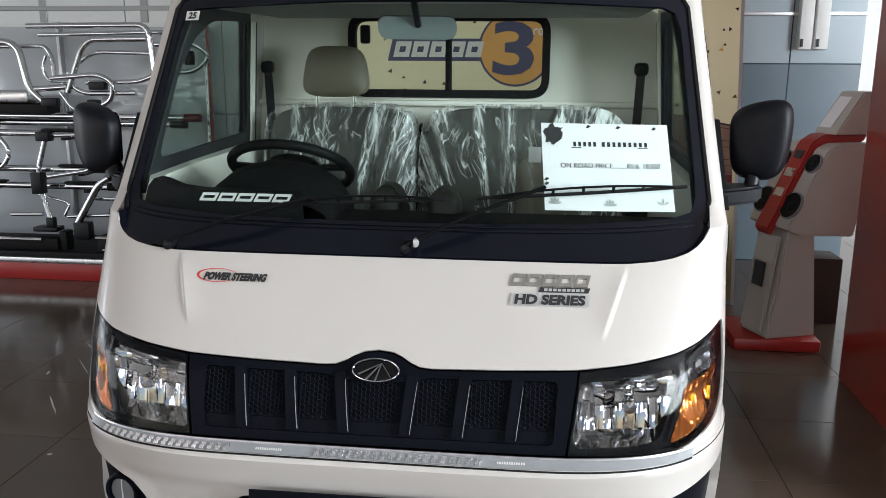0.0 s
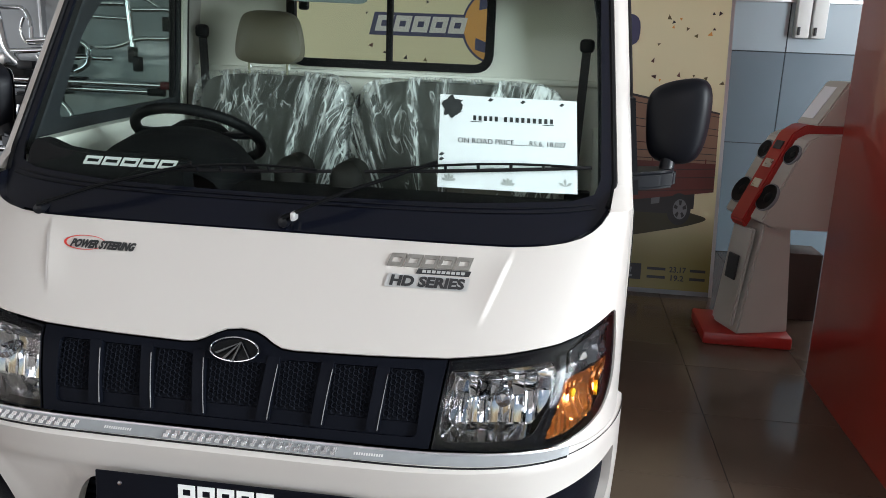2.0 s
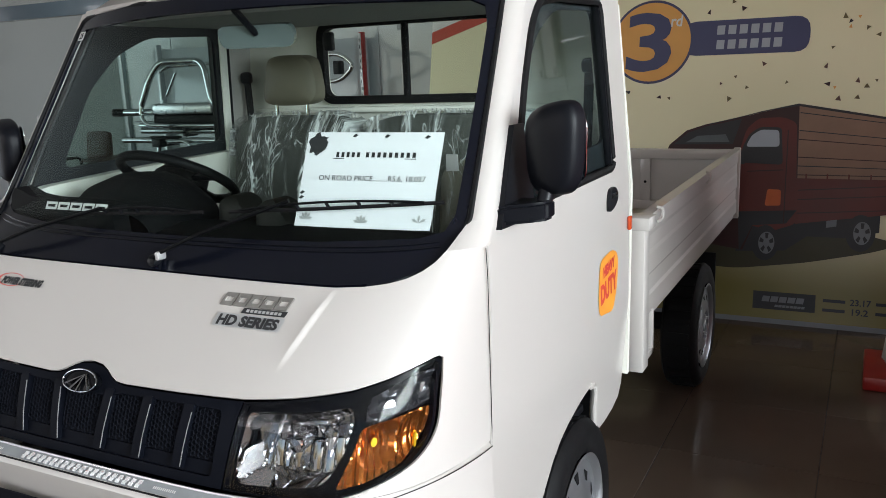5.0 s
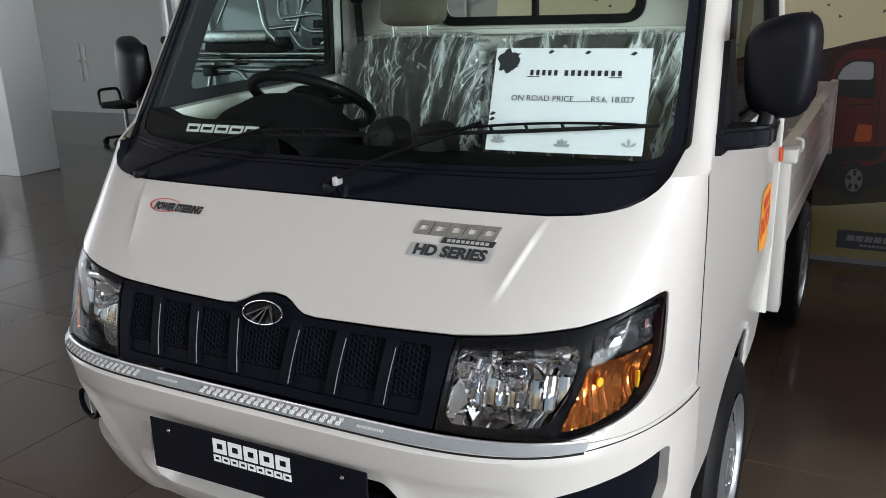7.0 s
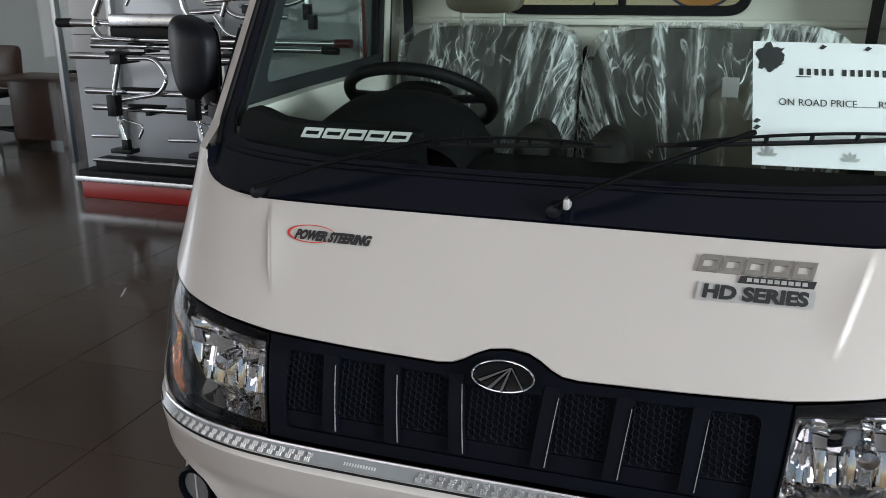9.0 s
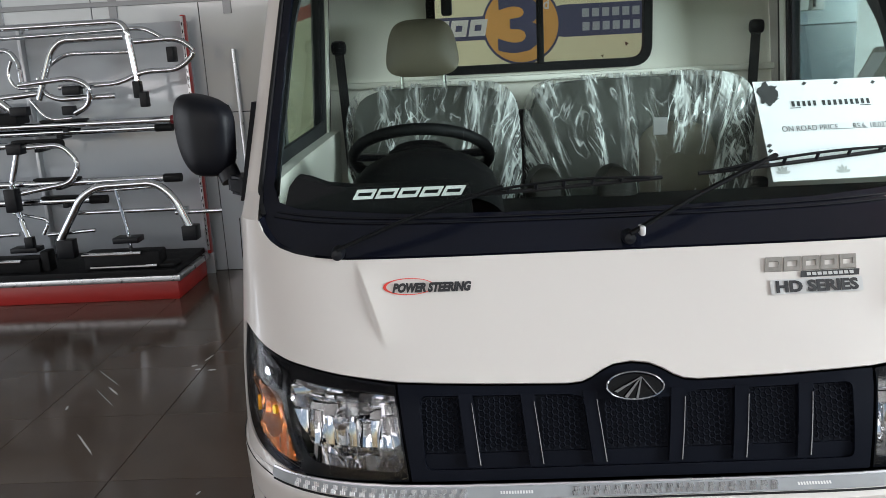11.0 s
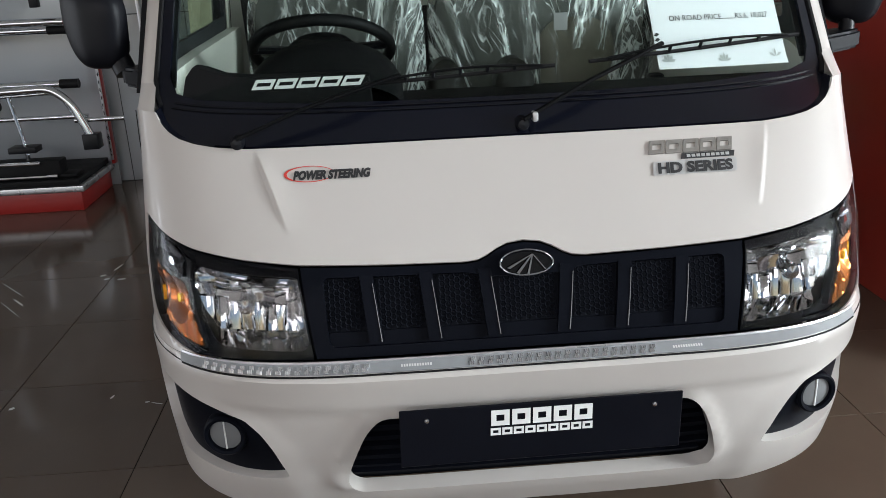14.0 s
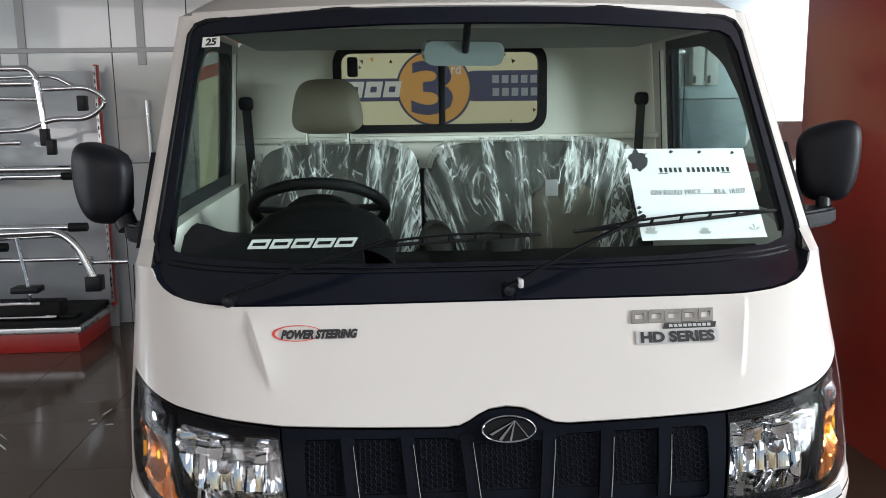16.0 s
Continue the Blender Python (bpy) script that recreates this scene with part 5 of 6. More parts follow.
for sgn in (1, -1):
    b = prism([(x * sgn - 0.012, 1.46, z) for x, z in ((0.615, 1.02), (0.645, 1.02), (0.664, 1.58), (0.636, 1.58))], (0, 0.006, 0))
    blt = part("seat_belt", b, BELT, truck, "black seat belt on the rear pillar")
    part("belt_guide", box(0.626 * sgn - 0.012, 0.674 * sgn - 0.012, 1.445, 1.475, 1.565, 1.61, 0.014), BLACK, blt)
    part("belt_reel", box(0.60 * sgn, 0.69 * sgn, 1.43, 1.48, 1.00, 1.12, 0.015), BLACK, blt)
rm = part("rear_view_mirror", skin(rounded([(-0.098, -0.027), (0.096, -0.027), (0.10, 0.029), (-0.10, 0.029)], 0.03), lambda x, z: (x - 0.013, 0.735 + x * 0.28 - z * 0.25, 1.692 + z), 0.022, 0.05), MIRRORBACK, truck, "interior rear-view mirror")
part("mirror_stem", tube([(-0.013, 0.735, 1.70), (-0.013, 0.66, 1.757)], 0.009, 8), BLACK, rm)

# ---- the showroom ----
def tile_material(name, color, rough, spread):
    m = mat(name, color, rough, spread=spread, scale=3.0, bump=0.02, bump_scale=60, spec=0.38)
    nt = m.node_tree
    info, hsv, p = nt.nodes.new("ShaderNodeObjectInfo"), nt.nodes.new("ShaderNodeHueSaturation"), nt.nodes["Principled BSDF"]
    src = p.inputs["Base Color"].links[0].from_socket
    mr = nt.nodes.new("ShaderNodeMapRange")
    mr.inputs["To Min"].default_value, mr.inputs["To Max"].default_value = 0.92, 1.08
    nt.links.new(info.outputs["Random"], mr.inputs["Value"])
    nt.links.new(mr.outputs[0], hsv.inputs["Value"])
    nt.links.new(src, hsv.inputs["Color"])
    nt.links.new(hsv.outputs[0], p.inputs["Base Color"])
    return m


TILE = tile_material("polished_floor_tile", (0.093, 0.067, 0.050), 0.13, 0.14)
GROUT = mat("floor_grout", (0.018, 0.015, 0.013), 0.8, spread=0.2)
PANELGREY = mat("grey_cladding_panel", (0.42, 0.445, 0.47), 0.16, coat=0.6, spread=0.04, scale=1.5)
BLUEGREY = mat("blue_grey_panel", (0.15, 0.20, 0.24), 0.22, coat=0.3, spread=0.08, scale=2)
PANELBLUE = mat("pale_blue_panel", (0.38, 0.45, 0.50), 0.2, coat=0.3, spread=0.05, scale=2)
PTRIM = mat("grey_panel_trim", (0.19, 0.20, 0.215), 0.3, metal=0.4, spread=0.1)
REDCLAD = mat("red_cladding", (0.26, 0.021, 0.014), 0.30, coat=0.3, spread=0.06, scale=1.2)
REDBASE = mat("red_base_board", (0.36, 0.022, 0.018), 0.35, spread=0.08)
PLASTER = mat("white_wall_paint", (0.74, 0.74, 0.73), 0.6, spread=0.03, scale=2, bump=0.05, bump_scale=90)
CEIL = mat("ceiling_paint", (0.78, 0.78, 0.76), 0.8, spread=0.03)
BANNER = mat("yellow_print_shaded_foot", (0.95, 0.89, 0.60), 0.34, spread=0.07, scale=0.9)
# printed olive ground, darkened further for the light that fades towards the foot
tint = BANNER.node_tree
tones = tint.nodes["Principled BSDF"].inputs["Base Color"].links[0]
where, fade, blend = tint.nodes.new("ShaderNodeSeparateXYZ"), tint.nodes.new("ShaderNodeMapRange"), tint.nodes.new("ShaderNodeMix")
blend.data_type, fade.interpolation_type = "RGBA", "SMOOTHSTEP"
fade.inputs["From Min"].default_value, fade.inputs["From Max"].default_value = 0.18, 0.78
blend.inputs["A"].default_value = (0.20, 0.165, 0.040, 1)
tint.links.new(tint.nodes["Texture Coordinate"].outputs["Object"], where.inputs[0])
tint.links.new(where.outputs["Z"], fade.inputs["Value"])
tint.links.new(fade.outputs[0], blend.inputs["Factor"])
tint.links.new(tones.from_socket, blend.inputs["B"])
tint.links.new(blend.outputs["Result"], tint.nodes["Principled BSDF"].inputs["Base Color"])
PSTRIPE = mat("banner_red_print", (0.55, 0.075, 0.045), 0.45, spread=0.08)
PNAVY = mat("navy_print", (0.065, 0.072, 0.16), 0.45, spread=0.1)
PORANGE = mat("orange_print", (0.82, 0.42, 0.11), 0.45, spread=0.1)
PRED = mat("dark_red_print", (0.035, 0.006, 0.006), 0.4, spread=0.3, scale=3)
PRED2 = mat("truck_red_print", (0.12, 0.014, 0.010), 0.4, spread=0.3, scale=5)
POLIVE = mat("olive_print", (0.16, 0.13, 0.05), 0.5, spread=0.2)
PTAN = mat("tan_print", (0.13, 0.065, 0.042), 0.45, spread=0.2, scale=4)
PPALE = mat("pale_blue_print", (0.42, 0.46, 0.52), 0.45, spread=0.1)
PDARK = mat("dark_print", (0.025, 0.025, 0.03), 0.45, spread=0.3)
REDCAP = mat("dark_red_cap", (0.10, 0.006, 0.010), 0.3, spread=0.2)
PGREY = mat("grey_print", (0.19, 0.20, 0.22), 0.45, spread=0.2)
WHITELAM = mat("white_laminate", (0.46, 0.43, 0.395), 0.4, spread=0.05, scale=3)
MAHOG = mat("brown_desk_wood", (0.16, 0.06, 0.035), 0.35, spread=0.2, scale=7)
ALU = mat("aluminium", (0.55, 0.56, 0.58), 0.35, metal=0.9, spread=0.08)

floor = tagged(link("floor", box(-13, 8, -6.6, 9.5, -0.08, -0.006), GROUT), "dark polished showroom floor tiles with thin joints", "floor", kind="structure")

ceiling = tagged(link("ceiling", box(-13, 8, -6.6, 9.5, 3.6, 3.7), CEIL), "white showroom ceiling", "ceiling", kind="structure")
WALLY = 4.93


def panel_wall(name, x0, x1, y, material, label, seams_x, seams_z):
    w = tagged(link(name, box(x0, x1, y + 0.012, y + 0.12, 0, 3.6), INK), label, "wall", kind="structure")
    xs, zs = [x0] + seams_x + [x1], [0.0] + seams_z + [3.6]
    for a, b_ in zip(xs, xs[1:]):
        for c, d in zip(zs, zs[1:]):
            part("panel", box(a + 0.003, b_ - 0.003, y, y + 0.012, c + 0.003, d - 0.003, 0.002, 1), material, w)
    return w


panel_wall("wall_north", -5.0, -1.2, WALLY, PANELGREY, "glossy grey aluminium panel wall with thin joints", [-4.42, -2.96, -2.18, -1.64], [1.20, 2.02])
part("panel_rail", box(-5.0, -1.2, WALLY - 0.012, WALLY - 0.002, 1.99, 2.025, 0.002, 1), PTRIM, bpy.data.objects["wall_north"])
for z0, z1 in ((0.13, 0.42), (0.62, 1.65)):
    part("panel_pull", tube([(-1.94, WALLY - 0.03, z0), (-1.95, WALLY - 0.03, z1)], 0.014, 8), STEEL, bpy.data.objects["wall_north"])
for x in (-3.64, -2.80, -1.97):
    part("panel_trim", box(x - 0.03, x + 0.03, WALLY - 0.008, WALLY, 1.9, 3.6, 0.002, 1), PTRIM, bpy.data.objects["wall_north"])
panel_wall("wall_north_east", -1.2, 2.79, 5.6, BLUEGREY, "blue-grey panel wall behind the banner", [1.0, 2.24], [0.9, 1.61, 1.99])
for pz0, pz1 in ((1.615, 1.985), (1.995, 3.59)):
    part("upper_panel", box(1.005, 2.235, 5.594, 5.598, pz0, pz1, 0.001, 1), PANELBLUE, bpy.data.objects["wall_north_east"])
    part("upper_panel", box(2.245, 2.785, 5.594, 5.598, pz0, pz1, 0.001, 1), PANELBLUE, bpy.data.objects["wall_north_east"])
part("rail", box(1.0, 2.79, 5.57, 5.594, 1.98, 2.01, 0.003), ALU, bpy.data.objects["wall_north_east"])
# white boxes added in place of pale shapes reflected in the wall
for mx in (2.27, 2.39):
    mb = thing("reflected_box", "small white box with a dark latch, added for a reflected shape", "cabinet", (mx, 5.5, 1.7), "wall cabinets")
    part("case", box(mx, mx + 0.10, 5.50, 5.593, 1.72, 2.25, 0.008), PLASTER, mb)
    part("latch", box(mx + 0.01, mx + 0.03, 5.485, 5.50, 1.74, 1.80, 0.003), PDARK, mb)
tagged(link("wall_north_far", box(2.6, 7.9, 8.4, 8.5, 0, 3.6), PLASTER), "white wall in a daylit bay", "wall", kind="structure")
tagged(link("wall_west_back", box(-12.9, -4.9, 8.4, 8.5, 0, 3.6), PLASTER), "pale plaster wall behind the office", "wall", kind="structure")
tagged(link("wall_east", box(7.8, 7.9, -6.5, 9.4, 0, 3.6), PLASTER), "white plaster side wall", "wall", kind="structure")
ws = box(-13, 8, -6.6, -6.45, 0, 0.25)
box(-13, 8, -6.6, -6.45, 3.2, 3.6, bm=ws)
for x in (-13, -6.6, 2.6, 7.8):
    box(x, x + 0.2, -6.6, -6.45, 0.25, 3.2, bm=ws)
tagged(link("wall_south", ws, PLASTER), "shop front wall with large windows", "wall", kind="structure")
ww = box(-13, -12.85, -6.6, 9.5, 0, 0.25)
box(-13, -12.85, -6.6, 9.5, 3.2, 3.6, bm=ww)
box(-13, -12.85, 5.0, 9.5, 0.25, 3.2, bm=ww)
tagged(link("wall_west", ww, PLASTER), "side wall with large windows", "wall", kind="structure")

# red column beside the truck
# unseen right part, past x = 2.75, added to shade the back corner
col = tagged(link("red_column", box(1.885, 3.80, 1.25, 2.85, 0, 3.6, 0.01), REDCLAD), "column clad in dark red panels", "column", kind="structure")
pier = tagged(link("white_pier", box(-8.6, -6.68, 4.22, 4.70, 0, 3.6, 0.01), mat("glossy_white_panel", (0.84, 0.85, 0.85), 0.10, coat=0.6, spread=0.02, scale=2)), "pier clad in glossy white panels", "column", kind="structure")

# banner
BAN_Y = 4.2
banner = thing("banner", "tall yellow printed advertising banner with a red truck", "banner", (0, BAN_Y, 0))
LEAN, BTOP, BX0, BX1 = 0.2, 2.17, -1.50, 1.62


def leaning(x0, x1, d0, d1, z0, z1):
    """An upright slab that leans back against the wall."""
    return prism([(x0, BAN_Y + d0 + LEAN * z0, z0), (x0, BAN_Y + d1 + LEAN * z0, z0), (x0, BAN_Y + d1 + LEAN * z1, z1), (x0, BAN_Y + d0 + LEAN * z1, z1)], (x1 - x0, 0, 0))


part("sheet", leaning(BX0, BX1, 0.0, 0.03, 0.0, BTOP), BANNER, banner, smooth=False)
part("frame", leaning(BX1, BX1 + 0.022, -0.006, 0.035, 0.0, BTOP + 0.015), ALU, banner, smooth=False)
part("frame", leaning(BX0, BX1, -0.006, 0.035, BTOP, BTOP + 0.015), ALU, banner, smooth=False)


def on_banner(x, z):
    return (x, BAN_Y + LEAN * z, z)


def printed(name, loops, material, x, z, lift=0.002, label=""):
    return part(name, wrap(flat(loops), on_banner, x, z, lift), material, banner, label, smooth=False)


CX, CZ = 0.105, 1.705
printed("circle_rim", [ellipse(0.262, 0.262, 48)], PNAVY, CX, CZ)
printed("circle", [ellipse(0.247, 0.247, 48)], PORANGE, CX, CZ, 0.004)
part("numeral", wrap(letters("3", 0.50, 0.29, 0.0, 0.011), on_banner, CX - 0.015, CZ, 0.006), PNAVY, banner, "large navy numeral 3", smooth=False)
part("numeral", wrap(letters("rd", 0.10, 0.075, 0.1, 0.002), on_banner, CX + 0.155, CZ + 0.125, 0.006), WHITE, banner, smooth=False)
printed("bubble", [rounded([(-0.37, -0.105), (0.37, -0.105), (0.37, 0.105), (-0.37, 0.105)], 0.085)], PNAVY, 0.675, 1.713, 0.003)
each("bubble_bar", blocks(6, 0.40, 0.055, 0.05, 0.3), on_banner, 0.70, 1.758, 0.005, PPALE, banner)
each("bubble_bar", blocks(6, 0.40, 0.055, 0.05, 0.3), on_banner, 0.70, 1.670, 0.005, PPALE, banner)
each("brand_shadow", blocks(5, 0.69, 0.155, 0.2, -0.02), on_banner, -0.44, 1.694, 0.003, PNAVY, banner)
for bars in hollow(5, 0.64, 0.108, 0.2, 0.12, 0.32):
    part("brand_block", wrap(flat(bars), on_banner, -0.44, 1.697, 0.005), WHITE, banner, smooth=False)
printed("stripe", [[(BX0, 1.765), (-0.243, BTOP), (-0.513, BTOP), (BX0, 1.85)]], PSTRIPE, 0, 0, 0.003)
printed("stripe", [[(BX0, 1.85), (-0.513, BTOP), (-0.766, BTOP), (BX0, 1.93)]], WHITE, 0, 0, 0.003)
printed("red_corner", [[(BX0, 1.93), (-0.766, BTOP), (BX0, BTOP)]], PSTRIPE, 0, 0, 0.003)
each("brand_bar", blocks(7, 0.42, 0.045, 0.0, 0.25), on_banner, -1.20, 2.12, 0.006, WHITE, banner)
random.seed(11)
for k in range(90):
    x, z = random.uniform(-0.9, 1.6), random.uniform(1.33, 2.1)
    if abs(x - CX) < 0.29 and abs(z - CZ) < 0.29 or 0.3 < x < 1.07 and abs(z - 1.7) < 0.14 or -0.82 < x < 0 and abs(z - 1.69) < 0.11 or z > 1.6 + 0.32 * (x + 1.5):
        continue
    a, r_ = random.random() * 6.28, random.uniform(0.011, 0.021)
    printed("confetti", [[(r_ * math.cos(a + q), r_ * math.sin(a + q)) for q in (0, 2.0 + random.random() * 0.5, 3.7 + random.random() * 0.6)]], random.choice((PDARK, PORANGE, POLIVE, PTAN, PRED, POLIVE)), x, z, 0.002)
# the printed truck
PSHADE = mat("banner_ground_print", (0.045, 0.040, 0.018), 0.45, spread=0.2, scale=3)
PPLANK = mat("plank_print", (0.29, 0.17, 0.115), 0.45, spread=0.2, scale=9)
PGLASS = mat("printed_glass", (0.10, 0.12, 0.13), 0.45, spread=0.5, scale=5)
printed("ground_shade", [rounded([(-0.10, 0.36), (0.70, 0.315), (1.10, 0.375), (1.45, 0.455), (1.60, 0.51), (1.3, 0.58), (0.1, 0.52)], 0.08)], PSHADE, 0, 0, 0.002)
printed("underbody", [[(0.70, 0.42), (0.98, 0.44), (1.10, 0.53), (1.30, 0.53), (1.48, 0.57), (1.48, 0.70), (0.70, 0.70)]], PDARK, 0, 0, 0.003)
printed("cargo_box", [[(1.006, 0.85), (1.60, 0.865), (1.598, 1.198), (1.525, 1.212), (1.008, 1.305)]], PPLANK, 0, 0, 0.004)
printed("cargo_top", [[(0.50, 1.190), (1.008, 1.305), (1.53, 1.213), (1.60, 1.200), (1.60, 1.188), (1.01, 1.290), (0.80, 1.262), (0.50, 1.183)]], PDARK, 0, 0, 0.0052)
for k in range(8):
    z0, z1 = 0.885 + 0.052 * k, 0.885 + 0.0405 * k
    if k not in (3, 6):
        printed("plank_line", [[(1.02, z0), (1.60, z1), (1.60, z1 + 0.004), (1.02, z0 + 0.0055)]], PDARK if k % 2 else PRED, 0, 0, 0.0055)
for k in range(5):
    printed("stake", [[(1.07 + 0.115 * k, 0.852), (1.078 + 0.115 * k, 0.852), (1.078 + 0.115 * k, 0.895), (1.07 + 0.115 * k, 0.895)]], PRED2, 0, 0, 0.0057)
printed("cargo_side", [[(1.03, 0.60), (1.60, 0.685), (1.60, 0.868), (1.02, 0.868)]], PRED2, 0, 0, 0.0045)
for z in (0.70, 0.78, 0.835):
    printed("side_crease", [[(1.035, z - 0.04), (1.60, z), (1.60, z + 0.005), (1.035, z - 0.034)]], PRED, 0, 0, 0.0056)
printed("cab_back", [[(0.98, 0.60), (1.035, 0.60), (1.012, 1.30), (0.90, 1.278), (0.80, 1.255), (0.72, 1.235)]], PRED, 0, 0, 0.0043)
printed("cab_front", [[(0.20, 0.50), (0.20, 0.92), (0.26, 1.06), (0.36, 1.148), (0.476, 1.186), (0.72, 1.236), (0.80, 1.25), (0.80, 0.60), (0.74, 0.43)]], PRED, 0, 0, 0.0041)
printed("cab_screen", [[(0.285, 1.062), (0.37, 1.135), (0.48, 1.173), (0.69, 1.218), (0.645, 1.066)]], PDARK, 0, 0, 0.0052)
printed("cab_glint", [[(0.36, 1.075), (0.43, 1.115), (0.60, 1.125), (0.625, 1.078)]], PGLASS, 0, 0, 0.0056)
printed("cab", [rounded([(0.70, 0.60), (0.690, 1.04), (0.722, 1.16), (0.79, 1.222), (0.93, 1.226), (1.004, 1.195), (1.035, 0.60), (0.90, 0.55)], 0.03)], PRED2, 0, 0, 0.0047)
printed("cab_window", [rounded([(0.700, 0.955), (0.703, 1.045), (0.740, 1.128), (0.800, 1.170), (0.922, 1.166), (0.940, 0.945)], 0.025)], PDARK, 0, 0, 0.0056)
printed("window_glint", [rounded([(0.722, 1.05), (0.752, 1.118), (0.805, 1.153), (0.908, 1.15), (0.916, 1.052)], 0.02)], PPALE, 0, 0, 0.0062)
printed("printed_mirror", [rounded([(0.690, 0.945), (0.725, 0.945), (0.725, 1.03), (0.690, 1.03)], 0.015)], PDARK, 0, 0, 0.0066)
printed("door_line", [[(0.74, 0.90), (0.945, 0.912), (0.945, 0.918), (0.74, 0.906)]], PRED, 0, 0, 0.0056)
printed("door_line", [[(0.962, 0.60), (0.968, 0.60), (0.962, 1.15), (0.956, 1.15)]], PRED, 0, 0, 0.0056)
printed("cab_sill", [[(0.72, 0.42), (0.79, 0.58), (0.98, 0.60), (1.035, 0.68), (0.70, 0.66)]], PDARK, 0, 0, 0.0052)
for x, z in ((0.868, 0.480), (1.384, 0.562)):
    printed("printed_tyre", [ellipse(0.078, 0.105, 28)], PDARK, x, z, 0.006)
    printed("printed_rim", [ellipse(0.046, 0.066, 24)], PGREY, x + 0.008, z, 0.007)
    for k in range(5):
        c_, s_ = math.cos(k * 1.2566 + 0.3), math.sin(k * 1.2566 + 0.3)
        printed("rim_gap", [[(0.018 * c_ - 0.006 * s_, 0.026 * s_ + 0.009 * c_), (0.040 * c_ - 0.010 * s_, 0.058 * s_ + 0.014 * c_), (0.040 * c_ + 0.010 * s_, 0.058 * s_ - 0.014 * c_), (0.018 * c_ + 0.006 * s_, 0.026 * s_ - 0.009 * c_)]], PDARK, x + 0.008, z, 0.008)
printed("fuel_tank", [[(1.20, 0.625), (1.255, 0.635), (1.255, 0.595), (1.20, 0.585)]], PGREY, 0, 0, 0.006)
printed("printed_badge", [rounded([(-0.045, -0.048), (0.045, -0.044), (0.042, 0.05), (-0.035, 0.052)], 0.014)], mat("badge_orange_print", (0.62, 0.13, 0.03), 0.45, spread=0.15, scale=20), 0.897, 0.748, 0.006)
printed("name_box", [[(0.82, 0.085), (1.17, 0.085), (1.17, 0.19), (0.82, 0.19)]], PDARK, 0, 0, 0.003)
each("name_block", blocks(5, 0.24, 0.034, 0.2), on_banner, 0.99, 0.147, 0.005, PGREY, banner)
each("name_block", blocks(8, 0.17, 0.014, 0.2), on_banner, 1.03, 0.108, 0.005, PGREY, banner)
for z, t_ in ((0.163, "23.17"), (0.108, "19.2")):
    part("figure", wrap(letters(t_, 0.05, 0.11 if len(t_) > 4 else 0.085, 0.0, 0.001), on_banner, 1.41, z, 0.004), PDARK, banner, smooth=False)
    printed("figure_bar", [[(-0.06, -0.009), (0.06, -0.009), (0.06, 0.009), (-0.06, 0.009)]], PDARK, 1.27, z, 0.004)
    printed("figure_bar", [[(-0.05, -0.009), (0.05, -0.009), (0.05, 0.009), (-0.05, 0.009)]], PDARK, 1.54, z, 0.004)
printed("green_foot", [[(BX0, 0.0), (BX1, 0.0), (BX1, 0.03), (BX0, 0.03)]], PGREY, 0, 0, 0.002)

# accessory rack with chromed guards
rack = thing("display_rack", "red and grey display rack with chrome bars", "rack", (-3.3, 4.5, 0))
part("base", box(-4.42, -2.30, 4.18, 4.80, 0.0, 0.135, 0.006), REDBASE, rack, "red base board")
part("base_top", box(-4.45, -2.27, 4.15, 4.82, 0.135, 0.175, 0.004), STEEL, rack)
part("rubber_mat", box(-4.43, -2.30, 4.17, 4.80, 0.175, 0.215, 0.004), RUBBER, rack)
part("back_board", box(-4.55, -2.25, 4.84, 4.87, 0.0, 1.86, 0.003), PANELGREY, rack)
for x in (-4.46, -3.45, -2.26):
    part("upright", box(x - 0.012, x + 0.012, 4.78, 4.84, 0.17, 1.90, 0.003), REDBASE if x > -3 else ALU, rack)

slotted = part("slotted_strip", box(-2.270, -2.250, 4.768, 4.780, 0.20, 1.89, 0.002), STEEL, rack, "slotted steel shelf strip")
for k in range(30):
    part("slot", box(-2.263, -2.257, 4.7665, 4.7685, 0.26 + 0.054 * k, 0.285 + 0.054 * k), RUBBER, slotted, smooth=False)

guards = "chromed bars on the rack"


def guard_thing(label, pipes, fittings=()):
    g = thing("bull_bar", label, "bull bar", pipes[0][0][0], guards)
    for pts, r in pipes:
        part("pipe", tube(pts, r, 12, round_by=0.09), CHROME, g)
    for f in fittings:
        part("bracket", box(*f, 0.006), BLACK, g)
    return g


def foot_rail(y, z, x0, x1, cap):
    s_ = thing("side_rail", "chromed side rail with end caps on the rack", "side rail", (x0, y, z), guards)
    part("pipe", tube([(x0, y, z), (x1, y, z)], 0.026, 14), CHROME, s_)
    part("end_cap", tube([(x1, y, z), (x1 + 0.03, y, z), (x1 + 0.10, y, z), (x1 + 0.118, y, z)], 0.030, 14), cap, s_)
    for x in (x0 + 0.5, x0 + 1.3):
        part("foot_pad", box(x - 0.16, x + 0.16, y - 0.032, y + 0.032, z + 0.02, z + 0.036, 0.006), RUBBER, s_)
        part("bracket", box(x - 0.02, x + 0.02, y - 0.01, y + 0.14, z - 0.05, z - 0.02, 0.004), BLACK, s_)


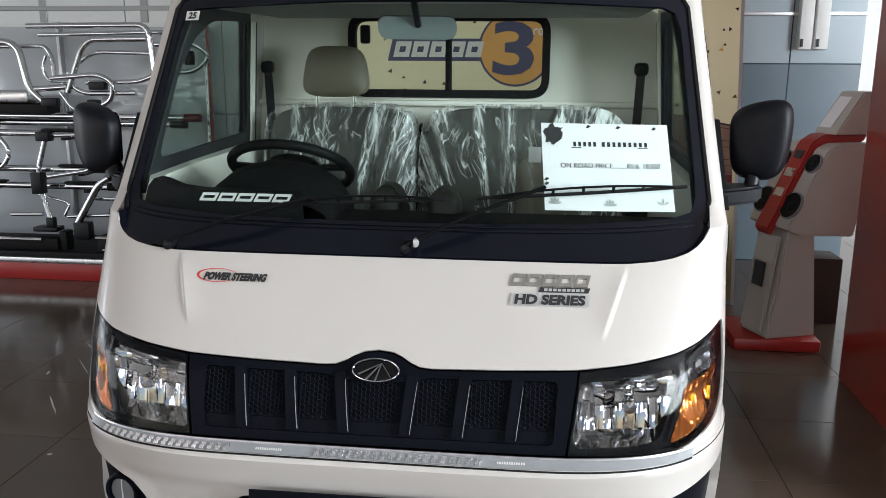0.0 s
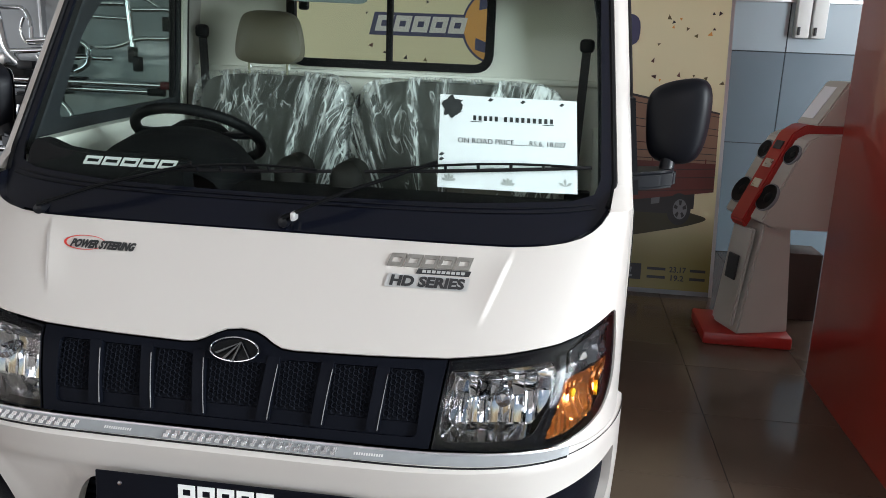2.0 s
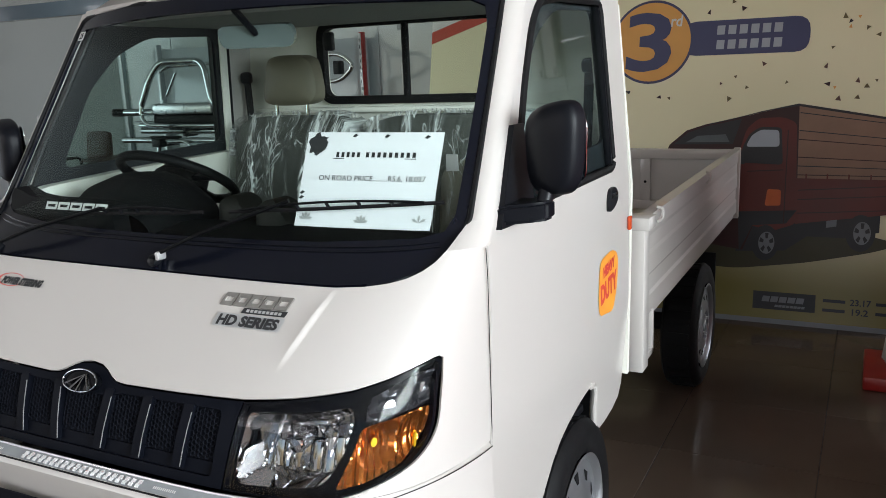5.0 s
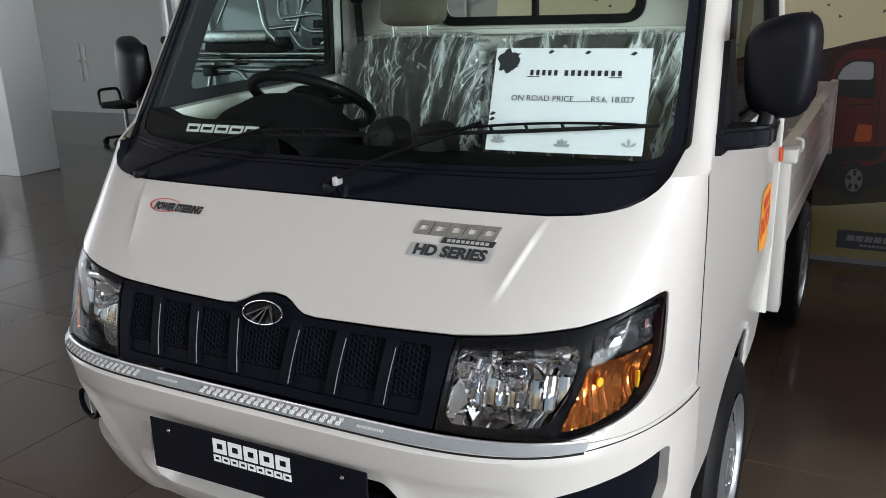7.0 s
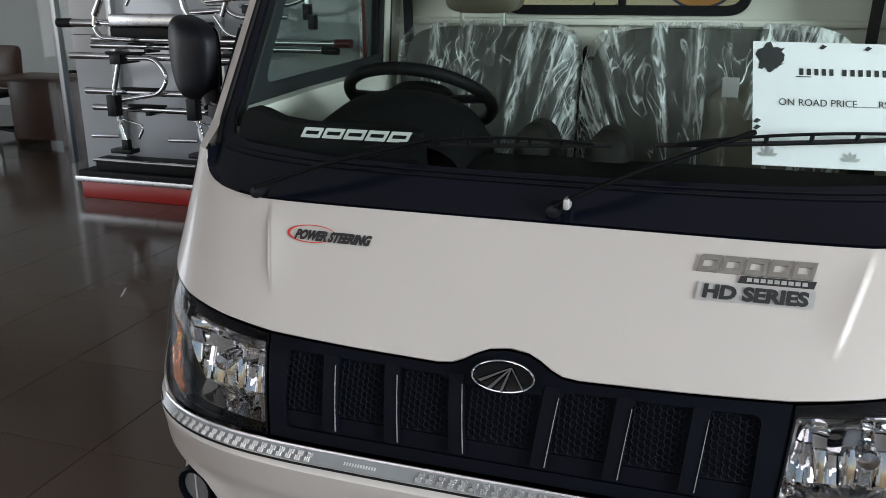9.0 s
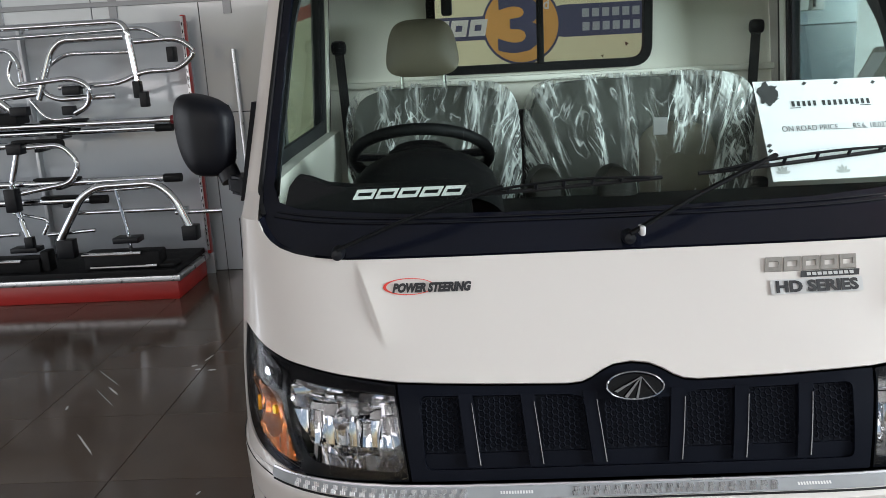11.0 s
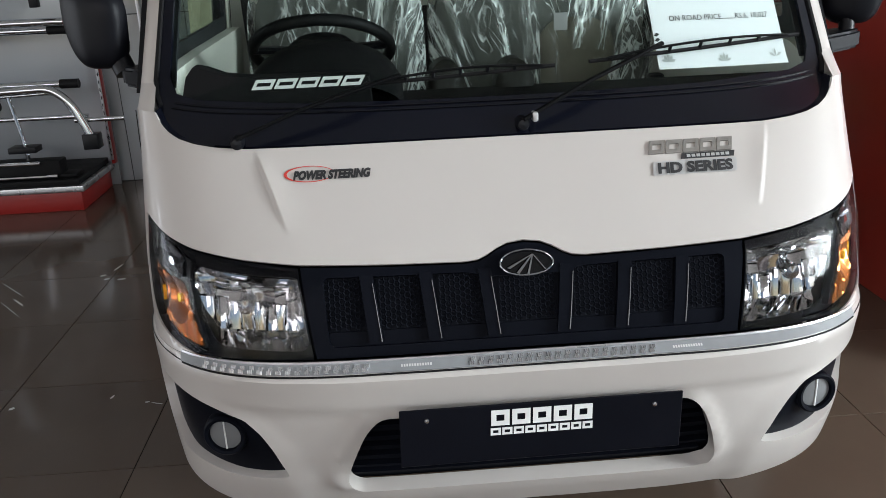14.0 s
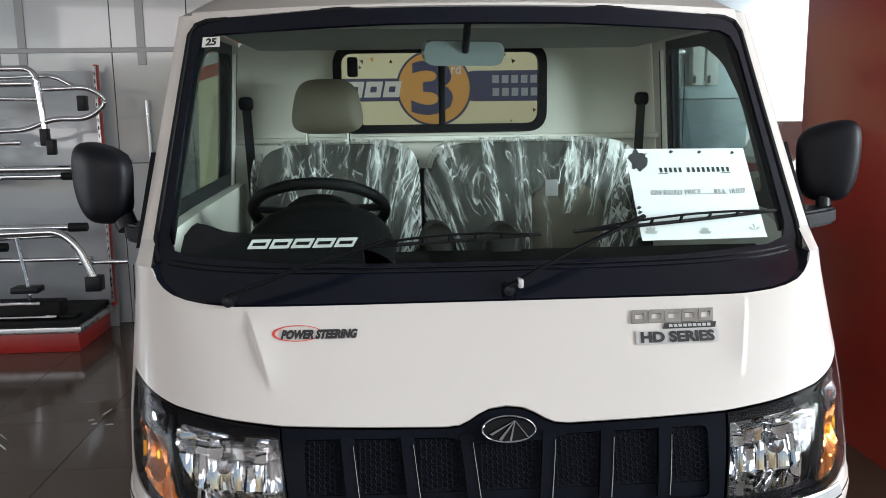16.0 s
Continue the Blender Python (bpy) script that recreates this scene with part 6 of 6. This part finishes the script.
# top tier: bull bars hung face out, one behind the other
guard_thing("chromed tubular bull bar with side hoops", [
    ([(-3.45, 4.40, 1.85), (-2.48, 4.32, 1.855), (-2.44, 4.30, 1.45)], 0.021),
    ([(-3.40, 4.46, 1.79), (-2.40, 4.42, 1.81), (-2.27, 4.42, 1.73)], 0.016),
    ([(-2.43, 4.30, 1.72), (-2.14, 4.30, 1.73), (-2.03, 4.32, 1.64), (-2.16, 4.32, 1.53), (-2.40, 4.30, 1.53), (-2.56, 4.30, 1.46), (-3.0, 4.36, 1.45)], 0.018)],
    [(-2.47, -2.42, 4.27, 4.33, 1.36, 1.47), (-2.43, -2.38, 4.26, 4.32, 1.30, 1.40), (-2.25, -2.20, 4.36, 4.44, 1.58, 1.68)])
guard_thing("chromed tubular bull bar with side hoops", [
    ([(-2.52, 4.36, 1.76), (-2.93, 4.33, 1.755), (-3.00, 4.32, 1.69), (-3.12, 4.30, 1.38)], 0.023),
    ([(-2.52, 4.44, 1.66), (-2.97, 4.42, 1.67), (-3.12, 4.40, 1.56)], 0.016),
    ([(-3.24, 4.30, 1.48), (-2.87, 4.28, 1.51), (-2.76, 4.28, 1.46), (-2.78, 4.30, 1.33), (-2.90, 4.32, 1.28)], 0.019),
    ([(-2.62, 4.34, 1.38), (-3.00, 4.32, 1.375), (-3.09, 4.32, 1.42), (-3.12, 4.34, 1.52)], 0.019)],
    [(-2.96, -2.84, 4.30, 4.36, 1.40, 1.46), (-2.98, -2.90, 4.30, 4.36, 1.27, 1.33)])
guard_thing("chromed tubular bull bar with side hoops", [
    ([(-4.21, 4.30, 1.38), (-4.08, 4.31, 1.62), (-3.98, 4.33, 1.735), (-3.55, 4.33, 1.735), (-3.47, 4.31, 1.68), (-3.41, 4.29, 1.40), (-3.30, 4.30, 1.30)], 0.027),
    ([(-4.05, 4.40, 1.66), (-3.95, 4.40, 1.70), (-3.32, 4.40, 1.71), (-3.26, 4.38, 1.62), (-3.25, 4.36, 1.47)], 0.017),
    ([(-3.30, 4.36, 1.64), (-3.34, 4.36, 1.55), (-3.30, 4.36, 1.46), (-3.12, 4.34, 1.46)], 0.012),
    ([(-4.20, 4.30, 1.42), (-4.22, 4.29, 1.28), (-4.16, 4.29, 1.215), (-3.90, 4.30, 1.205)], 0.018),
    ([(-3.82, 4.34, 1.64), (-3.95, 4.34, 1.45)], 0.012),
    ([(-3.41, 4.30, 1.40), (-3.12, 4.30, 1.42)], 0.021),
    ([(-3.18, 4.30, 1.38), (-3.08, 4.30, 1.24), (-2.92, 4.32, 1.25)], 0.012)],
    [(-3.32, -3.20, 4.27, 4.33, 1.28, 1.34)])
ss = thing("side_step", "long brushed steel side step on the rack", "side step", (-3.6, 4.4, 1.3), guards)
part("end_cap", tube([(-4.59, 4.34, 1.32), (-4.46, 4.34, 1.32)], 0.034, 12), RUBBER, ss)
part("pipe", tube([(-4.46, 4.34, 1.32), (-4.1, 4.34, 1.32)], 0.030, 12), CHROME, ss)
part("tread_plate", box(-4.1, -3.44, 4.30, 4.48, 1.30, 1.39, 0.02), STEEL, ss)
part("underside", box(-4.1, -3.30, 4.31, 4.49, 1.22, 1.295, 0.015), RUBBER, ss)
# rails with end caps
foot_rail(4.36, 1.205, -4.3, -2.27, REDCAP)
foot_rail(4.46, 1.15, -4.4, -2.42, RUBBER)
foot_rail(4.33, 1.08, -4.5, -3.14, RUBBER)
foot_rail(4.34, 0.815, -4.4, -2.36, RUBBER)
foot_rail(4.40, 0.68, -4.4, -2.92, RUBBER)
# middle guards with black joints
for dx in (0.0, -0.70):
    guard_thing("chromed rear guard with rubber joints", [
        ([(-3.30 + dx, 4.26, 1.06), (-3.39 + dx, 4.26, 0.80), (-3.38 + dx, 4.28, 0.62), (-3.33 + dx, 4.28, 0.42)], 0.020),
        ([(-3.35 + dx, 4.28, 0.76), (-2.98 + dx, 4.28, 0.82), (-2.90 + dx, 4.28, 0.94), (-3.00 + dx, 4.28, 1.08), (-3.28 + dx, 4.28, 1.07)], 0.018),
        ([(-3.66 + dx, 4.30, 0.47), (-3.40 + dx, 4.29, 0.48)], 0.016),
        ([(-3.45 + dx, 4.34, 0.62), (-3.20 + dx, 4.34, 0.56), (-3.26 + dx, 4.34, 0.46)], 0.011)],
        [(-3.43 + dx, -3.35 + dx, 4.22, 4.30, 0.64, 0.80), (-3.36 + dx, -3.26 + dx, 4.22, 4.30, 1.03, 1.10), (-3.47 + dx, -3.28 + dx, 4.25, 4.36, 0.35, 0.385), (-3.36 + dx, -3.30 + dx, 4.25, 4.30, 0.38, 0.46)])
# low guards on the mat
guard_thing("chromed nudge guard standing on the mat", [
    ([(-3.12, 4.28, 0.42), (-2.92, 4.26, 0.72), (-2.80, 4.26, 0.79), (-2.40, 4.26, 0.80), (-2.28, 4.25, 0.70), (-2.18, 4.24, 0.46)], 0.027),
    ([(-3.00, 4.34, 0.60), (-2.22, 4.34, 0.60)], 0.016),
    ([(-2.95, 4.36, 0.74), (-2.40, 4.36, 0.76), (-2.32, 4.36, 0.62)], 0.014),
    ([(-2.30, 4.30, 0.58), (-1.99, 4.34, 0.575)], 0.016),
    ([(-3.22, 4.32, 0.46), (-2.88, 4.32, 0.48)], 0.014),
    ([(-2.70, 4.32, 0.75), (-2.66, 4.34, 0.42), (-2.66, 4.34, 0.216)], 0.014)],
    [(-3.14, -3.02, 4.24, 4.32, 0.30, 0.43), (-2.24, -2.14, 4.20, 4.30, 0.40, 0.50), (-2.76, -2.58, 4.28, 4.40, 0.38, 0.42), (-2.72, -2.60, 4.27, 4.40, 0.216, 0.26)])
for x0, x1, z in ((-4.3, -3.26, 0.31), (-2.95, -2.42, 0.335), (-2.9, -2.32, 0.245)):
    s_ = thing("step_board", "black rubber-topped step board on the rack", "step board", (x0, 4.3, 0.215), guards)
    part("board", box(x0, x1, 4.22, 4.36, 0.2155, z, 0.012), RUBBER, s_)
    part("edge", tube([(x0, 4.21, z - 0.01), (x1 - 0.12, 4.21, z - 0.01)], 0.014, 10), CHROME, s_)
part("stand_block", box(-3.26, -3.20, 4.24, 4.34, 0.2155, 0.36, 0.01), RUBBER, rack)

# audio display stand
kiosk = thing("audio_display_stand", "white and red loudspeaker display stand on a red foot", "display stand", (1.75, 3.6, 0))
part("foot", box(1.44, 1.92, 3.25, 3.70, 0, 0.07, 0.012), REDBASE, kiosk)
KN, KU, KO = Vector((0.94, 0.345, 0)), Vector((0.345, -0.94, 0)), Vector((1.655, 3.41, 0))


def kp(u, v, z, lean=0.5):
    """A place on the stand: u across its face, v behind the face, which leans back."""
    return KO + KU * u + KN * (v + max(0, z - 0.62) * lean - 0.11) + Vector((0, 0, z))


def slab(u0, u1, outline, material, name, bevel=0.008):
    b = prism([kp(u0, v, z) for v, z in outline], KU * (u1 - u0))
    bmesh.ops.bevel(b, geom=b.edges[:], offset=bevel, segments=2, affect="EDGES")
    return part(name, b, material, kiosk)


slab(-0.12, 0.13, [(0.02, 0.07), (0.34, 0.07), (0.22, 0.72), (0.06, 0.72)], WHITELAM, "leg")
slab(-0.10, 0.10, [(-0.004, 0.10), (0.02, 0.10), (0.065, 0.66), (0.045, 0.66)], WHITELAM, "leg_front")
slab(-0.045, 0.05, [(0.012, 0.36), (0.024, 0.36), (0.036, 0.50), (0.024, 0.50)], PDARK, "leg_window", 0.002)
slab(0.065, 0.185, [(0.0, 0.72), (0.10, 0.68), (0.46, 0.66), (0.30, 1.18), (0.05, 1.18), (0.0, 1.15)], WHITELAM, "speaker_box")
slab(-0.185, -0.065, [(0.0, 0.72), (0.10, 0.68), (0.46, 0.66), (0.30, 1.18), (0.05, 1.18), (0.0, 1.15)], WHITELAM, "speaker_box")
slab(-0.065, 0.065, [(-0.03, 0.70), (0.02, 0.66), (0.05, 1.17), (0.30, 1.18), (0.30, 1.225), (0.02, 1.225), (-0.03, 1.18)], REDBASE, "red_frame")
for u, z, r in ((0.125, 0.84, 0.072), (0.125, 1.07, 0.05), (-0.125, 0.84, 0.072), (-0.125, 1.07, 0.05)):
    c = kp(u, 0, z)
    turn = Matrix.Translation(c) @ Matrix.Rotation(math.atan2(KU.y, KU.x), 4, "Z") @ Matrix.Rotation(radians(-26), 4, "X")
    for nm, prof, m_ in (("loudspeaker", [(r + 0.002, 0.0), (r, -0.014), (r * 0.86, -0.010), (r * 0.42, -0.004), (r * 0.34, -0.009), (0.0001, -0.012)], RUBBER), ("surround", [(r + 0.008, 0.004), (r + 0.008, -0.010), (r + 0.003, -0.013), (r + 0.001, 0.0)], PGREY)):
        b = lathe(prof, "y", (0, 0, 0), 28)
        bmesh.ops.transform(b, matrix=turn, verts=b.verts)
        part(nm, b, m_, kiosk)
for z in (0.88, 0.99, 1.09):
    slab(-0.035, 0.035, [(-0.036, z), (-0.028, z), (-0.028, z + 0.045), (-0.036, z + 0.045)], STEEL if z < 1.0 else PDARK, "control_panel", 0.002)
slab(-0.09, 0.10, [(0.06, 1.225), (0.34, 1.225), (0.28, 1.46), (0.10, 1.46)], WHITELAM, "top_box")
slab(-0.07, 0.03, [(0.058, 1.26), (0.062, 1.26), (0.098, 1.43), (0.094, 1.43)], PAPER, "top_card", 0.0005)
carton = tagged(link("carton", box(1.96, 2.20, 3.85, 4.1, 0, 0.42, 0.006), mat("dark_brown_card", (0.045, 0.032, 0.026), 0.7, spread=0.2)), "dark brown cardboard carton on the floor", "carton")

# office corner behind glass
tagged(link("glass_partition", box(-7.75, -4.95, 5.30, 5.312, 0.0, 3.0), DOORGLASS), "frameless glass partition and door", "partition", kind="structure")
gd = bpy.data.objects["glass_partition"]
part("door_pull", tube([(-6.72, 5.25, 0.86), (-6.72, 5.25, 1.25)], 0.014, 10), STEEL, gd)
part("door_pull", tube([(-6.80, 5.25, 0.86), (-6.80, 5.25, 1.25)], 0.014, 10), STEEL, gd)
part("edge_strip", box(-5.50, -5.45, 5.27, 5.34, 0, 3.0, 0.004), ALU, gd)
part("header", box(-7.75, -4.95, 5.24, 5.36, 2.28, 2.43, 0.004), BLUEGREY, gd)

desk = thing("office_desk", "brown wooden office desk with a round end", "desk", (-6.5, 6.1, 0))
part("top", box(-6.95, -6.05, 5.85, 6.45, 0.665, 0.70, 0.01), MAHOG, desk)
part("front_panel", box(-6.75, -6.15, 5.92, 5.96, 0.06, 0.665, 0.004), MAHOG, desk)
part("leg_panel", box(-6.2, -6.15, 5.96, 6.4, 0.0, 0.665, 0.004), MAHOG, desk)
part("leg_panel", box(-6.82, -6.77, 5.96, 6.4, 0.0, 0.665, 0.004), MAHOG, desk)


def office_chair(x, y):
    c = thing("office_chair", "black swivel office chair with armrests", "chair", (x, y, 0), "office chairs")
    part("seat", pad(x - 0.23, x + 0.23, y - 0.22, y + 0.22, 0.44, 0.52, 0.0, 0.0), RUBBER, c)
    part("backrest", pad(x - 0.21, x + 0.21, y + 0.20, y + 0.26, 0.52, 0.98, 0.1, 0.02), MAHOG, c)
    part("column", tube([(x, y, 0.08), (x, y, 0.44)], 0.028, 10), STEEL, c)
    for k in range(5):
        a = k * math.tau / 5
        lg = part("leg", tube([(x, y, 0.10), (x + 0.28 * math.cos(a), y + 0.28 * math.sin(a), 0.075)], 0.018, 8), RUBBER, c)
        part("castor", lathe([(0.0001, -0.02), (0.035, -0.02), (0.035, 0.02), (0.0001, 0.02)], "x", (x + 0.28 * math.cos(a), y + 0.28 * math.sin(a), 0.036), 14), RUBBER, lg)
    for sg in (-1, 1):
        part("armrest", tube([(x + 0.25 * sg, y + 0.18, 0.48), (x + 0.27 * sg, y + 0.16, 0.66), (x + 0.27 * sg, y - 0.14, 0.66), (x + 0.24 * sg, y - 0.16, 0.48)], 0.018, 8, round_by=0.06), RUBBER, c)


office_chair(-7.3, 6.2)
office_chair(-6.6, 6.9)

vc = thing("visitor_chair", "black padded visitor chair with chromed legs beside the pier", "chair", (-7.39, 3.95, 0))
part("seat", pad(-7.62, -7.16, 3.73, 4.17, 0.42, 0.49, 0.0, 0.0), RUBBER, vc)
part("backrest", pad(-7.62, -7.16, 4.12, 4.17, 0.52, 0.86, 0.10, 0.02), RUBBER, vc)
for x in (-7.64, -7.14):
    part("leg_frame", tube([(x, 3.75, 0.012), (x, 3.78, 0.60), (x, 3.84, 0.64), (x, 4.10, 0.64), (x, 4.12, 0.44), (x, 4.19, 0.012)], 0.013, 8, round_by=0.05), CHROME, vc)
    part("armrest", box(x - 0.02, x + 0.02, 3.82, 4.08, 0.645, 0.67, 0.008), RUBBER, vc)

# floor tiles
TS, OX, OY = 0.605, -2.33, 1.07
meshes = {}


def tile_mesh(name, x0, x1, y0, y1):
    key = (round(x1 - x0, 3), round(y1 - y0, 3))
    if key not in meshes:
        b = box(-key[0] / 2, key[0] / 2, -key[1] / 2, key[1] / 2, -0.008, 0.0, 0.0008, 1)
        me = bpy.data.meshes.new(name)
        b.to_mesh(me)
        b.free()
        me.materials.append(TILE)
        meshes[key] = me
    return meshes[key]


rest = bmesh.new()
for i in range(-18, 18):
    for j in range(-13, 14):
        x, y = OX + i * TS, OY + j * TS
        if not (-13 < x < 7.9 and -6.5 < y < 9.4):
            continue
        if -6.0 < x < 2.4 and -1.5 < y < 5.4:
            t = new("tile", tile_mesh("tile", 0.0014, TS - 0.0014, 0.0014, TS - 0.0014))
            t.location = (x + TS / 2, y + TS / 2, 0)
            t.parent = floor
        else:
            box(x + 0.0014, x + TS - 0.0014, y + 0.0014, y + TS - 0.0014, -0.008, 0.0, bm=rest)
far = link("far_tiles", rest, TILE, floor, smooth=False)
tagged(far, kind="stuff")

# chipped tile corners and scratches, filled white
def chip(x, y, length, width, turn):
    pts = [(-length / 2, -width * 0.3), (0, -width / 2), (length / 2, -width * 0.1), (length * 0.3, width / 2), (-length * 0.35, width * 0.35)]
    c, s_ = math.cos(turn), math.sin(turn)
    part("chip", prism([(x + a * c - b_ * s_, y + a * s_ + b_ * c, 0.0006) for a, b_ in pts], (0, 0, 0.0006)), CHIP, floor, smooth=False)


CHIP = mat("white_tile_filler", (0.55, 0.53, 0.50), 0.7, spread=0.2, scale=60)
for x, y, ln, wd, tn in ((-1.78, 2.89, 0.035, 0.02, 0.3), (-1.745, 2.835, 0.03, 0.02, 0.1), (-1.735, 3.0, 0.012, 0.10, -0.2), (-1.665, 2.82, 0.045, 0.02, 0.0), (-1.97, 2.0, 0.26, 0.009, -0.92),
                         (-2.09, 2.58, 0.14, 0.010, -0.87), (-2.19, 2.76, 0.28, 0.004, -0.84), (-2.68, 2.45, 0.012, 0.16, 0.5), (-2.235, 2.39, 0.012, 0.05, 0.3), (-2.10, 2.50, 0.26, 0.003, -0.88),
                         (-1.335, 1.557, 0.01, 0.03, -0.2), (-1.19, 1.50, 0.02, 0.008, 0.0), (-1.15, 1.485, 0.05, 0.003, -0.35), (-1.69, 1.52, 0.022, 0.018, 0.4)):
    chip(x, y, ln, wd, tn)
